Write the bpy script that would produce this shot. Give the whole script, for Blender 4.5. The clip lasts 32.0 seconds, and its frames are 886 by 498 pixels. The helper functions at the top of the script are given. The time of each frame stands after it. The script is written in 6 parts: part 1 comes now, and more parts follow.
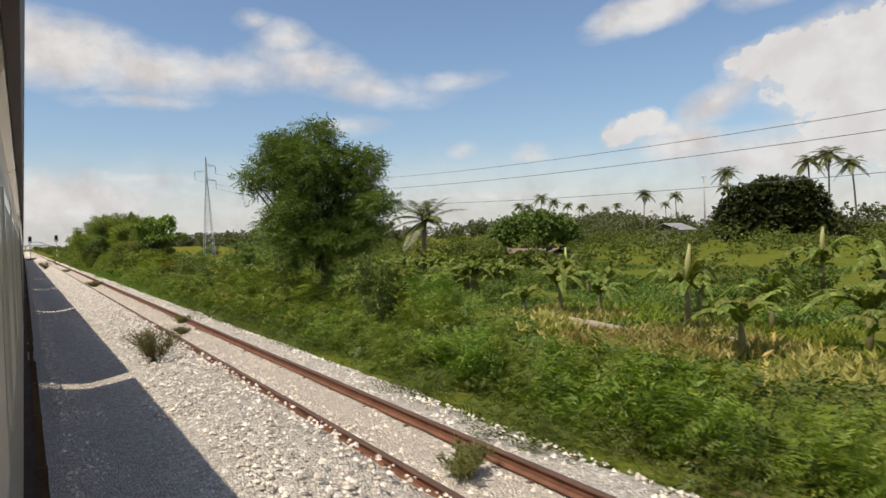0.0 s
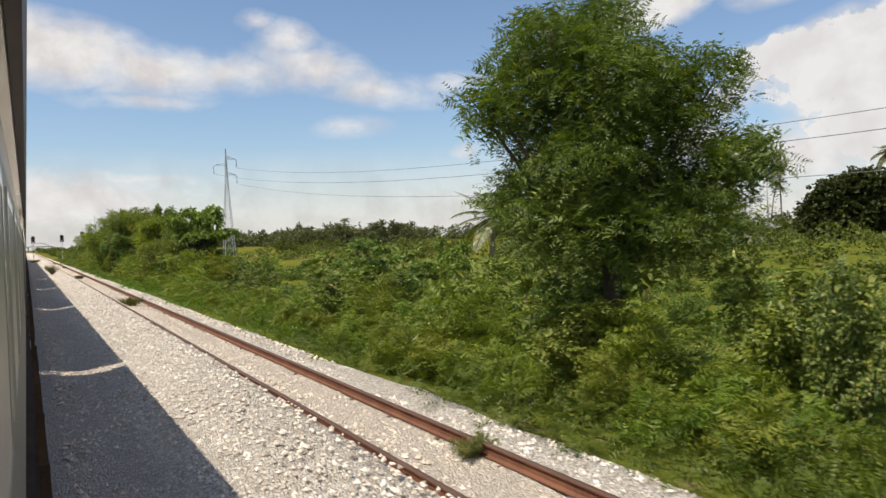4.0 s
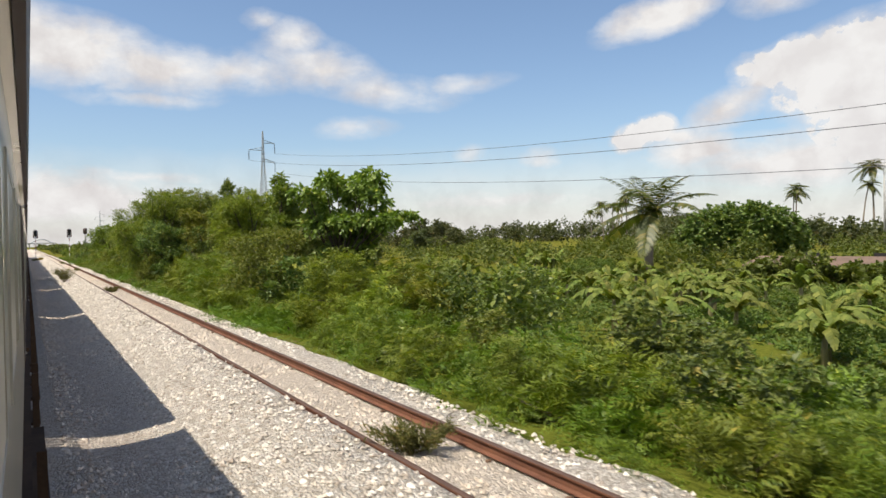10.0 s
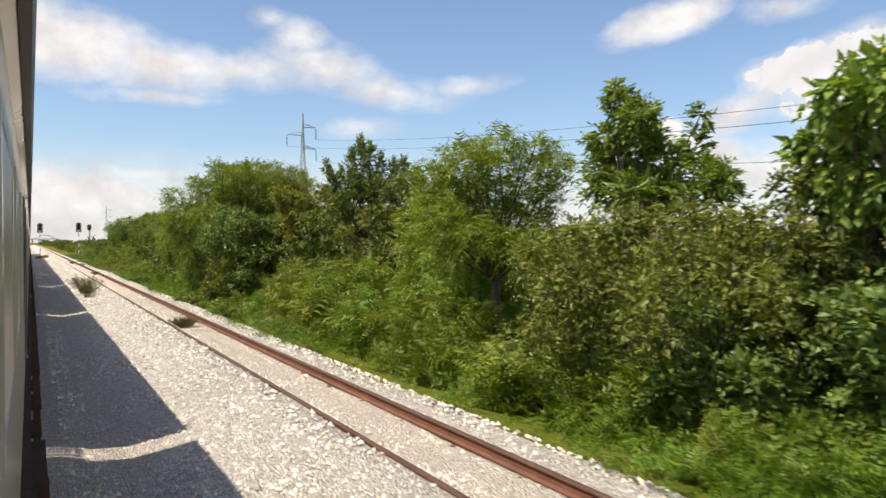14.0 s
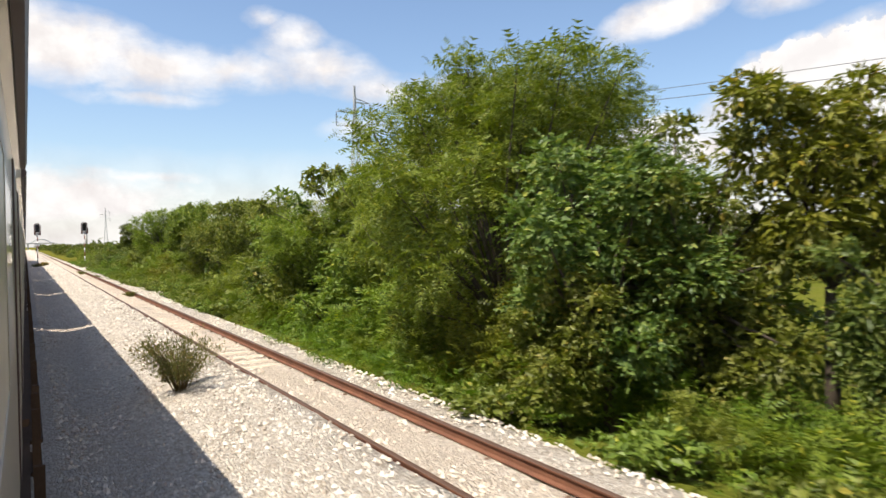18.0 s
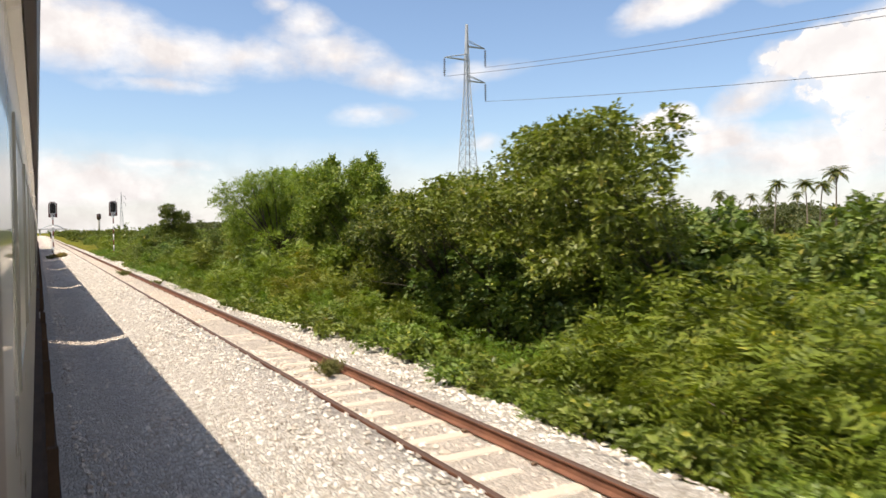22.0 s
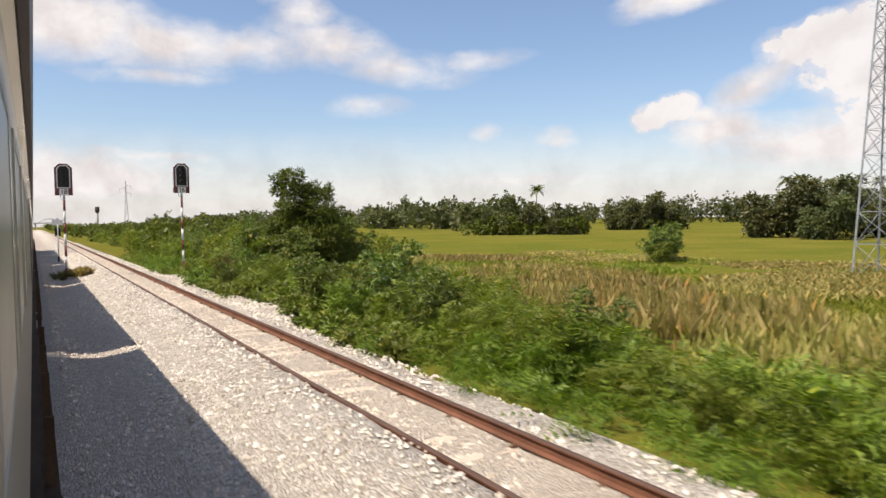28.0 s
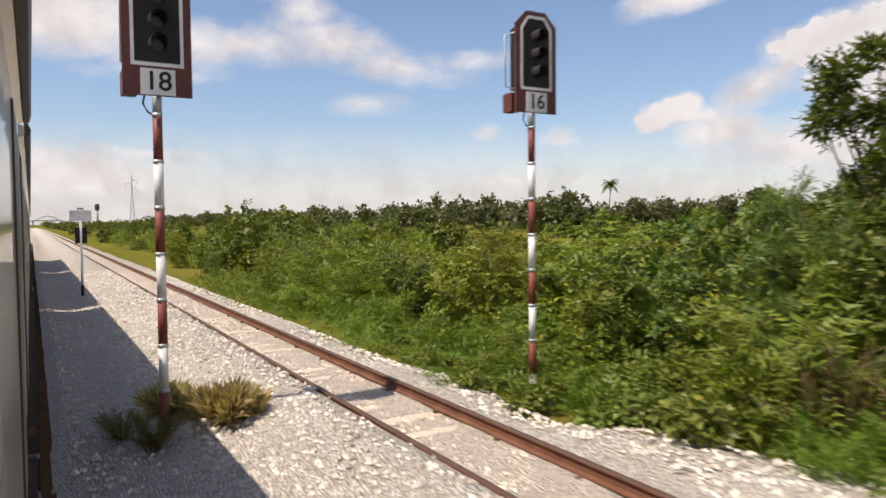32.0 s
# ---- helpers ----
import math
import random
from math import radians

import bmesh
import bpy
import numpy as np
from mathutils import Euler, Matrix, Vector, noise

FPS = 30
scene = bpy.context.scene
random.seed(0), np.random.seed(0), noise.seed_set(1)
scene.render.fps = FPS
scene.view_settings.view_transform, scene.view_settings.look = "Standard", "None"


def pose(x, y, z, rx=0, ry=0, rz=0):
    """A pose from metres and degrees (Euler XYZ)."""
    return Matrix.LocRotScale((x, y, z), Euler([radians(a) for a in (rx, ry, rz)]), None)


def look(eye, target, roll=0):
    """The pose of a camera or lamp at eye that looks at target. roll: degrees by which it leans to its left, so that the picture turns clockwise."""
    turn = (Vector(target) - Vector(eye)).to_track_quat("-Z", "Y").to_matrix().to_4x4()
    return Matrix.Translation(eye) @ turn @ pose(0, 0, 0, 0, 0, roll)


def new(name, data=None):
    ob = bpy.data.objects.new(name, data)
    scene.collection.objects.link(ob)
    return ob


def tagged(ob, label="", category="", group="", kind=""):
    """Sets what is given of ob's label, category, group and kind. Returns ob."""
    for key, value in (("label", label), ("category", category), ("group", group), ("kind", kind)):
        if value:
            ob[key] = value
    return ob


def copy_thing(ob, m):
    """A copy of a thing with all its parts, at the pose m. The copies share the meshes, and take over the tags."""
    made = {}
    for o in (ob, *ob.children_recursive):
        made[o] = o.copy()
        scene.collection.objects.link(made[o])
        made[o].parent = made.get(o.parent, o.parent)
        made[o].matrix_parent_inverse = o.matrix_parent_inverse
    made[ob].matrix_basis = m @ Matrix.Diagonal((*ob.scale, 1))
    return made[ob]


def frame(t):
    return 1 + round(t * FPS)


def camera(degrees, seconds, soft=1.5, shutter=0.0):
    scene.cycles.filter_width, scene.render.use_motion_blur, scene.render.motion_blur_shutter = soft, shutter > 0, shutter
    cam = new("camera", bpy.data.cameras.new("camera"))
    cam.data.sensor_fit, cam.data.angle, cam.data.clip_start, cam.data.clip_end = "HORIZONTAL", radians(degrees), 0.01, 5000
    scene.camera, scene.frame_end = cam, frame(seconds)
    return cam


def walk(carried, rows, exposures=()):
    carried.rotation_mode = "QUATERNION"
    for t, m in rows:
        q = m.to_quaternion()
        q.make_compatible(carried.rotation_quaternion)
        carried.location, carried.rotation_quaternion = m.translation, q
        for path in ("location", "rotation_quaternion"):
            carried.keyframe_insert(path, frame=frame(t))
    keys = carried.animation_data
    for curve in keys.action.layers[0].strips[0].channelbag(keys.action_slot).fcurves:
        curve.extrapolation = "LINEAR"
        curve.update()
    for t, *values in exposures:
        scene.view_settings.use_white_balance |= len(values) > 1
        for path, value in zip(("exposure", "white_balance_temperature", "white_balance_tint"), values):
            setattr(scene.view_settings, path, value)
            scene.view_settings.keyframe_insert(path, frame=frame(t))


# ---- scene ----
cam = camera(64.0, 32.0, soft=1.5, shutter=0.25)
PATH = [
    (0.0, 0.000, 0.00, 2.334, 88.86, 1.92, -30.63),
    (0.5, 0.000, 1.94, 2.338, 88.82, 2.04, -30.66),
    (1.0, 0.000, 4.05, 2.341, 88.67, 2.07, -30.69),
    (1.5, 0.000, 6.25, 2.341, 88.92, 2.15, -30.63),
    (2.0, 0.000, 8.44, 2.340, 88.96, 2.27, -30.66),
    (2.5, 0.000, 10.57, 2.336, 88.97, 2.09, -30.53),
    (3.0, 0.000, 12.62, 2.332, 88.90, 2.18, -30.75),
    (3.5, 0.000, 14.62, 2.327, 88.80, 2.12, -30.57),
    (4.0, 0.000, 16.60, 2.322, 88.93, 1.98, -30.48),
    (4.5, 0.000, 18.56, 2.318, 88.89, 2.02, -30.34),
    (5.0, 0.000, 20.53, 2.316, 88.87, 1.97, -30.37),
    (5.5, 0.000, 22.53, 2.317, 88.86, 1.92, -30.40),
    (6.0, 0.000, 24.56, 2.318, 88.84, 1.87, -30.44),
    (6.5, 0.000, 26.61, 2.319, 88.83, 1.82, -30.47),
    (7.0, 0.000, 28.68, 2.319, 88.84, 1.73, -30.61),
    (7.5, 0.000, 30.78, 2.315, 88.89, 1.64, -30.58),
    (8.0, 0.000, 32.89, 2.308, 88.97, 1.50, -30.52),
    (8.5, 0.000, 35.02, 2.295, 89.04, 1.43, -30.47),
    (9.0, 0.000, 37.16, 2.278, 89.16, 1.13, -30.49),
    (9.5, 0.000, 39.34, 2.260, 89.11, 1.18, -30.47),
    (10.0, 0.000, 41.54, 2.242, 89.17, 1.09, -30.40),
    (10.5, 0.000, 43.78, 2.227, 89.21, 1.01, -30.37),
    (11.0, 0.000, 46.06, 2.216, 89.26, 0.86, -30.24),
    (11.5, 0.000, 48.38, 2.211, 89.20, 0.75, -30.24),
    (12.0, 0.000, 50.74, 2.212, 89.21, 0.55, -30.10),
    (12.5, 0.000, 53.15, 2.216, 89.19, 0.61, -30.04),
    (13.0, 0.001, 55.60, 2.222, 89.25, 0.52, -30.09),
    (13.5, 0.001, 58.08, 2.228, 89.32, 0.48, -30.06),
    (14.0, 0.001, 60.61, 2.234, 89.32, 0.22, -30.21),
    (14.5, 0.001, 63.17, 2.236, 89.42, 0.30, -30.03),
    (15.0, 0.000, 65.78, 2.237, 89.50, 0.42, -30.07),
    (15.5, 0.000, 68.43, 2.236, 89.57, 0.54, -30.12),
    (16.0, 0.000, 71.13, 2.234, 89.65, 0.66, -30.17),
    (16.5, 0.000, 73.88, 2.231, 89.73, 0.78, -30.22),
    (17.0, 0.000, 76.68, 2.229, 89.39, 0.74, -30.30),
    (17.5, 0.000, 79.54, 2.228, 89.40, 0.94, -30.38),
    (18.0, -0.000, 82.46, 2.228, 89.21, 1.05, -30.49),
    (18.5, -0.000, 85.41, 2.228, 89.14, 0.80, -30.48),
    (19.0, -0.000, 88.41, 2.227, 88.95, 0.59, -30.47),
    (19.5, -0.000, 91.44, 2.226, 88.99, 0.36, -30.27),
    (20.0, -0.000, 94.50, 2.225, 88.98, 0.08, -30.07),
    (20.5, -0.000, 97.58, 2.222, 88.53, 0.05, -30.01),
    (21.0, -0.000, 100.68, 2.218, 88.32, 0.09, -29.96),
    (21.5, -0.000, 103.80, 2.214, 88.26, 0.26, -29.84),
    (22.0, -0.000, 106.93, 2.211, 88.36, 0.55, -29.76),
    (22.5, -0.000, 110.08, 2.207, 88.66, 0.39, -29.86),
    (23.0, -0.000, 113.24, 2.205, 88.70, 0.70, -30.21),
    (23.5, -0.000, 116.42, 2.204, 88.66, 0.82, -30.19),
    (24.0, -0.000, 119.60, 2.204, 88.37, 1.29, -29.95),
    (24.5, -0.000, 122.82, 2.205, 88.24, 0.79, -30.23),
    (25.0, -0.000, 126.05, 2.206, 88.22, 0.76, -30.23),
    (25.5, -0.000, 129.32, 2.207, 87.98, 1.06, -30.11),
    (26.0, -0.000, 132.62, 2.208, 87.83, 1.25, -30.11),
    (26.5, -0.000, 135.96, 2.208, 87.59, 1.15, -30.10),
    (27.0, -0.000, 139.34, 2.208, 87.63, 1.06, -30.08),
    (27.5, -0.000, 142.75, 2.207, 87.66, 0.97, -30.06),
    (28.0, -0.000, 146.21, 2.206, 87.69, 0.89, -30.03),
    (28.5, -0.000, 149.70, 2.205, 87.73, 0.80, -30.01),
    (29.0, -0.000, 153.23, 2.204, 87.61, 0.98, -29.92),
    (29.5, -0.000, 156.80, 2.202, 87.71, 0.85, -29.96),
    (30.0, -0.000, 160.40, 2.202, 87.83, 0.83, -29.87),
    (30.5, -0.000, 164.02, 2.201, 87.90, 0.84, -29.91),
    (31.0, -0.000, 167.66, 2.202, 87.91, 0.80, -30.15),
    (31.5, -0.000, 171.33, 2.203, 88.11, 0.62, -30.16),
    (32.0, -0.000, 175.00, 2.205, 87.69, 0.56, -30.18),
]
walk(cam, [(r[0], pose(*r[1:])) for r in PATH], [
    (0, 0.06, 6500, 10), (2, 0.04, 6500, 10), (4, 0.2, 6500, 10), (9, 0.25, 6500, 10), (13, 0.4, 6500, 10), (16, 0.5, 6550, 11), (19, 0.6, 6600, 11),
    (22, 0.56, 6650, 12), (25, 0.5, 6650, 12.5), (28.5, 0.33, 6650, 14), (32, 0.24, 6650, 15)])

# ---- light ----
SUN_EL, SUN_AZ = 60.0, -93.0          # degrees; azimuth from the line's direction (+y) towards +x
world = bpy.data.worlds.new("sky")
scene.world = world
world.use_nodes = True
wn = world.node_tree
wn.nodes.clear()
sky = wn.nodes.new("ShaderNodeTexSky")
sky.sky_type = 'NISHITA'
sky.sun_disc = False
sky.sun_elevation = radians(SUN_EL)
sky.sun_rotation = radians(SUN_AZ)
sky.air_density, sky.dust_density, sky.ozone_density = 1.0, 0.9, 2.6
bg = wn.nodes.new("ShaderNodeBackground")
bg.inputs["Strength"].default_value = 0.12
wo = wn.nodes.new("ShaderNodeOutputWorld")
wn.links.new(sky.outputs[0], bg.inputs[0])
wn.links.new(bg.outputs[0], wo.inputs[0])
sl = bpy.data.lights.new("sun", 'SUN')
sl.energy, sl.angle, sl.color = 4.9, radians(0.6), (1.0, 0.925, 0.8)
sun = new("sun", sl)
sd = Vector((math.sin(radians(SUN_AZ)) * math.cos(radians(SUN_EL)), math.cos(radians(SUN_AZ)) * math.cos(radians(SUN_EL)), math.sin(radians(SUN_EL))))
sun.matrix_world = look(sd * 100, (0, 0, 0))

# ---- materials ----
RNG = np.random.default_rng(7)


class Mat:
    """A small node-material builder."""

    def __init__(self, name):
        self.m = bpy.data.materials.new(name)
        self.m.use_nodes = True
        self.t = self.m.node_tree
        self.t.nodes.clear()
        self.out = self.n("ShaderNodeOutputMaterial")

    def n(self, kind, **props):
        node = self.t.nodes.new(kind)
        for k, v in props.items():
            setattr(node, k, v)
        return node

    def l(self, a, b):
        self.t.links.new(a, b)

    def coord(self, scale=1.0, kind="Object"):
        tc = self.n("ShaderNodeTexCoord")
        mp = self.n("ShaderNodeMapping")
        mp.inputs["Scale"].default_value = (scale, scale, scale) if not isinstance(scale, tuple) else scale
        self.l(tc.outputs[kind], mp.inputs[0])
        return mp.outputs[0]

    def noise(self, vec, scale, detail=4.0, rough=0.55):
        nd = self.n("ShaderNodeTexNoise")
        nd.inputs["Scale"].default_value, nd.inputs["Detail"].default_value, nd.inputs["Roughness"].default_value = scale, detail, rough
        self.l(vec, nd.inputs["Vector"])
        return nd.outputs["Fac"]

    def ramp(self, fac, stops):
        r = self.n("ShaderNodeValToRGB")
        els = r.color_ramp.elements
        while len(els) < len(stops):
            els.new(0.5)
        for e, (p, c) in zip(els, stops):
            e.position, e.color = p, (*c, 1) if len(c) == 3 else c
        self.l(fac, r.inputs[0])
        return r.outputs[0]

    def mix(self, fac, a, b, mode='MIX'):
        x = self.n("ShaderNodeMix", data_type='RGBA', blend_type=mode)
        for s, v in ((0, fac), (6, a), (7, b)):
            if hasattr(v, "is_linked"):
                self.l(v, x.inputs[s])
            elif s == 0:
                x.inputs[0].default_value = v
            else:
                x.inputs[s].default_value = (*v, 1)
        return x.outputs[2]

    def math(self, op, a, b=0.0, c=0.0):
        x = self.n("ShaderNodeMath", operation=op)
        for i, v in enumerate((a, b, c)):
            if hasattr(v, "is_linked"):
                self.l(v, x.inputs[i])
            else:
                x.inputs[i].default_value = v
        return x.outputs[0]

    def bump(self, h, strength=0.5, dist=0.02):
        b = self.n("ShaderNodeBump")
        b.inputs["Strength"].default_value, b.inputs["Distance"].default_value = strength, dist
        self.l(h, b.inputs["Height"])
        return b.outputs[0]

    def done(self, color, rough=0.8, metal=0.0, normal=None, trans=None, coat=0.0, spec=0.4):
        p = self.n("ShaderNodeBsdfPrincipled")
        for key, v in (("Base Color", color), ("Roughness", rough), ("Metallic", metal)):
            if hasattr(v, "is_linked"):
                self.l(v, p.inputs[key])
            else:
                p.inputs[key].default_value = (*v, 1) if key == "Base Color" else v
        p.inputs["Coat Weight"].default_value = coat
        p.inputs["Specular IOR Level"].default_value = spec
        if normal is not None:
            self.l(normal, p.inputs["Normal"])
        sh = p.outputs[0]
        if trans:
            tr = self.n("ShaderNodeBsdfTranslucent")
            if hasattr(color, "is_linked"):
                self.l(self.mix(1.0, color, trans[1], 'MULTIPLY'), tr.inputs[0])
            mx = self.n("ShaderNodeMixShader")
            mx.inputs[0].default_value = trans[0]
            self.l(sh, mx.inputs[1])
            self.l(tr.outputs[0], mx.inputs[2])
            sh = mx.outputs[0]
        self.l(sh, self.out.inputs[0])
        return self.m


def leaf_mat(name, dark, mid, light, rough=0.5, var=0.35):
    """Leaves: each leaf its own tone, each plant its own shade, light coming through."""
    k = Mat(name)
    g = k.n("ShaderNodeNewGeometry")
    oi = k.n("ShaderNodeObjectInfo")
    col = k.ramp(g.outputs["Random Per Island"], [(0.0, dark), (0.5, mid), (0.93, light), (1.0, tuple(c * f for c, f in zip(light, (1.5, 1.15, 0.8))))])
    nz = k.noise(k.coord(1.0), 1.3, 2.0)
    col = k.mix(k.math('MULTIPLY', nz, 0.55), col, dark)
    hs = k.n("ShaderNodeHueSaturation")
    k.l(k.math('MULTIPLY_ADD', oi.outputs["Random"], 0.045, 0.478), hs.inputs["Hue"])
    k.l(k.math('MULTIPLY_ADD', oi.outputs["Random"], var, 1.0 - var / 2), hs.inputs["Value"])
    k.l(k.mix(1.0, col, (1.24, 1.08, 0.95), 'MULTIPLY'), hs.inputs["Color"])
    return k.done(hs.outputs[0], rough=rough, trans=(0.3, (1.12, 1.25, 0.45)), spec=0.3)


M = {}
M["acacia"] = leaf_mat("feathery_leaf", (0.08, 0.125, 0.018), (0.155, 0.225, 0.028), (0.23, 0.3, 0.045))
M["broad"] = leaf_mat("broad_leaf", (0.07, 0.11, 0.02), (0.145, 0.21, 0.036), (0.24, 0.31, 0.075), rough=0.45)
M["darkleaf"] = leaf_mat("dark_leaf", (0.05, 0.088, 0.024), (0.125, 0.185, 0.045), (0.235, 0.295, 0.09), rough=0.45)
M["yellow"] = leaf_mat("yellow_green_leaf", (0.09, 0.13, 0.015), (0.17, 0.22, 0.025), (0.27, 0.31, 0.05))
M["under"] = leaf_mat("undergrowth_leaf", (0.065, 0.115, 0.011), (0.118, 0.195, 0.018), (0.175, 0.255, 0.03), var=0.2)
M["banana"] = leaf_mat("banana_leaf", (0.075, 0.115, 0.02), (0.14, 0.19, 0.036), (0.21, 0.26, 0.06), rough=0.65)
M["young_banana"] = leaf_mat("young_banana_leaf", (0.35, 0.4, 0.16), (0.43, 0.48, 0.22), (0.5, 0.54, 0.28))
M["plot"] = leaf_mat("plot_weed_leaf", (0.06, 0.1, 0.02), (0.105, 0.165, 0.03), (0.165, 0.225, 0.05))
M["mango"] = leaf_mat("mango_leaf", (0.022, 0.038, 0.012), (0.042, 0.062, 0.018), (0.075, 0.095, 0.03))
M["olive"] = leaf_mat("olive_leaf", (0.048, 0.078, 0.017), (0.098, 0.145, 0.028), (0.165, 0.21, 0.045))
M["deep"] = leaf_mat("deep_green_undergrowth_leaf", (0.045, 0.08, 0.012), (0.08, 0.128, 0.018), (0.125, 0.18, 0.03), var=0.2)
M["pale"] = leaf_mat("pale_dry_grass", (0.2, 0.175, 0.085), (0.33, 0.29, 0.15), (0.5, 0.44, 0.26), rough=0.7)
M["palm"] = leaf_mat("palm_leaf", (0.04, 0.06, 0.016), (0.085, 0.11, 0.03), (0.18, 0.18, 0.065), rough=0.4)
# Distance haze is put into the colour: greyer and bluer than near leaves.
M["far"] = leaf_mat("far_leaf", (0.055, 0.075, 0.036), (0.09, 0.115, 0.052), (0.14, 0.16, 0.075))
M["straw"] = leaf_mat("dry_grass_blade", (0.17, 0.18, 0.05), (0.28, 0.275, 0.09), (0.46, 0.42, 0.2), rough=0.6)
M["weed"] = leaf_mat("weed_leaf", (0.09, 0.11, 0.04), (0.16, 0.18, 0.07), (0.25, 0.25, 0.11), rough=0.6)
M["dead"] = leaf_mat("dead_twig", (0.08, 0.055, 0.03), (0.15, 0.11, 0.06), (0.22, 0.17, 0.1), rough=0.7)


def plain(name, a, b, scale=3.0, rough=0.7, metal=0.0, bump=0.0, coat=0.0, fine=40.0, spec=0.4):
    k = Mat(name)
    v = k.coord(1.0)
    n1 = k.noise(v, scale, 5.0)
    n2 = k.noise(v, fine, 3.0)
    f = k.math('ADD', k.math('MULTIPLY', n1, 0.7), k.math('MULTIPLY', n2, 0.3))
    col = k.ramp(f, [(0.3, a), (0.7, b)])
    nm = k.bump(n2, bump, 0.01) if bump else None
    rg = k.math('MULTIPLY_ADD', n1, 0.2, rough - 0.1)
    return k.done(col, rough=rg, metal=metal, normal=nm, coat=coat, spec=spec)


M["bark"] = plain("bark", (0.045, 0.033, 0.024), (0.12, 0.095, 0.07), 4.0, 0.9, bump=0.6)
M["palm_bark"] = plain("palm_bark", (0.14, 0.11, 0.08), (0.3, 0.25, 0.2), 3.0, 0.9, bump=0.5)
M["banana_stem"] = plain("banana_stem", (0.12, 0.1, 0.04), (0.24, 0.22, 0.09), 2.0, 0.6)
M["rust"] = plain("rusty_rail_side", (0.085, 0.033, 0.018), (0.2, 0.085, 0.045), 2.5, 0.85, bump=0.4)
M["rail_top"] = plain("rail_head_worn", (0.075, 0.042, 0.028), (0.14, 0.08, 0.055), 1.5, 0.65, metal=0.2)
M["sleeper"] = plain("dusty_concrete_sleeper", (0.47, 0.38, 0.29), (0.6, 0.49, 0.38), 2.0, 0.9, bump=0.3)
M["clip"] = plain("rail_clip_steel", (0.12, 0.07, 0.04), (0.22, 0.14, 0.09), 20.0, 0.8)
M["steel"] = plain("galvanised_steel", (0.34, 0.36, 0.38), (0.5, 0.52, 0.54), 2.0, 0.5, metal=0.5)
M["wire"] = plain("line_wire", (0.1, 0.1, 0.11), (0.16, 0.16, 0.17), 2.0, 0.6)
M["maroon"] = plain("maroon_paint", (0.085, 0.026, 0.021), (0.14, 0.042, 0.033), 6.0, 0.6)
M["band_red"] = plain("faded_red_brown_paint", (0.15, 0.036, 0.024), (0.24, 0.06, 0.04), 6.0, 0.6)
M["white"] = plain("white_paint", (0.62, 0.6, 0.57), (0.8, 0.79, 0.77), 8.0, 0.6)
M["black"] = plain("black_paint", (0.01, 0.009, 0.009), (0.024, 0.021, 0.02), 8.0, 0.75)
M["concrete"] = plain("weathered_concrete", (0.3, 0.29, 0.27), (0.48, 0.46, 0.43), 2.0, 0.9, bump=0.3)
M["cream"] = plain("cream_carriage_paint", (0.36, 0.34, 0.27), (0.46, 0.43, 0.35), 0.8, 0.3, coat=0.6)
M["train_dark"] = plain("dark_brown_trim_paint", (0.05, 0.03, 0.028), (0.09, 0.06, 0.05), 2.0, 0.5)
M["train_roof"] = plain("grey_roof_paint", (0.2, 0.2, 0.2), (0.32, 0.32, 0.31), 1.0, 0.7)
M["underframe"] = plain("grimy_underframe_steel", (0.05, 0.031, 0.02), (0.11, 0.07, 0.046), 2.0, 0.9, spec=0.1)
M["plaster"] = plain("stained_plaster_wall", (0.2, 0.19, 0.17), (0.36, 0.34, 0.31), 0.5, 0.9)
M["roofing"] = plain("grey_corrugated_roofing", (0.2, 0.19, 0.19), (0.34, 0.32, 0.31), 0.5, 0.7)
M["brown_roof"] = plain("rusty_brown_roofing", (0.12, 0.08, 0.055), (0.22, 0.15, 0.11), 0.6, 0.9)
M["log"] = plain("grey_log", (0.2, 0.16, 0.11), (0.36, 0.3, 0.22), 3.0, 0.9)


def glass_mat():
    k = Mat("dusty_window_glass")
    v = k.coord(1.0)
    return k.done(k.ramp(k.noise(v, 2.0), [(0.3, (0.2, 0.18, 0.15)), (0.7, (0.3, 0.27, 0.22))]), rough=0.35, spec=0.4)


M["glass"] = glass_mat()
M["lens"] = plain("dark_lens_glass", (0.012, 0.01, 0.01), (0.02, 0.018, 0.017), 5.0, 0.2, spec=0.3)


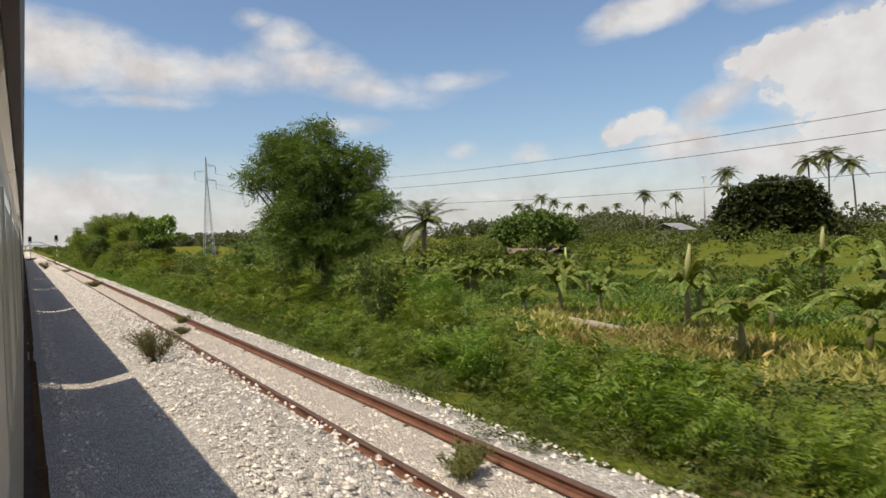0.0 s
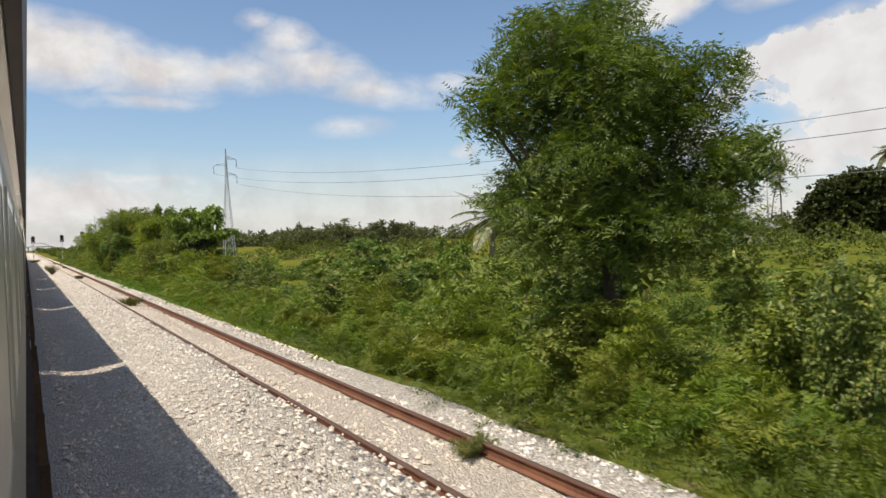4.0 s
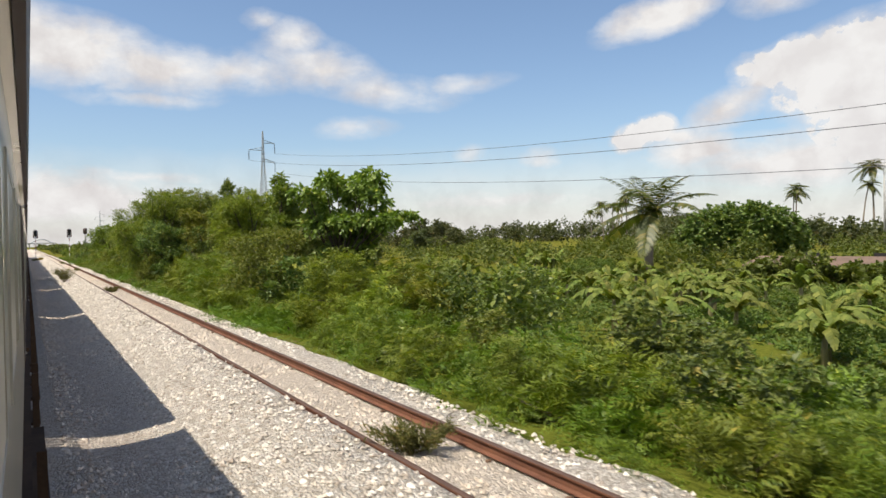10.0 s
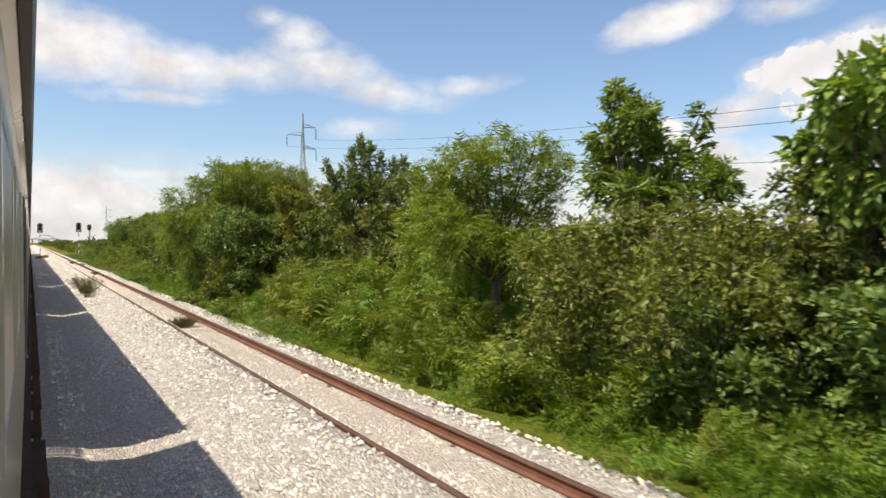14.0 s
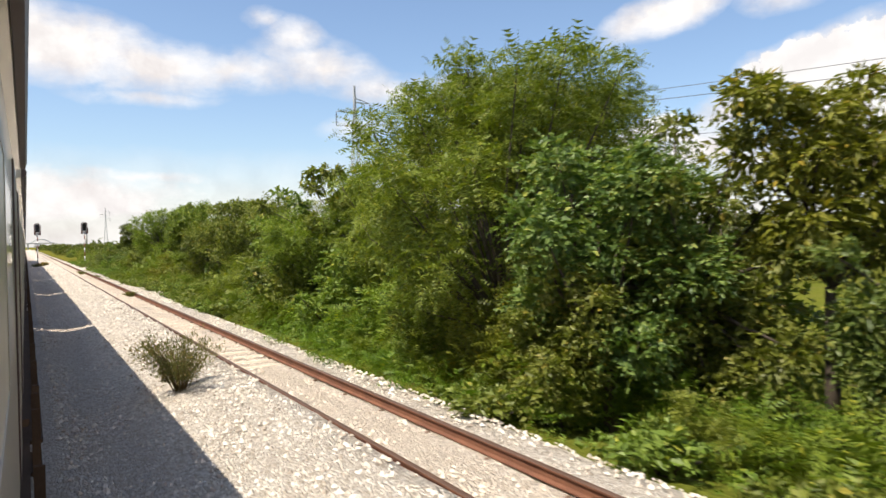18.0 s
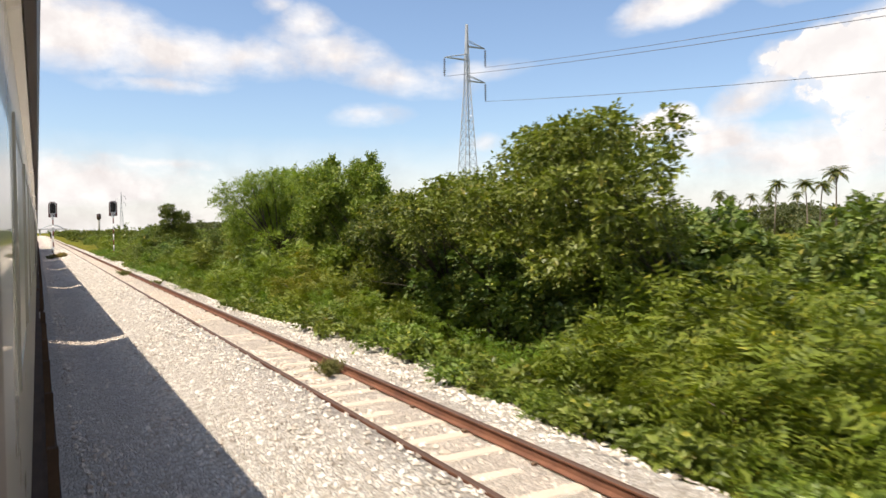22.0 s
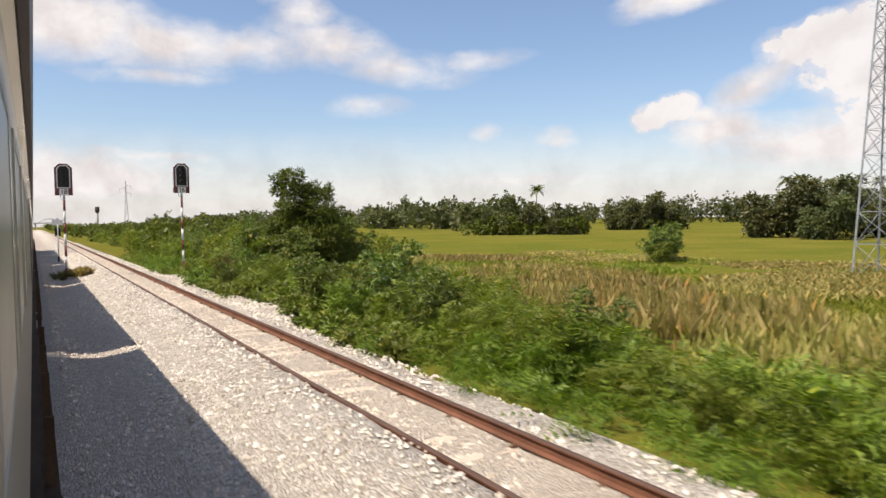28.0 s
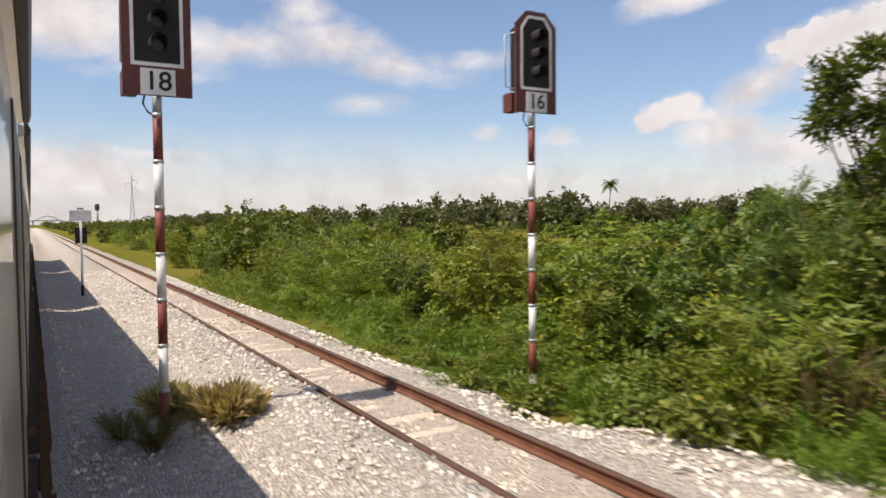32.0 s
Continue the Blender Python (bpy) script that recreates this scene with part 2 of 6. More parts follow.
def ballast_mat(name, stones):
    k = Mat(name)
    v = k.coord(1.0, "Object")
    if stones:
        g = k.n("ShaderNodeNewGeometry")
        rnd = g.outputs["Random Per Island"]
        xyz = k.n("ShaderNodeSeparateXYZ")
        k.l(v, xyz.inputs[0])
        # Brown tone of the train's shadow, painted into the stones' own colour.
        shade_tint = k.ramp(k.math('MULTIPLY', xyz.outputs[0], 0.5), [(0.0, (0.96, 0.96, 0.96)), (0.7, (0.9, 0.9, 0.9)), (0.98, (0.0, 0.0, 0.0))])
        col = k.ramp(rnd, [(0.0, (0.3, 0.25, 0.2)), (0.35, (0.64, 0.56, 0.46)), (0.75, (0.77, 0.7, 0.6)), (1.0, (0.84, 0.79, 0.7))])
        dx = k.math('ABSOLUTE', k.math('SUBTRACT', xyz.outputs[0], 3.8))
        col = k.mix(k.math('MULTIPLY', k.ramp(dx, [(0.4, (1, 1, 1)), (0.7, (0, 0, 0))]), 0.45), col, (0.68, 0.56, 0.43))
        col = k.mix(k.math('MULTIPLY', shade_tint, 0.45), col, (0.5, 0.37, 0.29))
        return k.done(col, rough=0.85)
    vo = k.n("ShaderNodeTexVoronoi")
    vo.inputs["Scale"].default_value = 24.0
    k.l(v, vo.inputs["Vector"])
    vd = k.n("ShaderNodeTexVoronoi", feature='DISTANCE_TO_EDGE')
    vd.inputs["Scale"].default_value = 24.0
    k.l(v, vd.inputs["Vector"])
    sep = k.n("ShaderNodeSeparateColor")
    k.l(vo.outputs["Color"], sep.inputs[0])
    col = k.ramp(sep.outputs[0], [(0.0, (0.42, 0.36, 0.28)), (0.4, (0.64, 0.56, 0.46)), (0.8, (0.77, 0.7, 0.6)), (1.0, (0.84, 0.79, 0.7))])
    big = k.noise(v, 0.35, 4.0)
    col = k.mix(k.math('MULTIPLY', big, 0.35), col, (0.5, 0.43, 0.35))
    xyz = k.n("ShaderNodeSeparateXYZ")
    k.l(v, xyz.inputs[0])
    dx = k.math('ABSOLUTE', k.math('SUBTRACT', xyz.outputs[0], 3.8))
    dust = k.ramp(k.math('ADD', dx, k.math('MULTIPLY', big, 0.3)), [(0.35, (1, 1, 1)), (0.85, (0, 0, 0))])
    col = k.mix(k.math('MULTIPLY', dust, 0.5), col, (0.68, 0.56, 0.43))
    # Same shadow tone painted into the ballast beside the train, fading outwards.
    shade_tint = k.ramp(k.math('MULTIPLY', k.math('ADD', xyz.outputs[0], k.math('MULTIPLY', big, 0.8)), 0.5), [(0.0, (0.9, 0.9, 0.9)), (0.75, (0.8, 0.8, 0.8)), (1.0, (0.0, 0.0, 0.0))])
    col = k.mix(k.math('MULTIPLY', shade_tint, 0.45), col, (0.48, 0.36, 0.28))
    gap = k.ramp(vd.outputs[0], [(0.0, (0.25, 0.22, 0.2)), (0.1, (1, 1, 1))])
    col = k.mix(0.55, col, gap, 'MULTIPLY')
    h = k.math('ADD', k.math('MINIMUM', k.math('MULTIPLY', vd.outputs[0], 4.0), 1.0), sep.outputs[1])
    return k.done(col, rough=0.9, normal=k.bump(h, 0.9, 0.03))


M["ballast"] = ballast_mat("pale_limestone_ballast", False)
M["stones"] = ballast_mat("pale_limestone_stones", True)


def ground_mat():
    k = Mat("grassy_soil")
    v = k.coord(1.0)
    a = k.noise(v, 0.09, 5.0)
    b = k.noise(v, 1.1, 5.0)
    c = k.noise(v, 9.0, 4.0)
    green = k.ramp(c, [(0.3, (0.06, 0.075, 0.011)), (0.7, (0.13, 0.15, 0.022))])
    straw = k.ramp(c, [(0.3, (0.115, 0.105, 0.018)), (0.7, (0.2, 0.17, 0.034))])
    soil = k.ramp(c, [(0.3, (0.12, 0.085, 0.05)), (0.7, (0.24, 0.18, 0.11))])
    xyz = k.n("ShaderNodeSeparateXYZ")
    k.l(v, xyz.inputs[0])
    crop = k.ramp(k.math('ADD', k.math('MULTIPLY', xyz.outputs[1], 0.005), k.math('MULTIPLY', a, 0.1)), [(0.55, (0.2, 0.2, 0.2)), (0.72, (1, 1, 1))])
    dry = k.ramp(k.noise(v, 0.035, 3.0), [(0.4, (0.5, 0.5, 0.5)), (0.6, (1, 1, 1))])
    col = k.mix(k.math('MULTIPLY', k.math('MULTIPLY', k.ramp(a, [(0.36, (0.25, 0.25, 0.25)), (0.56, (1, 1, 1))]), crop), dry), green, straw)
    col = k.mix(k.ramp(b, [(0.6, (0, 0, 0)), (0.75, (1, 1, 1))]), col, soil)
    return k.done(col, rough=1.0, normal=k.bump(c, 0.6, 0.05), spec=0.0)


M["ground"] = ground_mat()


# ---- mesh helpers ----
def mesh_of(name, verts, faces, mat, smooth=False):
    me = bpy.data.meshes.new(name)
    if isinstance(faces, np.ndarray):
        me.from_pydata(np.asarray(verts).tolist(), [], faces.tolist())
    else:
        me.from_pydata([tuple(v) for v in verts], [], [tuple(f) for f in faces])
    for m in (mat if isinstance(mat, (list, tuple)) else [mat]):
        me.materials.append(m)
    if smooth:
        me.polygons.foreach_set("use_smooth", [True] * len(me.polygons))
    me.update()
    return me


def empty(name, loc=(0, 0, 0), rz=0.0, scale=1.0):
    ob = new(name)
    ob.empty_display_size = 0.2
    ob.matrix_basis = pose(*loc, 0, 0, rz) @ Matrix.Diagonal((scale, scale, scale, 1))
    return ob


def child(name, me, parent, label="", loc=None, m=None):
    ob = new(name, me)
    ob.parent = parent
    if m is not None:
        ob.matrix_basis = m
    elif loc is not None:
        ob.location = loc
    if label:
        ob["label"] = label
    return ob


class Build:
    """Collects quads and triangles."""

    def __init__(self):
        self.v, self.f, self.k = [], [], 0

    def add(self, verts, faces):
        self.v.extend(map(tuple, verts))
        self.f.extend(tuple(i + self.k for i in f) for f in faces)
        self.k += len(verts)

    def box(self, x0, x1, y0, y1, z0, z1, chamfer=0.0):
        c = min(chamfer, (x1 - x0) * 0.45, (y1 - y0) * 0.45)
        if c <= 0:
            vs = [(x, y, z) for z in (z0, z1) for x, y in ((x0, y0), (x1, y0), (x1, y1), (x0, y1))]
            self.add(vs, [(3, 2, 1, 0), (4, 5, 6, 7), (0, 1, 5, 4), (1, 2, 6, 5), (2, 3, 7, 6), (3, 0, 4, 7)])
        else:
            vs = [(x, y, z0) for x, y in ((x0, y0), (x1, y0), (x1, y1), (x0, y1))]
            vs += [(x, y, z1 - c) for x, y in ((x0, y0), (x1, y0), (x1, y1), (x0, y1))]
            vs += [(x, y, z1) for x, y in ((x0 + c, y0 + c), (x1 - c, y0 + c), (x1 - c, y1 - c), (x0 + c, y1 - c))]
            fs = [(3, 2, 1, 0), (8, 9, 10, 11)]
            for b in (0, 4):
                fs += [(b + i, b + (i + 1) % 4, b + 4 + (i + 1) % 4, b + 4 + i) for i in range(4)]
            self.add(vs, fs)
        return self

    def tube(self, pts, radii, sides=6, cap=True):
        pts = [Vector(p) for p in pts]
        vs, fs = [], []
        for i, p in enumerate(pts):
            d = (pts[min(i + 1, len(pts) - 1)] - pts[max(i - 1, 0)]).normalized()
            a = d.cross(Vector((0, 1, 0.3)) if abs(d.z) > 0.9 else Vector((0, 0, 1))).normalized()
            b = d.cross(a)
            r = radii[i] if hasattr(radii, "__len__") else radii
            for s in range(sides):
                t = 2 * math.pi * s / sides
                vs.append(p + a * (r * math.cos(t)) + b * (r * math.sin(t)))
        for i in range(len(pts) - 1):
            for s in range(sides):
                q = (s + 1) % sides
                fs.append((i * sides + s, i * sides + q, (i + 1) * sides + q, (i + 1) * sides + s))
        if cap:
            fs += [tuple(range(sides))[::-1], tuple((len(pts) - 1) * sides + s for s in range(sides))]
        self.add(vs, fs)
        return self

    def sweep(self, prof, y0, y1, closed=True, caps=True):
        """A cross-section in (x, z) drawn along y."""
        n = len(prof)
        vs = [(x, y0, z) for x, z in prof] + [(x, y1, z) for x, z in prof]
        fs = [(i, (i + 1) % n, n + (i + 1) % n, n + i) for i in range(n if closed else n - 1)]
        if caps and closed:
            fs += [tuple(range(n))[::-1], tuple(range(n, 2 * n))]
        self.add(vs, fs)
        return self

    def mesh(self, name, mat, smooth=False):
        return mesh_of(name, self.v, self.f, mat, smooth)


# ---- foliage ----
def leaf_broad(w=0.3):
    """A leaf folded along its midrib."""
    v = [(0, 0, 0), (w, 0.42, 0.08), (0, 1, -0.12), (-w, 0.42, 0.08)]
    return np.array(v), [(0, 1, 2), (0, 2, 3)]


def leaf_narrow():
    v = [(0, 0, 0), (0.1, 0.4, 0.03), (0, 1, -0.15), (-0.1, 0.4, 0.03)]
    return np.array(v), [(0, 1, 2), (0, 2, 3)]


def leaf_pinnate(pairs=5, width=0.3):
    """A feathery frond: leaflets in pairs along a drooping stalk."""
    v, f = [], []
    for i in range(pairs):
        y = 0.15 + 0.8 * i / (pairs - 1)
        z = -0.35 * y * y
        w = width * (1.1 - 0.5 * abs(y - 0.5))
        for s in (1, -1):
            k = len(v)
            v += [(0, y - 0.07, z), (s * w, y + 0.1, z - 0.06), (0, y + 0.06, z)]
            f.append((k, k + 1, k + 2) if s > 0 else (k + 2, k + 1, k))
    return np.array(v), f


def unit(a):
    return a / (np.linalg.norm(a, axis=1, keepdims=True) + 1e-9)


def scatter(tmpl, pos, axis, size, rng=RNG):
    """Copies of one leaf shape, at pos, pointing along axis, joined into verts and faces."""
    tv, tf = tmpl
    n = len(pos)
    up = np.tile((0, 0, 1.0), (n, 1)) + rng.normal(0, 0.55, (n, 3))
    d = unit(axis)
    x = unit(np.cross(d, up))
    z = np.cross(x, d)
    s = np.asarray(size).reshape(-1, 1, 1)
    v = (tv[None, :, 0:1] * x[:, None] + tv[None, :, 1:2] * d[:, None] + tv[None, :, 2:3] * z[:, None]) * s + pos[:, None]
    m = len(tv)
    f = (np.arange(n)[:, None, None] * m + np.array([list(q) for q in tf])[None]).reshape(-1, len(tf[0]))
    return v.reshape(-1, 3), f


def leaf_cloud(clumps, n, tmpl, size, seed, droop=0.3, outward=0.9, rough=0.3, floor=0.03, core=0.16, spray=7, reach=2.2):
    """Leaves in sprays along short twigs on the outside of the clumps, with older leaves closing the crown within."""
    rng = np.random.default_rng(seed)
    cl = np.array(clumps, float)
    ns = max(8, n // spray)
    w = cl[:, 3] * cl[:, 4] + cl[:, 4] * cl[:, 5] + cl[:, 3] * cl[:, 5]
    idx = rng.choice(len(cl), ns * 2, p=w / w.sum())
    u = unit(rng.normal(0, 1, (ns * 2, 3)) + np.array((0, 0, 0.22)))
    lump = 1 + 0.5 * rough * np.sin(u[:, 0] * 4 + idx) * np.sin(u[:, 1] * 3.7 + idx * 2)
    pos = cl[idx, :3] + u * ((0.72 + 0.42 * rng.random(ns * 2) ** 1.4) * lump)[:, None] * cl[idx, 3:]
    deep = (((pos[:, None] - cl[None, :, :3]) / cl[None, :, 3:]) ** 2).sum(-1).min(1)
    keep = np.argsort(-(np.minimum(deep, 0.5) + 0.05 * rng.random(ns * 2)))[:ns]
    pos, u = pos[keep], u[keep]
    ax = unit(u * outward + rng.normal(0, 0.38, (ns, 3)) + np.array((0, 0, 0.3 - droop)))
    ln = size * reach * (0.6 + 0.8 * rng.random(ns))
    side = unit(np.cross(ax, np.array((0, 0, 1.0)) + rng.normal(0, 0.3, (ns, 3))))
    P, D, S = [], [], []
    for k in range(spray):
        t = (k + 0.6) / spray
        sg = 1.0 if k % 2 else -1.0
        P.append(pos + ax * (ln * (t - 0.45))[:, None] + np.array((0, 0, -1.0)) * (ln * (0.25 + 0.4 * droop) * t * t)[:, None])
        D.append(ax * (0.55 if k < spray - 1 else 1.2) + side * (sg * 0.85 if k < spray - 1 else 0) + rng.normal(0, 0.22, (ns, 3)) + np.array((0, 0, -0.35 * droop)))
        S.append(size * (1.15 - 0.4 * t) * (0.7 + 0.55 * rng.random(ns)))
    P = np.concatenate(P)
    P[:, 2] = np.maximum(P[:, 2], floor + 0.2 * rng.random(len(P)))
    v, f = scatter(tmpl, P, np.concatenate(D), np.concatenate(S), rng=rng)
    m = int(n * core)
    ix = rng.choice(len(cl), m, p=w / w.sum())
    ui = unit(rng.normal(0, 1, (m, 3)))
    pin = cl[ix, :3] + ui * (0.25 + 0.45 * rng.random(m))[:, None] * cl[ix, 3:]
    pin[:, 2] = np.maximum(pin[:, 2], floor + 0.1)
    q, g = scatter(tmpl, pin, ui + rng.normal(0, 0.7, (m, 3)), size * 1.5 * (0.6 + 0.8 * rng.random(m)), rng=rng)
    return np.concatenate([v, q]), np.concatenate([f, g + len(v)])


def foliage(name, clumps, n, tmpl, size, mat, seed, **more):
    v, f = leaf_cloud(clumps, n, tmpl, size, seed, **more)
    return mesh_of(name, v, f, mat)


def lumps(rng, n, rx, ry, h, z0, r0, r1, top=1.0):
    """Clumps strung along limbs that fan out and up from the foot of a crown, thinner towards the tips."""
    out = []
    arms = max(4, n // 3)
    for i in range(arms):
        az = 2.4 * i + rng.uniform(-0.5, 0.5)
        el = math.asin(0.12 + 0.86 * ((i + 0.5) / arms) ** (1.0 / (0.6 + 0.5 * top)))
        far = rng.uniform(0.72, 1.08)
        tip = (rx * math.cos(el) * math.cos(az) * far, ry * math.cos(el) * math.sin(az) * far, z0 + (h - z0) * (0.12 + 0.88 * math.sin(el)) * rng.uniform(0.82, 1.0))
        for u in (0.42, 0.72, 1.0):
            r = (r1 - (r1 - r0) * u) * rng.uniform(0.75, 1.15)
            z = z0 * 0.6 + (tip[2] - z0 * 0.6) * u ** 0.85
            out.append((tip[0] * u + rng.normal(0, 0.12 * r1), tip[1] * u + rng.normal(0, 0.12 * r1), max(r * 0.5, min(z, h - r * 0.5)), r, r, r * rng.uniform(0.55, 0.8)))
    return out


PROTO = {}
TOPS = {}


def plant(name, kind, n_leaf, rx, ry, h, z0, r0, r1, tmpl, size, mat, seed, n_cl=9, stems=5, trunk=0.0, droop=0.3, label="", category="shrub", rough=0.35, bark="bark"):
    """One plant with its stems and crown, standing at the origin, kept for copying."""
    rng = np.random.default_rng(seed)
    cl = lumps(rng, n_cl, rx, ry, h, z0, r0, r1)
    root = empty(name)
    b = Build()
    if trunk:
        top = (0.15 * rx * (rng.random() - 0.5), 0.15 * ry * (rng.random() - 0.5), z0 + (h - z0) * 0.35)
        b.tube([(0, 0, -0.4), (0.03, 0.02, 0.3), (top[0] * 0.6, top[1] * 0.6, top[2] * 0.6), top], [trunk * 1.5, trunk, trunk * 0.8, trunk * 0.6], 8)
        child("trunk", b.mesh("trunk", M[bark], True), root)
        b = Build()
        for c in cl:
            mid = tuple(0.5 * (p + q) + 0.1 * rx * (rng.random() - 0.5) for p, q in zip(top, c[:3]))
            b.tube([top, mid, c[:3]], [trunk * 0.5, trunk * 0.28, trunk * 0.08], 5)
        child("limb", b.mesh("limb", M[bark], True), root)
    else:
        for c in cl[:stems]:
            q = (c[0] * 0.25, c[1] * 0.25)
            b.tube([(q[0], q[1], -0.3), (c[0] * 0.5, c[1] * 0.5, c[2] * 0.55), (c[0], c[1], c[2] + c[5] * 0.5)], [0.035, 0.025, 0.008], 5)
        child("stem", b.mesh("stem", M[bark], True), root)
    child("crown", foliage("crown", cl, n_leaf, tmpl, size, M[mat], seed + 1, droop=droop, rough=rough), root)
    tagged(root, label, category)
    PROTO[kind] = root
    zs = np.array([c[2] + c[5] for c in cl])
    TOPS[kind] = float(np.max(zs)) + 0.1
    return root


def shaped_tree(name, x, y, turn, spec, tmpl, size, mat, seed, label, category="tree", dens=160, spray=7, reach=2.2, droop=0.3, core=0.2, deep=0.45, trunk=0.09, bark="bark", back=0.0, upto=0.45):
    """A tree or bush of its own outline: clumps as (across, up, half width, half height), spread in depth by chance."""
    rng = np.random.default_rng(seed)
    wide = max(abs(c[0]) for c in spec)
    cl = []
    for a, z, r, rz, *far in spec:
        far = far[0] if far else 0.0
        cl.append((a, far + rng.uniform(-deep, deep) * min(wide, 2.6) * 0.8, z, r * 1.02, max(r, rz * 0.8), rz * 1.05))
        if r > 0.3:
            cl.append((a * 0.85 + rng.normal(0, 0.1), far + rng.choice((-1, 1)) * rng.uniform(0.5, 0.9) * min(wide, 2.4) * 0.6, z - 0.12, r * 0.85, r * 0.85, rz * 0.85))
    if back:
        for a, z, r, rz, *far in spec:
            if not far and r > 0.25 and a < upto * wide:
                for q in (1, 2):
                    cl.append((a * 0.95 + rng.normal(0, 0.2), back * 0.5 * q + rng.normal(0, 0.15), z + rng.normal(0, 0.15), r * 1.15, r * 1.15, rz * 1.1))
    root = empty(name, (x, y, ground_z(x, y)), turn)
    low = min(c[2] for c in cl)
    span = (min(c[0] for c in cl), max(c[0] for c in cl))
    feet = max(1, round((span[1] - span[0]) / 2.2)) if turn == -90 else 1
    forks = [(span[0] + (span[1] - span[0]) * (k + 0.5) / feet if feet > 1 else 0.0, 0.5 * back + rng.normal(0, 0.1), max(0.4, low * 0.8)) for k in range(feet)]
    for fx, fy, fz in forks:
        b = Build().tube([(fx + 0.05, fy, -0.4), (fx + 0.02, fy + 0.03, fz * 0.5), (fx, fy, fz)], [trunk * 1.6, trunk * 1.1, trunk * 0.9], 8)
        child("trunk", b.mesh("trunk", M[bark], True), root)
    b = Build()
    for c in cl:
        fork = min(forks, key=lambda f: abs(f[0] - c[0]))
        mid = (fork[0] + 0.55 * (c[0] - fork[0]) + rng.normal(0, 0.1), fork[1] + 0.5 * (c[1] - fork[1]) + rng.normal(0, 0.1), fork[2] + 0.55 * (c[2] - fork[2]) + rng.normal(0, 0.1))
        b.tube([fork, mid, c[:3], (fork[0] + 1.08 * (c[0] - fork[0]), c[1] * 1.04, c[2] + c[5] * 0.7)], [trunk * 0.45, trunk * 0.26, trunk * 0.12, trunk * 0.05], 5)
    child("limb", b.mesh("limb", M[bark], True), root)
    n = int(dens * sum(2.1 * math.pi * (c[3] * c[4] + c[3] * c[5]) * 0.5 for c in cl))
    child("crown", foliage("crown", cl, n, tmpl, size, M[mat], seed + 1, droop=droop, spray=spray, reach=reach, core=core), root)
    return tagged(root, label, category)


THIN = (np.array([(-0.008, 0, 0), (0.008, 0, 0), (0.0, 0.55, 0.06), (0.0, 1.0, -0.2)]), [(0, 1, 2), (2, 1, 3)])
BLADE = (np.array([(-0.02, 0, 0), (0.02, 0, 0), (0.0, 0.55, 0.05), (0.0, 1.0, -0.16)]), [(0, 1, 2), (2, 1, 3)])
PIN4, BROAD, NARROW, WIDE, SLIM = leaf_pinnate(4, 0.31), leaf_broad(), leaf_narrow(), leaf_broad(0.5), leaf_broad(0.2)


# ---- ground, ballast and track ----
RAIL_X = (3.26, 4.33)
TRACK_X = 3.795
OWN_X = -1.55


def fbm(x, y, s=1.0):
    return noise.fractal(Vector((x * s, y * s, 3.7)), 1.0, 2.0, 4)


def ground_z(x, y):
    """Height of the soil: an embankment for the line, then low fields."""
    if x < -5.0:
        z = -0.45 - 0.6 * min(1.0, (-5.0 - x) / 3.0)
    elif x < 5.2:
        z = -0.45
    else:
        z = -0.3 - 0.65 * min(1.0, max(0.0, (x - 5.2) / 3.2))
    far = min(1.0, max(0.0, abs(x - 1.0) - 6.0) / 6.0)
    ease = lambda u: min(1.0, max(0.0, u)) ** 2 * (3 - 2 * min(1.0, max(0.0, u)))
    z -= 1.75 * ease((x - 10.0) / 9.0) * (1 - ease((x - 45) / 40)) * (1 - ease((y - 55) / 50))
    return z + far * (0.12 * fbm(x, y, 0.25) + 0.25 * fbm(x, y, 0.03))


def shoulder(y):
    """Where stones have been tipped wider than usual."""
    return 1.25 * max(0.0, 1 - abs(y - 120) / 7.5) + 1.5 * max(0.0, 1 - abs(y - 178.6) / 3.4) + 1.15 * max(0.0, 1 - abs(y - 167.0) / 5.5)


def ballast_z(x, y):
    """Top of the stones: level along each track, a shallow trough between them, falling off at the shoulder."""
    z = -0.175 if not 3.2 < x < 4.4 else -0.163
    if -0.1 < x < 2.0:
        z -= 0.13 * math.sin(math.pi * min(1, max(0, (x + 0.1) / 2.1))) ** 2
    if 1.8 < x < 3.22:
        z += 0.16 * min(1.0, (x - 1.8) / 0.8) * min(1.0, max(0.45, (y - 5) / 25.0))
    edge = 5.0 + shoulder(y)
    if x > edge:
        z -= 0.34 * (x - edge) ** 1.25
    if x < -3.0:
        z -= 0.34 * (-3.0 - x) ** 1.25
    return z + 0.03 * fbm(x, y, 1.3) + (0.1 * fbm(x * 0.6, y, 0.5) if x > 4.9 else 0.0)


def grid(xs, ys, zf):
    v = [(x, y, zf(x, y)) for y in ys for x in xs]
    n = len(xs)
    f = [(j * n + i, j * n + i + 1, (j + 1) * n + i + 1, (j + 1) * n + i) for j in range(len(ys) - 1) for i in range(n - 1)]
    return v, f


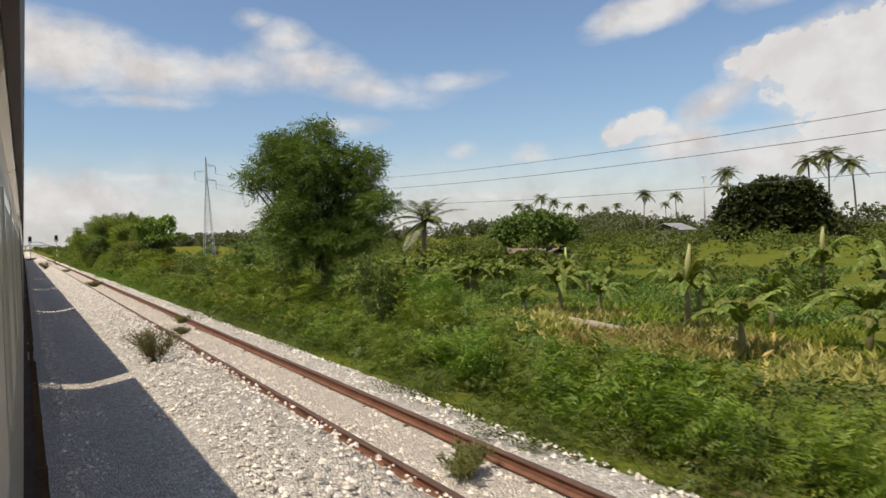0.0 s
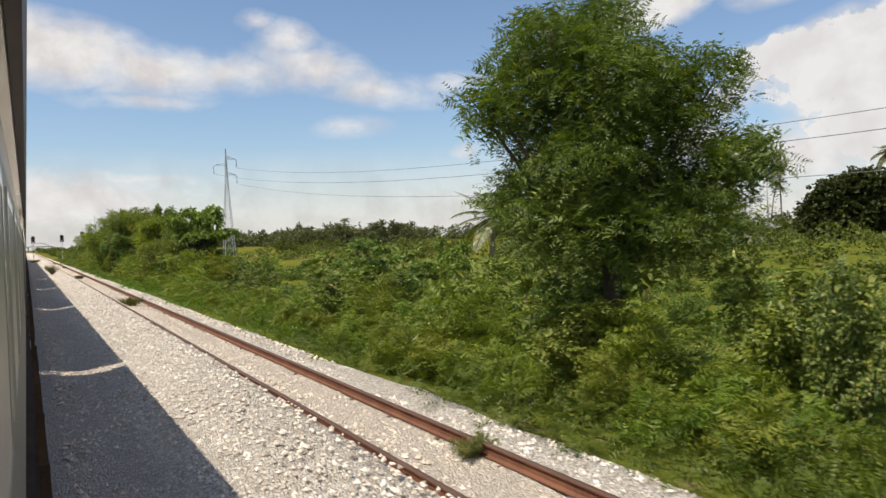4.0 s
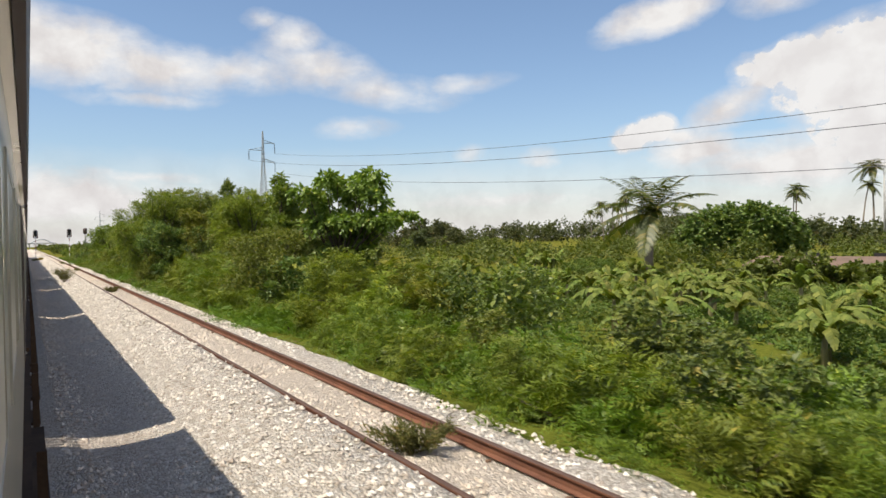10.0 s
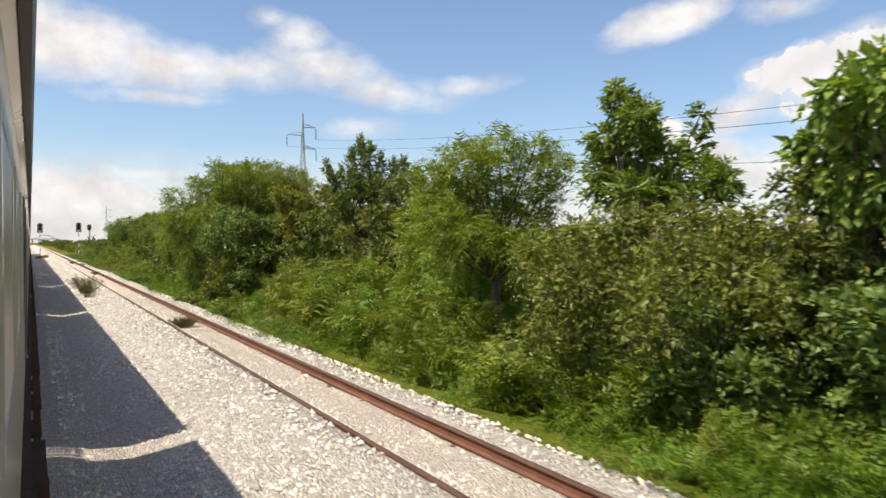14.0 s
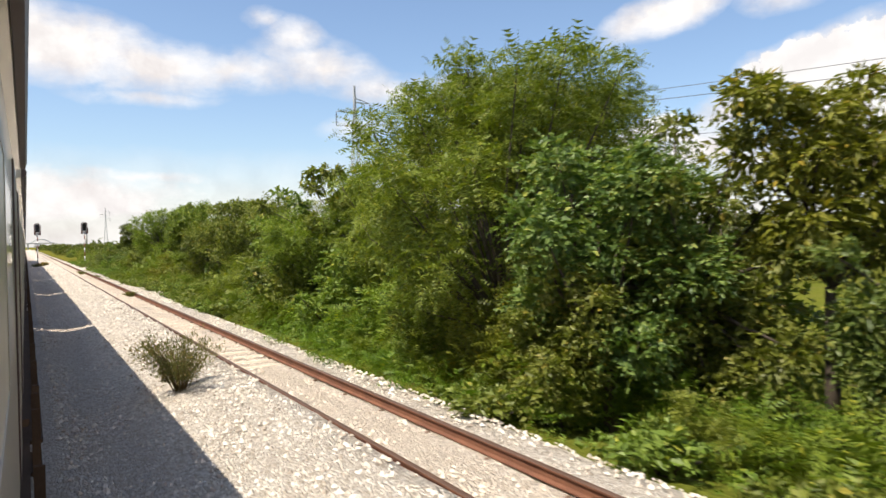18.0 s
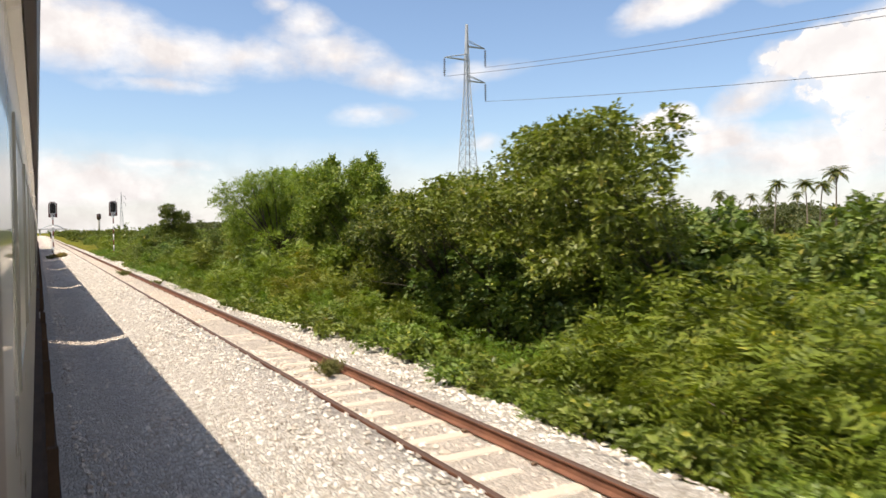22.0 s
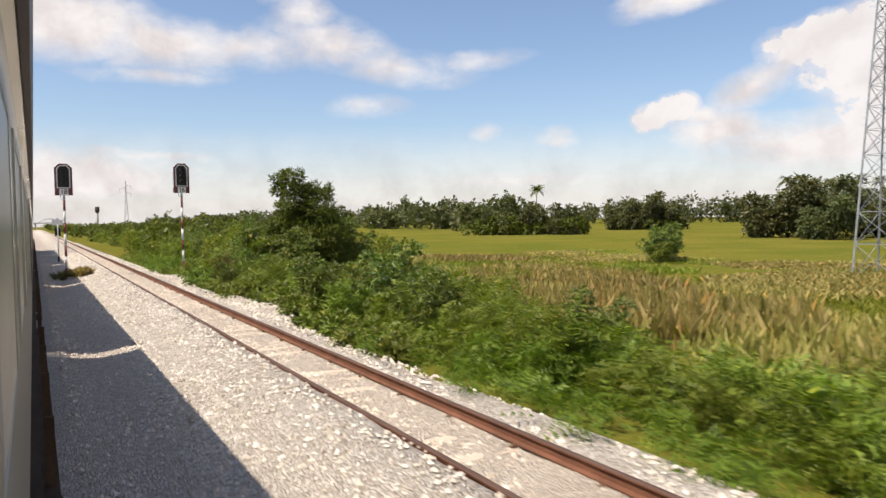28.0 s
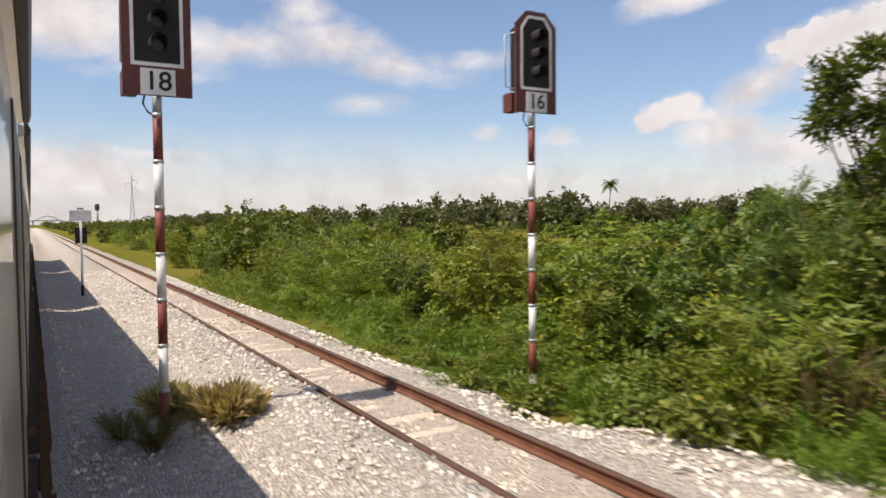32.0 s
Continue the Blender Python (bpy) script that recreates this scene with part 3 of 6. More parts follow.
gx = [-3000, -900, -300, -120, -60, -30, -15, -9, -7, -5.5, -4, -1, 2, 4.5, 5.2, 5.8, 6.5, 7.2, 8, 9, 10, 11.5, 13, 15, 17, 20, 24, 28, 34, 42, 52, 64, 80, 100, 130, 170, 240, 360, 700, 1500, 4200]
gy = [-3000, -900, -300, -100, -50] + list(range(-26, 262, 2)) + [266, 275, 290, 310, 340, 380, 440, 540, 700, 1000, 1600, 4200]
tagged(new("ground", mesh_of("ground", *grid(gx, gy, ground_z), M["ground"], True)), "rough grassy soil of the trackside and fields", "ground", kind="structure")
bx = [-5.6, -5.0, -4.4, -3.6, -3.0, -2.2, -0.9, -0.1, 0.25, 0.6, 1.0, 1.4, 1.8, 2.2, 2.6, 2.9, 3.19, 3.26, 3.4, 3.8, 4.3, 4.8, 5.1, 5.4, 5.7, 6.0, 6.4, 6.8, 7.3, 7.9, 8.6, 9.4]
by = [-24 + 0.8 * i for i in range(360)] + [270, 300, 360, 480, 700]
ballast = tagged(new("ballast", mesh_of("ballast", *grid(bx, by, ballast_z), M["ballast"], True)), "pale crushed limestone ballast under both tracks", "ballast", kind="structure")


def stone_tile(length, x0, x1, per_m2, seed, at=None):
    """Loose stones lying on the ballast, one stretch of the line."""
    rng = np.random.default_rng(seed)
    n = int(length * (x1 - x0) * per_m2)
    x, y = x0 + (x1 - x0) * rng.random(n), length * rng.random(n)
    keep = ~((np.abs(x - RAIL_X[0]) < 0.075) | (np.abs(x - RAIL_X[1]) < 0.075))
    keep &= (np.abs(x - TRACK_X) > 0.6) | (rng.random(n) < 0.85)
    x, y = x[keep], y[keep]
    n = len(x)
    z = np.array([ballast_z(a, 60 if at is None else at + b) for a, b in zip(x, y)]) + 0.004
    base = np.array([(1, 0, 0), (-0.1, 1, 0), (-1, -0.1, 0), (0.1, -1, 0), (0.1, 0.1, 0.8), (0, 0, -0.7)])
    s = (0.016 + 0.027 * rng.random(n))[:, None, None] * (0.6 + 0.8 * rng.random((n, 6, 1)))
    ang = rng.random(n) * 6.28
    c, q = np.cos(ang)[:, None], np.sin(ang)[:, None]
    v = base[None] * s
    v = np.stack([v[..., 0] * c - v[..., 1] * q, v[..., 0] * q + v[..., 1] * c, v[..., 2]], -1)
    v += np.stack([x, y, z], -1)[:, None]
    tf = np.array([(0, 1, 4), (1, 2, 4), (2, 3, 4), (3, 0, 4), (1, 0, 5), (2, 1, 5), (3, 2, 5), (0, 3, 5)])
    f = (np.arange(n)[:, None, None] * 6 + tf[None]).reshape(-1, 3)
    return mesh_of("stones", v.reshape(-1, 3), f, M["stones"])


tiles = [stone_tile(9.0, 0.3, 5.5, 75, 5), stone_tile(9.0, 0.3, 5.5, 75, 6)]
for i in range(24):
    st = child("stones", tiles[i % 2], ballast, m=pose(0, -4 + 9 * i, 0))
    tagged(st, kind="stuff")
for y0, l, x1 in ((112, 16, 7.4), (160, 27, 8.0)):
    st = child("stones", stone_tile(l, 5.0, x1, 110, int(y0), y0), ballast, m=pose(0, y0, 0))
    tagged(st, kind="stuff")

# rails: a flat-bottomed section drawn along the line
RAIL = [(-0.055, -0.14), (0.055, -0.14), (0.055, -0.128), (0.012, -0.11), (0.009, -0.04), (0.033, -0.026), (0.034, -0.008), (0.026, 0.0), (-0.026, 0.0), (-0.034, -0.008), (-0.033, -0.026), (-0.009, -0.04), (-0.012, -0.11), (-0.055, -0.128)]


def rail_mesh():
    b = Build().sweep(RAIL, -30.0, 700.0)
    me = b.mesh("rail", [M["rust"], M["rail_top"]])
    for p in me.polygons:
        if p.center.z > -0.009:
            p.material_index = 1
    return me


rail_me = rail_mesh()
track = tagged(empty("railway_track"), "metre-gauge track with rusty rails on dusty concrete sleepers", "railway track", kind="structure")
for x in RAIL_X:
    child("rail", rail_me, track, "rust-brown steel rail", loc=(x, 0, 0))
own = tagged(empty("train_track"), "metre-gauge track under the standing train", "railway track", kind="structure")
for x in (OWN_X - 0.535, OWN_X + 0.535):
    child("rail", rail_me, own, loc=(x, 0, 0))

# ---- train ----
SIDE = -0.05                     # the carriage side that the camera slides along
HALF = SIDE - OWN_X
EAVE = 2.74


def arc_profile(w, zb, ze, zt, n=8):
    """Outline of a carriage roof: an arch between the two eaves."""
    pts = [(w, zb), (w, ze)]
    for i in range(1, n):
        a = math.pi * i / n
        pts.append((w * math.cos(a), ze + (zt - ze) * math.sin(a) ** 0.8))
    return pts + [(-w, ze), (-w, zb)]


def carriage(y0, y1, loco=False):
    root = empty("train_carriage" if not loco else "locomotive", (OWN_X, y0, 0))
    n = y1 - y0
    h = HALF
    body = Build().sweep([(h, 1.05), (h, EAVE), (-h, EAVE), (-h, 1.05)], 0, n)
    child("body", body.mesh("body", M["cream"]), root)
    roof = Build().sweep(arc_profile(h - 0.02, EAVE, EAVE + 0.08, 3.5), 0.02, n - 0.02)
    child("roof", roof.mesh("roof", M["train_roof"], False), root, "grey arched roof")
    for s in (1, -1):
        g = Build().sweep([(s * h, EAVE - 0.02), (s * (h + 0.034), EAVE - 0.005), (s * (h + 0.034), EAVE + 0.05), (s * h, EAVE + 0.06)], 0.0, n)
        child("soffit", g.mesh("soffit", M["cream"]), root)
        g = Build().sweep([(s * (h + 0.034), EAVE - 0.012), (s * (h + 0.06), EAVE - 0.006), (s * (h + 0.069), EAVE + 0.03), (s * (h + 0.05), EAVE + 0.07), (s * (h + 0.034), EAVE + 0.07)], 0.0, n)
        child("gutter", g.mesh("gutter", M["train_dark"]), root, "dark brown rain gutter")
        t = Build().sweep([(s * (h - 0.02), 0.93), (s * (h + 0.035), 0.93), (s * (h + 0.045), 0.95), (s * (h + 0.045), 0.98), (s * (h - 0.02), 0.98)], 0.0, n)
        child("footboard", t.mesh("footboard", M["underframe"]), root, "grimy dark footboard")
        t = Build().sweep([(s * (h + 0.01), 0.42), (s * (h + 0.15), 0.42), (s * (h + 0.15), 0.46), (s * (h + 0.01), 0.46)], 1.6, n - 1.6)
        child("running_board", t.mesh("running_board", M["underframe"]), root, "black lower running board")
        for q in range(int((n - 3.4) / 1.65)):
            child("hanger", Build().box(min(s * (h + 0.07), s * (h + 0.13)), max(s * (h + 0.07), s * (h + 0.13)), 1.7 + 1.65 * q, 1.75 + 1.65 * q, 0.46, 0.93).mesh("hanger", M["underframe"]), root)
    und = Build().box(-h + 0.1, h - 0.1, 0.1, n - 0.1, 0.72, 1.04)
    und.box(-0.9, 0.9, -0.2 if not loco else 0, n + (0.2 if not loco else 0.3), 0.75, 1.0)
    child("underframe", und.mesh("underframe", M["underframe"]), root)
    nwin = int((n - 4) / 1.6)
    wme = Build().box(0, 0.004, 0, 0.95, 0, 0.62).mesh("pane", M["glass"])
    fb = Build()
    for a in ((-0.05, 0.0, -0.05, 0.67), (0.95, 1.0, -0.05, 0.67), (0.0, 0.95, -0.05, 0.0), (0.0, 0.95, 0.62, 0.67)):
        fb.box(0, 0.007, a[0], a[1], a[2], a[3])
    fme = fb.mesh("window_frame", M["cream"])
    for i in range(nwin):
        fr = child("window_frame", fme, root, loc=(h, 2.4 + 1.6 * i, 1.85))
        child("pane", wme, fr)
    for y in (0.5, n - 1.3):
        d = Build().box(h - 0.002, h + 0.008, y, y + 0.8, 1.08, 2.66)
        child("door", d.mesh("door", M["train_dark"]), root, "dark brown carriage door")
        for k in range(2):
            st = Build().box(h - 0.05, h + 0.13, y + 0.06, y + 0.74, 0.4 + 0.26 * k, 0.43 + 0.26 * k)
            child("step", st.mesh("step", M["underframe"]), root, "black steel door step")
        for yy in (y + 0.03, y + 0.74):
            child("step_hanger", Build().box(h + 0.06, h + 0.12, yy, yy + 0.03, 0.38, 0.94).mesh("step_hanger", M["underframe"]), root)
    for yb in (2.8, n - 2.8):
        bo = Build().box(-0.85, 0.85, yb - 1.5, yb + 1.5, 0.34, 0.66, 0.05)
        bg_ = child("bogie", bo.mesh("bogie", M["underframe"]), root)
        for yy in (yb - 1.05, yb + 1.05):
            for s in (1, -1):
                w = Build().tube([(s * 0.47, yy, 0.43), (s * 0.6, yy, 0.43)], 0.43, 20)
                child("wheel", w.mesh("wheel", M["underframe"], True), bg_)
    if not loco:
        bel = Build()
        for q in range(4):
            bel.sweep([(0.6, 1.0), (0.6, 2.3), (0.45, 2.5), (-0.45, 2.5), (-0.6, 2.3), (-0.6, 1.0)], n + 0.02 + 0.14 * q, n + 0.1 + 0.14 * q)
        child("gangway", bel.mesh("gangway", M["black"]), root, "black folded gangway bellows")
    lab = "long cream railway carriage with dark gutter, standing on its track" if not loco else "cream and brown locomotive at the head of the train"
    return tagged(root, lab, "train carriage" if not loco else "locomotive", group="carriages of the train")


PITCH, GAP_Y = 18.3, 197.9
carriage(GAP_Y + PITCH + 0.3, GAP_Y + PITCH + 13.6, True)
for i in range(-1, 12):
    carriage(GAP_Y - PITCH * i - PITCH + 0.3, GAP_Y - PITCH * i - 0.3)


# ---- plants: one of each kind, then copies ----
plant("shrub", "low_pin", 1000, 1.1, 1.1, 1.15, 0.15, 0.24, 0.46, PIN4, 0.2, "acacia", 11, 14, 5, label="low feathery green shrub on the embankment", droop=0.05)
plant("shrub", "low_pin2", 1000, 1.15, 1.05, 1.2, 0.15, 0.24, 0.46, PIN4, 0.2, "under", 12, 14, 5, label="low bright green feathery shrub on the embankment", droop=0.05)
plant("shrub", "mid_pin", 1500, 1.15, 1.15, 2.0, 0.3, 0.3, 0.55, PIN4, 0.22, "acacia", 13, 18, 6, label="bushy green shrub with feathery leaves", droop=0.15)
plant("shrub", "mid_broad", 4900, 1.15, 1.15, 2.0, 0.25, 0.28, 0.55, BROAD, 0.09, "broad", 14, 18, 6, label="dense broad-leaved green shrub beside the line")
plant("shrub", "mid_dark", 4200, 1.15, 1.15, 2.2, 0.25, 0.28, 0.55, BROAD, 0.1, "darkleaf", 15, 18, 6, label="dense dark-leaved shrub beside the line")
plant("shrub", "mid_yellow", 1400, 1.05, 1.05, 2.0, 0.3, 0.28, 0.5, PIN4, 0.21, "yellow", 16, 16, 6, label="yellow-green shrub with feathery leaves", droop=0.1)
plant("tree", "acacia", 6200, 2.1, 2.1, 5.0, 0.7, 0.42, 0.85, PIN4, 0.235, "acacia", 21, 30, 0, trunk=0.11, droop=0.25, label="acacia tree with feathery green leaves", category="tree")
plant("tree", "acacia2", 6200, 1.9, 2.3, 5.0, 0.6, 0.42, 0.85, PIN4, 0.235, "acacia", 22, 30, 0, trunk=0.1, droop=0.3, label="drooping acacia tree with feathery leaves", category="tree")
plant("tree", "olive", 6200, 2.1, 2.1, 5.0, 0.7, 0.42, 0.85, PIN4, 0.235, "olive", 28, 30, 0, trunk=0.11, droop=0.2, label="olive-green acacia tree with feathery leaves", category="tree")
plant("tree", "vine", 12500, 1.8, 2.0, 4.2, 0.4, 0.4, 0.8, BROAD, 0.1, "broad", 23, 30, 0, trunk=0.1, label="tree smothered in broad-leaved creeper", category="tree")
plant("tree", "dark", 10500, 1.6, 1.6, 4.3, 0.5, 0.36, 0.7, BROAD, 0.11, "darkleaf", 24, 28, 0, trunk=0.1, label="small tree with dark glossy leaves", category="tree")
plant("tree", "yellowtree", 4200, 1.6, 1.6, 4.2, 0.6, 0.4, 0.75, PIN4, 0.24, "yellow", 26, 26, 0, trunk=0.08, label="small tree with yellow-green feathery leaves", category="tree", droop=0.2)
plant("tree", "bigleaf", 7600, 1.9, 1.9, 5.2, 1.2, 0.4, 0.75, BROAD, 0.155, "broad", 27, 20, 0, trunk=0.09, label="tree with large drooping glossy leaves", category="tree", droop=0.8)

USED = set()
PRNG = random.Random(5)


def place(kind, x, y, h=None, s=1.0, rz=None, z=None, label="", flat=1.0):
    """Stand a plant at x, y; h: its top above z = 0."""
    p = PROTO[kind]
    gz = ground_z(x, y) if z is None else z
    rz = PRNG.uniform(0, 360) if rz is None else rz
    base = TOPS[kind]
    sz = s if h is None else (h - gz) / base
    sx = (s if h is None else sz * s) * flat
    m = pose(x, y, gz, 0, 0, rz)
    if kind not in USED:
        USED.add(kind)
        p.matrix_basis = m @ Matrix.Diagonal((sx, sx, sz, 1))
        ob = p
    else:
        ob = copy_thing(p, m)
        ob.scale = (sx, sx, sz)
    if label:
        ob["label"] = label
    return ob


# tall plants by place: kind, x, y, top, width factor
TALL = [
    ("mid_dark", 10.4, 22.6, 1.9, 0.6), ("mid_broad", 9.0, 27.0, 1.2, 1.2), ("mid_pin", 9.6, 25.6, 1.3, 1.2), ("mid_dark", 10.2, 28.0, 1.9, 1.0), ("mid_broad", 11.5, 24.2, 1.9, 1.0), ("mid_pin", 13.0, 22.4, 1.2, 1.2),
    ("mid_pin", 8.6, 30.0, 1.5, 1.0), ("mid_broad", 10.5, 33.0, 1.8, 1.1), ("mid_pin", 9.0, 35.5, 1.5, 1.0),
    ("mid_broad", 9.4, 38.0, 1.5, 1.1), ("mid_broad", 10.4, 42.4, 1.5, 1.1), ("mid_pin", 8.8, 36.2, 0.9, 1.0), ("bigleaf", 13.0, 38.0, 2.4, 0.8), ("mid_dark", 8.2, 47.6, 1.0, 1.1), ("mid_dark", 9.8, 50.5, 1.2, 1.2), ("mid_broad", 8.0, 53.5, 0.8, 1.1),
    ("mid_yellow", 10.4, 61.2, 1.9, 1.1), ("mid_pin", 11.4, 62.6, 1.9, 1.1), ("mid_dark", 9.0, 64.6, 2.3, 1.0), ("mid_dark", 8.4, 66.8, 1.9, 1.0), ("mid_broad", 9.4, 63.2, 2.2, 1.0), ("dark", 10.4, 65.8, 2.8, 0.9), ("dark", 9.4, 66.5, 3.3, 0.8), ("yellowtree", 8.3, 62.0, 1.9, 1.2), ("mid_yellow", 8.6, 60.0, 1.5, 1.2),
    ("acacia", 9.6, 75.5, 3.8, 0.85), 
    ("yellowtree", 10.0, 78.5, 3.6, 1.0), ("dark", 11.0, 80.6, 4.6, 1.0), ("vine", 10.4, 82.4, 3.6, 0.9), ("dark", 12.4, 83.6, 4.0, 0.9), ("mid_pin", 8.6, 82.5, 1.9, 1.1), ("mid_pin", 7.8, 84.6, 1.3, 1.1), ("mid_yellow", 7.8, 81.0, 1.2, 1.0), ("mid_pin", 8.0, 79.0, 1.9, 1.1),
    ("olive", 9.6, 93.4, 5.4, 0.85), ("vine", 8.9, 90.0, 4.4, 0.85), ("mid_broad", 6.9, 90.6, 1.7, 0.9), ("mid_pin", 7.2, 92.8, 1.6, 1.0), ("mid_broad", 7.4, 95.0, 1.5, 1.0), ("mid_pin", 8.0, 97.0, 1.6, 1.1), ("dark", 9.5, 86.5, 3.4, 0.9),
    ("acacia2", 11.6, 96.4, 5.6, 0.8), ("mid_pin", 8.2, 98.6, 1.8, 1.0), ("acacia2", 9.4, 101.6, 4.8, 0.75),
    ("mid_broad", 7.9, 101.6, 2.2, 1.0), ("mid_broad", 7.8, 104.6, 2.1, 1.0), ("mid_dark", 7.6, 106.2, 1.9, 1.0), ("vine", 8.7, 105.0, 2.9, 0.8), ("mid_dark", 8.5, 107.2, 2.5, 1.0),
    ("dark", 9.6, 108.0, 3.2, 0.9), ("dark", 10.4, 105.4, 3.4, 0.9), ("mid_pin", 7.6, 111.5, 1.6, 1.1), ("mid_pin", 8.6, 113.2, 1.9, 1.2),
    ("mid_yellow", 8.2, 112.6, 1.5, 1.1), ("low_pin2", 7.7, 114.4, 1.1, 1.0), ("mid_pin", 8.4, 115.2, 1.7, 1.0), 
    ("mid_yellow", 7.6, 127.4, 1.2, 1.0), ("mid_pin", 7.8, 131.5, 1.8, 1.0),
    ("acacia2", 11.8, 141.6, 5.6, 0.8), ("mid_pin", 8.7, 137.4, 1.0, 1.2), ("mid_pin", 8.8, 139.4, 0.9, 1.2), ("acacia2", 9.4, 143.2, 3.4, 0.85), ("acacia", 12.6, 144.4, 4.4, 0.8), ("mid_pin", 8.0, 146.2, 1.9, 1.1), ("mid_pin", 8.2, 140.8, 0.8, 1.2), ("mid_dark", 8.6, 148.0, 1.8, 0.9),
    ("mid_dark", 39.6, 182.8, 2.0, 1.15), ("mid_dark", 41.6, 184.4, 1.5, 1.2), ("mid_broad", 38.4, 181.8, 0.6, 1.3), ("low_pin2", 6.5, 164.7, 0.1, 0.9), ("mid_pin", 8.0, 158.4, 1.0, 1.1), ("mid_dark", 8.3, 161.0, 1.2, 1.0), ("mid_pin", 9.5, 160.0, 1.1, 1.1), ("mid_pin", 7.8, 156.2, 0.8, 1.1), ("mid_dark", 9.8, 157.0, 0.9, 1.0), ("mid_pin", 7.0, 170.4, 1.2, 0.85), ("mid_dark", 7.0, 165.2, 1.4, 1.0), ("mid_pin", 6.6, 169.4, 0.7, 1.0), ("mid_broad", 6.4, 168.2, 0.35, 0.9), ("mid_pin", 7.4, 166.6, 0.7, 1.0), ("mid_dark", 6.7, 168.9, 0.45, 0.9), ("mid_pin", 7.1, 163.6, 0.8, 1.0), ("mid_pin", 7.3, 173.2, 1.0, 0.9), ("mid_dark", 7.2, 176.8, 0.9, 0.9), ("mid_dark", 8.7, 164.2, 1.8, 1.05), ("mid_pin", 8.9, 162.4, 1.3, 1.0), ("mid_dark", 10.2, 166.0, 1.2, 1.0), ("mid_broad", 9.6, 167.6, 1.0, 1.0), ("low_pin2", 9.0, 170.4, 0.6, 1.0), ("mid_broad", 9.4, 173.0, 0.9, 1.0), ("mid_dark", 10.6, 179.0, 1.6, 1.0), ("mid_broad", 9.4, 184.0, 1.5, 1.0), ("mid_broad", 10.8, 187.0, 1.9, 1.1), ("mid_broad", 7.5, 182.4, 0.3, 1.0), ("mid_broad", 7.1, 185.0, 0.25, 0.9), ("low_pin2", 6.5, 182.2, 0.2, 0.75), ("low_pin2", 6.2, 183.0, 0.1, 0.6), ("mid_broad", 6.9, 183.9, 0.3, 0.8), ("low_pin2", 7.4, 187.4, 0.4, 0.9), ("mid_pin", 8.6, 195.0, 1.3, 1.2), ("mid_pin", 8.8, 198.4, 1.5, 1.2), ("mid_dark", 9.6, 193.4, 1.4, 1.0), ("mid_yellow", 12.4, 188.4, 2.1, 1.1), ("mid_broad", 14.0, 190.0, 2.3, 1.2), ("vine", 15.5, 188.2, 2.6, 1.0), ("yellowtree", 11.4, 191.4, 2.0, 1.1), ("dark", 17.0, 187.0, 2.6, 1.0), ("mid_dark", 10.2, 184.8, 1.7, 1.0), ("mid_broad", 13.2, 185.4, 2.0, 1.1),
]
TALL += [("mid_dark", 10.9 + 0.3 * math.sin(2.1 * k), 114.6 + 1.15 * k, 2.2, 1.15) for k in range(12)]
TALL += [("mid_dark", 12.2 + 0.3 * math.sin(1.3 * k), 114.8 + 1.3 * k, 2.9, 1.1) for k in range(11)]
TALL += [("mid_dark", 11.9 + 0.3 * math.sin(1.7 * k), 137.0 + 1.2 * k, 2.4, 1.1) for k in range(6)]
TALL += [("dark", 10.8, 40.0, 2.4, 1.5), ("mid_dark", 9.7, 38.8, 1.5, 1.4), ("mid_dark", 11.4, 41.8, 1.9, 1.4)]
TALL += [("mid_dark", 10.2, 179.4, 2.6, 1.0), ("mid_dark", 9.4, 182.2, 1.9, 1.0), ("mid_dark", 11.2, 182.6, 2.8, 1.0), ("mid_pin", 8.5, 179.9, 1.9, 1.0), ("mid_dark", 12.2, 184.2, 2.9, 1.0), ("mid_dark", 8.3, 178.4, 1.2, 1.0), ("olive", 9.4, 180.9, 2.9, 0.6), ("mid_pin", 7.7, 180.6, 1.2, 0.9)]
TALL += [("mid_pin", 7.9, 134.2, 1.5, 1.1), ("mid_pin", 7.6, 136.2, 1.4, 1.2), ("mid_broad", 8.3, 138.0, 1.7, 1.1), ("mid_pin", 9.6, 133.4, 1.6, 1.1), ("mid_pin", 10.0, 143.2, 2.0, 1.1), ("mid_broad", 9.4, 145.4, 1.7, 1.1), ("mid_pin", 10.6, 147.2, 1.9, 1.0), ("mid_pin", 8.2, 126.6, 1.5, 1.0), ("mid_yellow", 7.9, 128.6, 1.7, 1.1), ("mid_pin", 8.1, 130.2, 2.0, 1.0)]
TALL += [("mid_dark", 10.2 + 0.4 * math.sin(1.9 * k), 97.4 + 1.1 * k, 2.7, 1.15) for k in range(7)]
TALL += [("dark", 11.9, 98.6, 4.2, 1.0), ("dark", 11.6, 101.4, 4.3, 1.0), ("dark", 12.4, 103.8, 4.0, 1.0)]
TALL += [("low_pin2", 7.6, 73.4, 1.2, 0.9), ("mid_yellow", 7.8, 75.4, 1.4, 1.1), ("low_pin2", 7.5, 77.0, 1.2, 0.9), ("mid_yellow", 7.7, 79.2, 1.6, 1.1), ("low_pin2", 7.6, 81.4, 1.3, 0.9), ("mid_yellow", 8.0, 83.6, 1.7, 1.0)]
TALL += [("low_pin2", 6.0, 177.6, 0.2, 0.8), ("low_pin2", 6.5, 178.4, 0.35, 0.8), ("mid_broad", 6.9, 177.5, 0.4, 0.7), ("low_pin2", 6.9, 178.9, 0.4, 0.7)]
for kind, x, y, h, s in TALL:
    place(kind, x, y, h, s)

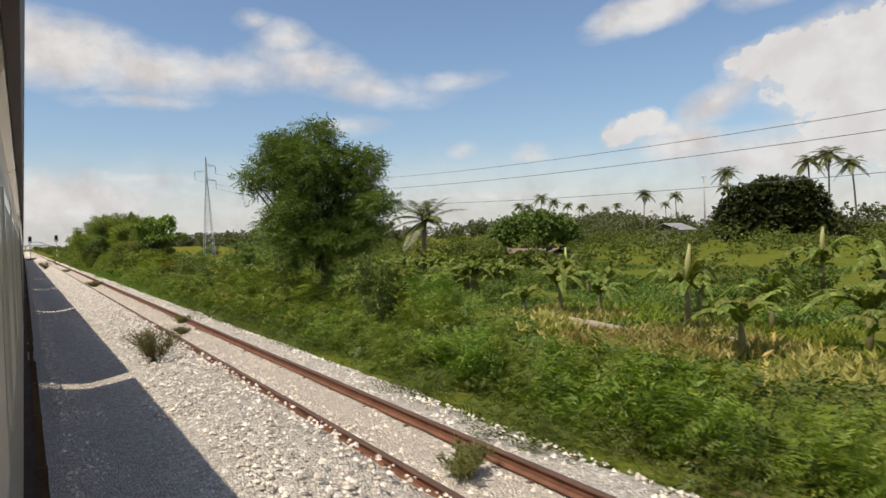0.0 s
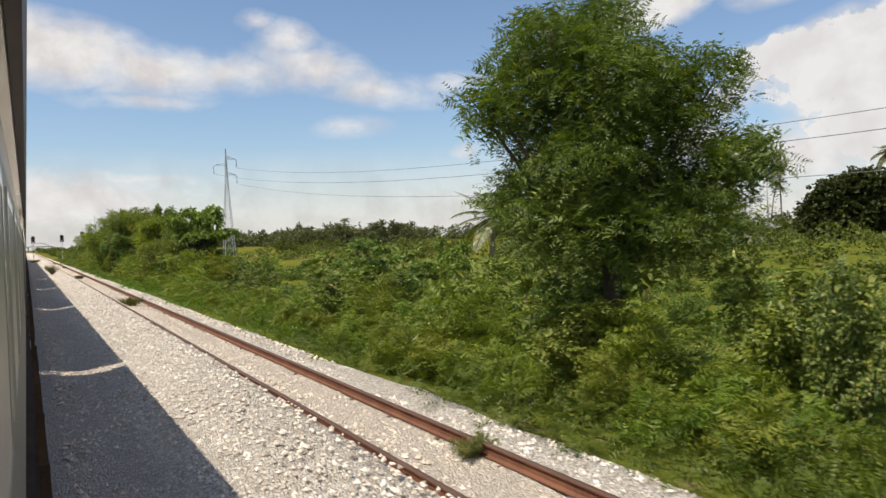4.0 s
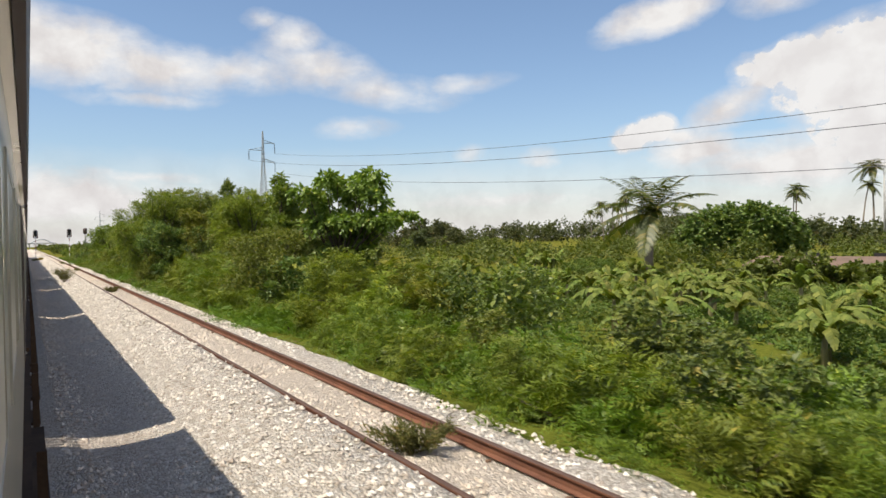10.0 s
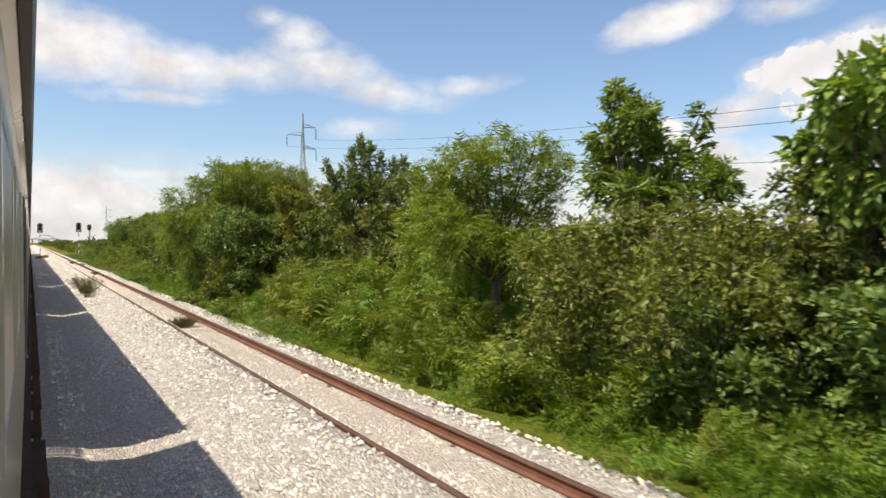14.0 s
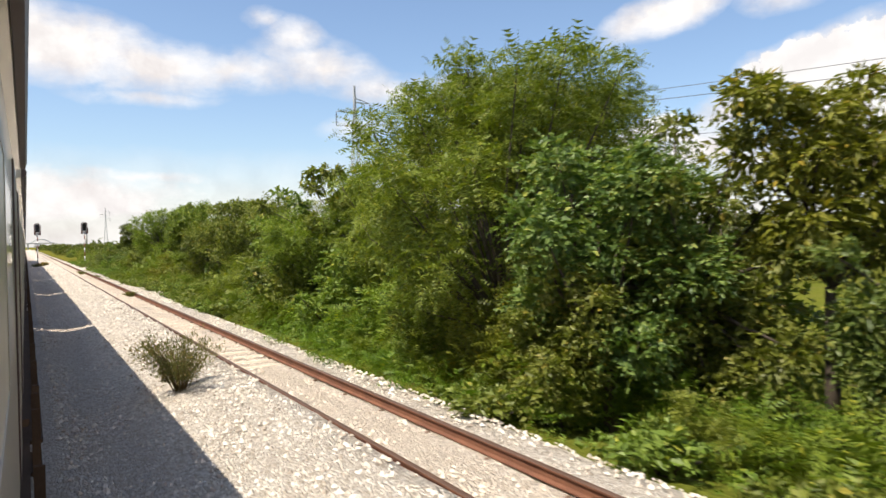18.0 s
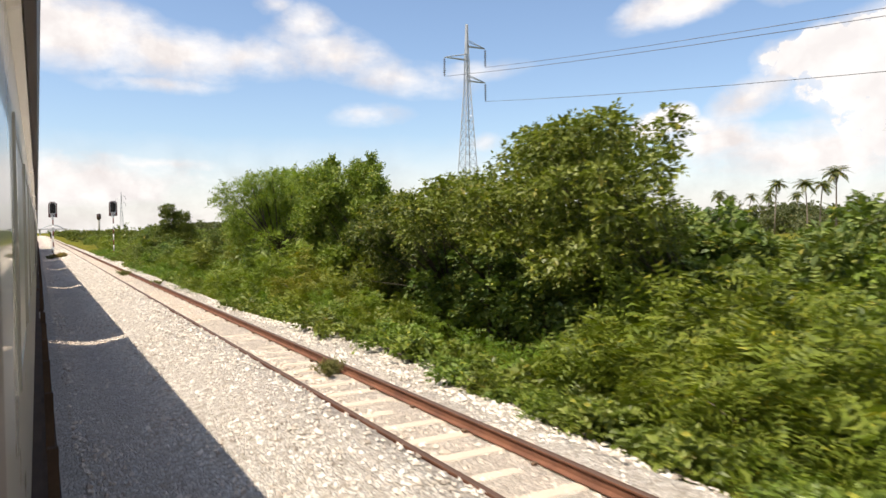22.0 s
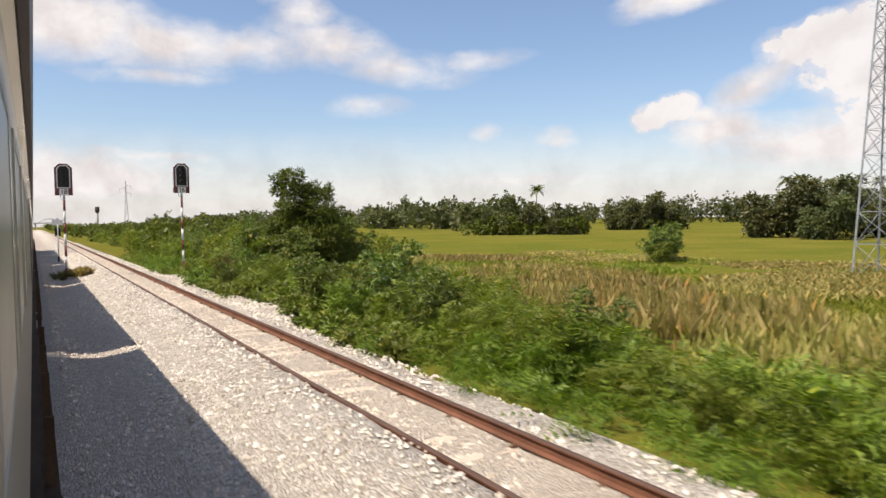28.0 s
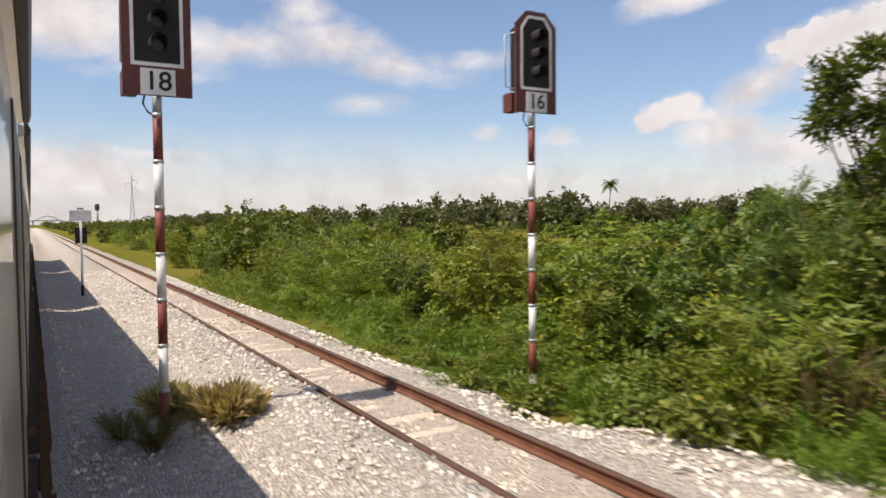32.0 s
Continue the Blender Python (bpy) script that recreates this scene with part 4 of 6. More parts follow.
# trees and bushes of a shape of their own: x, y, turn, clumps (across, up, half width, half height)
SHAPES = {
    "lone": (10.4, 27.5, -31, [(-0.07, 7.47, 0.92, 0.69), (-1.35, 7.08, 0.83, 0.64), (1.2, 6.46, 0.92, 0.69), (2.18, 6.13, 0.64, 0.83), (-1.9, 5.99, 0.88, 0.74), (-0.36, 6.05, 1.34, 0.97), (1.15, 5.08, 1.29, 0.88), (2.59, 4.64, 0.78, 0.46), (-0.98, 4.69, 1.11, 0.74), (0.25, 3.85, 1.2, 0.74), (1.76, 4.03, 0.88, 0.51), (-2.61, 5.67, 0.51, 0.35), (-0.46, 3.29, 1.62, 0.74), (1.39, 3.35, 1.38, 0.65), (-1.71, 3.91, 0.92, 0.6)]),
    "tiered": (9.7, 65.4, -30, [(-0.42, 5.43, 0.45, 0.25), (0.0, 5.18, 0.42, 0.23), (1.12, 5.56, 0.51, 0.25), (0.74, 5.23, 0.48, 0.3), (1.43, 5.17, 0.32, 0.34), (0.42, 4.75, 0.4, 0.34), (-1.17, 4.91, 0.48, 0.19), (-0.75, 4.61, 0.48, 0.28), (1.27, 4.75, 0.34, 0.23), (0.2, 3.96, 0.64, 0.25), (1.16, 3.93, 0.74, 0.23), (2.22, 4.0, 0.58, 0.25), (1.69, 4.48, 0.3, 0.16), (0.63, 3.43, 0.6, 0.32), (-0.65, 3.97, 0.51, 0.42), (0.73, 2.79, 0.45, 0.48)]),
    "armed": (8.7, 103.2, -30, [(-1.27, 5.0, 0.33, 0.11), (-0.8, 5.27, 0.36, 0.15), (-0.37, 5.38, 0.33, 0.17), (0.01, 5.03, 0.33, 0.19), (0.43, 5.34, 0.25, 0.19), (0.76, 5.12, 0.25, 0.19), (1.09, 5.31, 0.17, 0.17), (1.44, 5.61, 0.12, 0.15), (0.39, 4.79, 0.49, 0.26), (-0.27, 4.42, 0.45, 0.25), (-0.94, 3.8, 0.36, 0.21), (-2.54, 4.28, 0.26, 0.19)]),
    "skirt": (8.5, 103.4, -30, [(0.87, 4.33, 0.63, 0.3), (0.11, 3.95, 0.63, 0.34), (1.16, 3.66, 0.63, 0.38), (0.31, 3.28, 0.71, 0.38), (-1.74, 4.0, 0.36, 0.21), (-1.98, 3.67, 0.48, 0.29), (-1.22, 3.38, 0.57, 0.4), (-0.84, 2.76, 0.63, 0.44), (-1.79, 3.0, 0.55, 0.4), (-0.26, 2.43, 0.71, 0.44), (0.88, 2.71, 0.72, 0.48), (1.45, 3.0, 0.57, 0.48), (1.92, 3.57, 0.48, 0.48)]),
    "overhang": (8.9, 117.6, -90, [(-2.0, 4.61, 0.78, 0.39), (-0.81, 4.81, 0.74, 0.37), (0.39, 4.89, 0.66, 0.34), (1.42, 4.91, 0.54, 0.34), (2.31, 4.76, 0.27, 0.39), (2.57, 4.11, 0.37, 0.35), (2.68, 3.47, 0.37, 0.38), (2.33, 2.93, 0.47, 0.3), (1.42, 3.21, 0.59, 0.38), (1.42, 4.0, 0.71, 0.42), (-0.11, 3.99, 0.84, 0.46), (-1.6, 3.84, 0.8, 0.46), (0.05, 3.11, 0.74, 0.41), (-3.14, 4.1, 0.8, 0.42), (-4.71, 3.76, 0.79, 0.45), (-5.77, 3.2, 0.62, 0.6), (-1.21, 3.0, 0.58, 0.31), (0.84, 2.65, 0.73, 0.33), (-0.47, 2.33, 0.69, 0.36)]),
    "hollow": (8.8, 124.6, -90, [(-1.34, 3.77, 0.23, 0.19), (-0.91, 3.78, 0.3, 0.23), (-0.37, 3.83, 0.35, 0.24), (0.06, 3.9, 0.33, 0.26), (-0.6, 3.37, 0.41, 0.25), (-0.01, 3.38, 0.38, 0.28), (-1.12, 3.24, 0.36, 0.36), (-1.39, 2.61, 0.3, 0.44), (0.45, 3.63, 0.31, 0.33), (-1.45, 1.85, 0.33, 0.4), (-1.8, 3.13, 0.38, 0.33), (-1.89, 3.71, 0.23, 0.2)]),
    "shoots": (9.3, 129.9, -90, [(-1.66, 5.43, 0.22, 0.38), (-1.12, 4.92, 0.37, 0.39), (0.15, 5.18, 0.24, 0.3), (0.59, 4.88, 0.36, 0.44), (1.42, 5.23, 0.24, 0.31), (1.28, 4.74, 0.55, 0.45), (2.1, 4.9, 0.18, 0.32), (2.15, 4.35, 0.46, 0.39), (2.98, 4.54, 0.18, 0.26), (3.02, 4.09, 0.34, 0.33), (-0.87, 4.21, 0.83, 0.48), (0.71, 3.99, 0.82, 0.47), (2.14, 3.61, 0.71, 0.43), (-1.82, 3.44, 0.91, 0.55), (0.1, 3.07, 0.87, 0.45), (1.76, 2.96, 0.73, 0.36), (-1.65, 2.6, 0.9, 0.48), (0.38, 2.33, 0.79, 0.42), (2.0, 2.39, 0.67, 0.38), (2.9, 3.13, 0.47, 0.4)]),
    "dome": (8.7, 136.0, -30, [(-2.11, 4.9, 0.29, 0.21), (-1.49, 5.12, 0.35, 0.21), (-0.82, 5.21, 0.41, 0.25), (-0.05, 5.3, 0.45, 0.27), (0.77, 5.34, 0.45, 0.27), (1.39, 5.08, 0.45, 0.29), (1.9, 4.61, 0.39, 0.33), (-2.33, 4.44, 0.35, 0.29), (-1.5, 4.53, 0.54, 0.37), (-0.47, 4.57, 0.64, 0.39), (0.66, 4.56, 0.64, 0.43), (1.59, 4.08, 0.54, 0.35), (-2.02, 3.92, 0.5, 0.33), (-0.99, 3.81, 0.64, 0.39), (0.25, 3.69, 0.72, 0.43), (1.28, 3.36, 0.64, 0.39), (2.1, 3.87, 0.35, 0.29), (-1.62, 3.19, 0.66, 0.39), (-0.28, 2.97, 0.66, 0.39)]),
    "spread": (10.0, 140.6, -30, [(-1.26, 4.09, 0.42, 0.21), (-0.69, 4.38, 0.45, 0.3), (-0.85, 5.12, 0.17, 0.13), (-0.3, 5.39, 0.41, 0.34), (0.36, 5.65, 0.45, 0.3), (1.02, 5.36, 0.45, 0.34), (0.17, 4.72, 0.55, 0.4), (1.2, 4.6, 0.55, 0.43), (1.96, 5.52, 0.45, 0.53), (2.15, 6.17, 0.32, 0.26), (2.67, 5.88, 0.38, 0.43), (2.15, 4.58, 0.55, 0.43), (-1.64, 3.68, 0.45, 0.3), (-0.69, 3.61, 0.55, 0.4), (0.35, 3.77, 0.61, 0.44), (1.49, 3.66, 0.55, 0.34), (2.53, 3.73, 0.45, 0.44), (3.28, 5.03, 0.57, 0.57), (3.47, 3.9, 0.57, 0.57)]),
    "plume": (7.8, 93.2, -30, [(-0.88, 6.49, 0.41, 0.32), (-1.83, 5.75, 0.49, 0.32), (-0.01, 6.16, 0.64, 0.32), (1.15, 6.32, 0.64, 0.38), (1.87, 6.0, 0.49, 0.41), (-2.49, 4.97, 0.55, 0.49), (-1.18, 5.53, 0.84, 0.55), (0.27, 5.36, 0.9, 0.55), (1.71, 5.2, 0.7, 0.55), (-2.22, 3.95, 0.7, 0.61), (-0.76, 4.22, 0.84, 0.67), (-2.67, 3.08, 0.55, 0.55), (-1.66, 2.78, 0.7, 0.67), (-1.67, 1.62, 0.61, 0.55)]),
    "glossy": (7.5, 90.4, -30, [(-0.59, 4.06, 0.6, 0.45), (0.4, 3.8, 0.7, 0.52), (1.27, 3.54, 0.6, 0.52), (-1.1, 3.2, 0.52, 0.52), (-0.11, 2.81, 0.77, 0.57), (1.01, 2.55, 0.7, 0.57), (-0.86, 2.07, 0.6, 0.57), (0.25, 1.56, 0.7, 0.52), (1.63, 1.79, 0.52, 0.52)]),
    "tawny": (10.0, 88.4, -30, [(-1.17, 5.18, 0.53, 0.27), (-0.33, 4.9, 0.46, 0.27), (0.4, 5.29, 0.34, 0.34), (1.24, 4.82, 0.46, 0.39), (-0.94, 4.37, 0.58, 0.46), (0.26, 4.23, 0.63, 0.51), (1.23, 3.98, 0.51, 0.46), (-0.35, 3.39, 0.63, 0.46), (0.86, 3.13, 0.63, 0.46)]),
    "tall_shoots": (10.4, 83.9, -30, [(-1.4, 5.69, 0.09, 0.31), (-1.26, 5.24, 0.18, 0.38), (-0.87, 5.5, 0.09, 0.31), (-0.55, 5.95, 0.13, 0.51), (-0.18, 6.5, 0.11, 0.4), (-0.03, 6.04, 0.18, 0.47), (0.2, 6.22, 0.09, 0.35), (0.5, 5.85, 0.18, 0.38), (0.98, 5.75, 0.15, 0.35), (1.32, 5.84, 0.13, 0.31), (-1.06, 4.59, 0.38, 0.51), (-0.42, 5.04, 0.38, 0.6), (0.31, 5.03, 0.42, 0.6), (1.04, 4.93, 0.42, 0.57), (1.68, 5.01, 0.35, 0.51), (-0.7, 3.86, 0.51, 0.51), (0.21, 3.85, 0.51, 0.51), (1.13, 3.84, 0.51, 0.51), (1.86, 3.92, 0.37, 0.51)]),
    "grove": (9.4, 96.2, -90, [(-5.0, 6.1, 0.6, 0.42, 1.4), (-5.6, 5.5, 0.75, 0.36, 1.6), (-3.15, 6.97, 0.55, 0.42, 0.8), (-2.4, 6.11, 0.79, 0.5, 0.5), (-0.42, 6.53, 0.64, 0.43), (0.67, 6.25, 0.47, 0.4), (2.01, 6.07, 0.49, 0.36), (2.76, 5.73, 0.31, 0.4), (-0.67, 5.54, 0.75, 0.44), (0.67, 5.31, 0.57, 0.4), (1.77, 5.27, 0.51, 0.36), (2.62, 4.89, 0.38, 0.34), (-8.29, 4.9, 0.95, 0.5, 2.2), (-4.86, 5.23, 0.98, 0.55, 1.3), (-1.94, 4.74, 0.86, 0.49, 0.4), (-0.08, 4.34, 0.62, 0.39), (1.15, 4.31, 0.54, 0.38), (2.25, 4.12, 0.48, 0.35), (-9.73, 4.33, 1.16, 0.6, 2.2), (-6.48, 3.87, 1.11, 0.6, 1.8), (-3.19, 3.5, 0.85, 0.42, 0.8), (-0.44, 3.34, 0.65, 0.4), (0.86, 3.14, 0.56, 0.36), (-10.69, 3.17, 1.08, 0.56, 2.2)]),
    "crook": (7.7, 105.7, -30, [(-0.42, 4.72, 0.2, 0.15), (-0.12, 4.62, 0.24, 0.2), (0.22, 4.4, 0.28, 0.22), (0.5, 4.15, 0.26, 0.24), (0.62, 3.8, 0.28, 0.26), (0.3, 3.62, 0.36, 0.25), (-0.4, 3.72, 0.36, 0.16), (-1.0, 3.72, 0.36, 0.14), (0.1, 3.2, 0.5, 0.3), (-0.7, 3.1, 0.5, 0.3)]),
    "frond": (8.9, 109.6, -30, [(-1.3, 4.35, 0.36, 0.2), (-0.75, 4.75, 0.3, 0.24), (-0.2, 4.6, 0.36, 0.26), (0.35, 4.72, 0.36, 0.24), (0.95, 4.55, 0.38, 0.26), (-1.0, 3.95, 0.5, 0.3), (-0.1, 4.05, 0.6, 0.34), (0.8, 4.0, 0.55, 0.34), (-0.6, 3.4, 0.6, 0.36), (0.45, 3.4, 0.6, 0.36)]),
    "ragged": (11.7, 180.6, -30, [(-1.21, 5.38, 0.38, 0.27), (-0.66, 5.6, 0.35, 0.27), (0.01, 5.47, 0.3, 0.32), (-1.21, 4.78, 0.38, 0.3), (-0.26, 4.83, 0.62, 0.49), (0.55, 4.68, 0.49, 0.51), (1.39, 4.56, 0.24, 0.51), (0.41, 3.87, 0.76, 0.57), (1.36, 3.59, 0.57, 0.57), (1.76, 2.63, 0.76, 0.63), (0.67, 2.65, 0.76, 0.63), (2.17, 1.67, 0.71, 0.63), (1.76, 0.58, 0.77, 0.63), (1.08, 1.55, 0.63, 0.57), (-0.68, 3.96, 0.54, 0.46), (-0.48, 3.21, 0.76, 0.52), (-1.16, 3.08, 0.63, 0.46)]),
    "pale": (8.5, 73.0, -30, [(-1.39, 4.6, 0.45, 0.31), (-0.67, 4.95, 0.57, 0.33), (0.04, 5.17, 0.57, 0.31), (0.76, 5.01, 0.45, 0.33), (1.23, 4.71, 0.41, 0.38), (-0.92, 4.18, 0.69, 0.41), (0.04, 4.24, 0.74, 0.45), (0.87, 4.0, 0.57, 0.48), (-1.39, 3.77, 0.45, 0.38), (-0.32, 3.4, 0.69, 0.41), (0.63, 3.16, 0.55, 0.45), (-1.04, 3.05, 0.45, 0.38)]),
    "spire": (9.2, 69.9, -30, [(-0.19, 5.88, 0.13, 0.22), (-0.24, 5.58, 0.24, 0.22), (0.01, 5.33, 0.34, 0.24), (-0.34, 5.03, 0.32, 0.22), (0.22, 5.02, 0.38, 0.24), (-0.14, 4.62, 0.46, 0.3), (0.47, 4.57, 0.38, 0.3), (-0.19, 4.12, 0.52, 0.34), (0.52, 4.02, 0.46, 0.36), (1.37, 5.42, 0.14, 0.3), (1.37, 4.87, 0.22, 0.4), (1.42, 4.27, 0.34, 0.38), (1.02, 4.57, 0.2, 0.28), (1.83, 4.16, 0.24, 0.34)]),
    "mound": (8.0, 69.4, -90, [(-1.38, 2.66, 0.63, 0.47), (-0.31, 3.07, 0.63, 0.4), (0.73, 3.34, 0.6, 0.32), (1.73, 3.41, 0.54, 0.29), (2.58, 3.25, 0.48, 0.3), (3.24, 3.1, 0.36, 0.32), (-0.75, 2.09, 0.72, 0.45), (0.61, 2.55, 0.68, 0.41), (1.73, 2.69, 0.59, 0.37), (2.67, 2.58, 0.53, 0.34), (0.09, 1.69, 0.65, 0.39), (1.52, 1.94, 0.61, 0.38), (2.67, 1.98, 0.48, 0.31), (3.47, 2.41, 0.35, 0.39)]),
}
STYLE = {
    "lone": (PIN4, 0.26, "olive", "tree", "lone acacia tree with a two-lobed feathery crown", dict(dens=115, trunk=0.2, reach=2.3, core=0.3)),
    "tiered": (BROAD, 0.2, "broad", "tree", "tree with tiers of large drooping glossy leaves", dict(dens=150, droop=0.8, spray=6, reach=1.3, trunk=0.1)),
    "armed": (BROAD, 0.17, "broad", "tree", "creeper-hung tree with outstretched leafy arms", dict(dens=170, droop=0.5, spray=6, reach=1.5, trunk=0.06)),
    "skirt": (PIN4, 0.17, "acacia", "shrub", "feathery green shrub massed under a taller tree", dict(dens=190, core=0.3, trunk=0.05)),
    "pale": (PIN4, 0.19, "yellow", "tree", "soft yellow-green acacia above the undergrowth", dict(dens=150, core=0.3)),
    "spire": (SLIM, 0.16, "broad", "tree", "slender tree with a pointed leafy top", dict(dens=330, droop=0.2, reach=1.7)),
    "mound": (BROAD, 0.09, "broad", "shrub", "mound of small-leaved creeper over old bushes", dict(dens=250, spray=6, core=0.25, deep=0.2, trunk=0.04)),
    "overhang": (BROAD, 0.11, "broad", "tree", "broad-leaved bushy tree overhanging a dark hollow", dict(upto=-0.05, dens=190, spray=6, reach=2.2, core=0.35, deep=0.25, trunk=0.04, back=2.6)),
    "hollow": (BROAD, 0.11, "darkleaf", "tree", "dark-leaved bush arching over a shaded hollow", dict(dens=190, spray=6, reach=2.2, core=0.35, deep=0.25, trunk=0.04, back=2.6)),
    "shoots": (BROAD, 0.12, "broad", "tree", "small dark tree with leafy shoots fanning upwards", dict(dens=400, droop=-0.5, spray=6, reach=2.0, deep=0.25, trunk=0.05, core=0.3)),
    "dome": (PIN4, 0.2, "acacia", "tree", "domed acacia tree with feathery bright green leaves", dict(dens=150, core=0.3)),
    "spread": (PIN4, 0.22, "acacia", "tree", "spreading acacia tree with deep shade beneath", dict(dens=95, core=0.3, back=2.0, trunk=0.07)),
    "plume": (PIN4, 0.2, "acacia", "tree", "tall feathery acacia leaning over the embankment", dict(dens=130, core=0.3)),
    "glossy": (BROAD, 0.11, "darkleaf", "shrub", "dense bush with dark glossy leaves", dict(dens=260, spray=6, core=0.3)),
    "tawny": (SLIM, 0.17, "yellow", "tree", "small tree with drooping yellowish leaves", dict(dens=210, droop=0.7, spray=6, reach=1.4)),
    "tall_shoots": (SLIM, 0.15, "darkleaf", "tree", "dark slender tree with tall upright shoots", dict(dens=460, droop=-0.7, spray=8, reach=1.8, deep=0.3)),
    "grove": (PIN4, 0.21, "acacia", "tree", "large acacia thicket hanging over dark shade", dict(dens=100, core=0.35, deep=0.3, trunk=0.045, back=2.4)),
    "crook": (BROAD, 0.15, "broad", "shrub", "dark bush with one crooked arm of drooping leaves", dict(dens=200, droop=0.6, spray=6, reach=1.4, trunk=0.05)),
    "frond": (PIN4, 0.17, "acacia", "shrub", "airy pale green acacia bush with feathery fronds", dict(dens=150, core=0.15, trunk=0.05)),
    "ragged": (SLIM, 0.13, "olive", "tree", "ragged bushy tree with upright twiggy shoots", dict(dens=430, droop=-0.3, spray=8, reach=2.0, deep=0.3)),
}
for i, (key, (x, y, turn, spec)) in enumerate(SHAPES.items()):
    tmpl, size, mat, category, words, more = STYLE[key]
    shaped_tree(category, x, y, turn, spec, tmpl, size, mat, 300 + 7 * i, words, category, **more)

# the belt of low shrubs along the foot of the embankment
for i in range(118):
    y = -6 + 1.8 * i + PRNG.uniform(-0.6, 0.6)
    open_field = 149 < y < 177
    if 161 < y < 176 or 116.5 < y < 122.5:
        continue
    x = 7.3 + PRNG.random() ** 1.5 * 3.2 if not open_field else PRNG.uniform(7.3, 8.4)
    kind = PRNG.choice(["low_pin", "low_pin2", "low_pin2", "mid_pin"] if not open_field else ["low_pin2", "mid_pin"])
    place(kind, x, y, PRNG.uniform(0.1, 0.75) * (1.0 if not open_field else 0.8), PRNG.uniform(0.85, 1.25))
for i in range(18):
    place(PRNG.choice(["low_pin", "mid_pin", "low_pin2"]), PRNG.uniform(8.0, 10.6), 149 + 1.5 * i + PRNG.uniform(-0.5, 0.5), PRNG.uniform(0.2, 0.8), PRNG.uniform(0.85, 1.2))

# the soft feathery front row
for i in range(34):
    place(PRNG.choice(["low_pin", "low_pin", "low_pin2", "mid_pin"]), PRNG.uniform(7.0, 8.6), -5 + 1.3 * i + PRNG.uniform(-0.5, 0.5), PRNG.uniform(0.0, 0.5), PRNG.uniform(0.95, 1.3))
for i in range(86):
    y = 38 + 1.3 * i + PRNG.uniform(-0.5, 0.5)
    if 116 < y < 123:
        continue
    place(PRNG.choice(["low_pin2", "low_pin2", "low_pin", "mid_pin"]), PRNG.uniform(6.9, 7.9) + shoulder(y), y, PRNG.uniform(0.15, 0.85), PRNG.uniform(0.85, 1.2))

# low creeping growth over the tipped stones
plant("creeper", "creeper", 420, 0.5, 0.5, 0.32, 0.02, 0.1, 0.2, BROAD, 0.075, "broad", 17, 9, 3, label="low creeping weed spreading over the stones", droop=0.1)
for y0, y1, n in ((84, 92, 12), (108, 130, 90), (140, 147, 8), (156, 186, 48)):
    for i in range(n):
        y = PRNG.uniform(y0, y1)
        x = PRNG.uniform(5.5, 6.4) + shoulder(y) * PRNG.uniform(0.0, 1.0)
        place("creeper", x, y, s=PRNG.uniform(0.7, 1.9), z=max(ground_z(x, y), ballast_z(x, y)))


def dead_brush(x, y, r, h, seed):
    rng = random.Random(seed)
    root = empty("dead_brush", (x, y, ground_z(x, y)))
    for i in range(48):
        a, q = rng.uniform(0, 6.28), rng.uniform(0.2, 1)
        p = (r * q * math.cos(a), r * q * math.sin(a))
        t2 = (p[0] + rng.uniform(-0.5, 0.5), p[1] + rng.uniform(-0.5, 0.5))
        child("twig", Build().tube([(p[0] * 0.2, p[1] * 0.2, -0.1), (p[0] * 0.7, p[1] * 0.7, h * rng.uniform(0.4, 0.8)), (t2[0], t2[1], h * rng.uniform(0.5, 1.0))], [0.014, 0.01, 0.004], 4).mesh("twig", M["dead"], True), root)
    return tagged(root, "tangle of dry brown dead twigs", "dead bush")


dead_brush(7.5, 179.5, 0.75, 1.9, 1)
dead_brush(7.9, 178.9, 0.7, 1.7, 2)

# ---- undergrowth ----
def under_tile(w, l, n, seed, hmax, tmpl, size, mat):
    """A stretch of undergrowth: many low mounds of leafy sprays."""
    rng = np.random.default_rng(seed)
    cl = []
    for i in range(int(w * l * 2.2)):
        r = rng.uniform(0.22, 0.5)
        h = hmax * rng.uniform(0.25, 0.95)
        cl.append((rng.uniform(-w / 2, w / 2), rng.uniform(0, l), h * 0.45, r, r, h * 0.55))
    return foliage("undergrowth", cl, n, tmpl, size, mat, seed, droop=0.1, core=0.1, spray=6, reach=2.0)


UT = [under_tile(2.6, 5.0, 1100, 31 + i, 0.6, PIN4, 0.19, M["under"]) for i in range(3)]
UB = [under_tile(3.4, 5.0, 1300, 41 + i, 1.15, PIN4, 0.22, M["under"]) for i in range(2)]
UD = [under_tile(2.6, 5.0, 1100, 34 + i, 0.6, PIN4, 0.19, M["deep"]) for i in range(2)]
UE = [under_tile(3.4, 5.0, 1300, 37 + i, 1.1, PIN4, 0.22, M["deep"]) for i in range(2)]
UP = [under_tile(4.6, 7.0, 2400, 45 + i, 0.5, BROAD, 0.17, M["plot"]) for i in range(2)]
for i in range(44):
    for me, x in ((UT[i % 3] if i > 8 else UD[i % 2], 6.5 + 0.3 * math.sin(i * 1.7)), (UB[i % 2] if i > 8 else UE[i % 2], 8.8 + 0.5 * math.sin(i))):
        y = -8 + 4.9 * i
        x += shoulder(y + 2.5)
        ob = new("undergrowth", me)
        ob.matrix_basis = pose(x, y + (5.0 if i % 3 == 1 else 0), ground_z(x, y) - 0.02, 0, 14 if x < 8 else 3, 180 if i % 3 == 1 else 0)
        tagged(ob, "tangled low feathery green undergrowth", "undergrowth", kind="stuff")

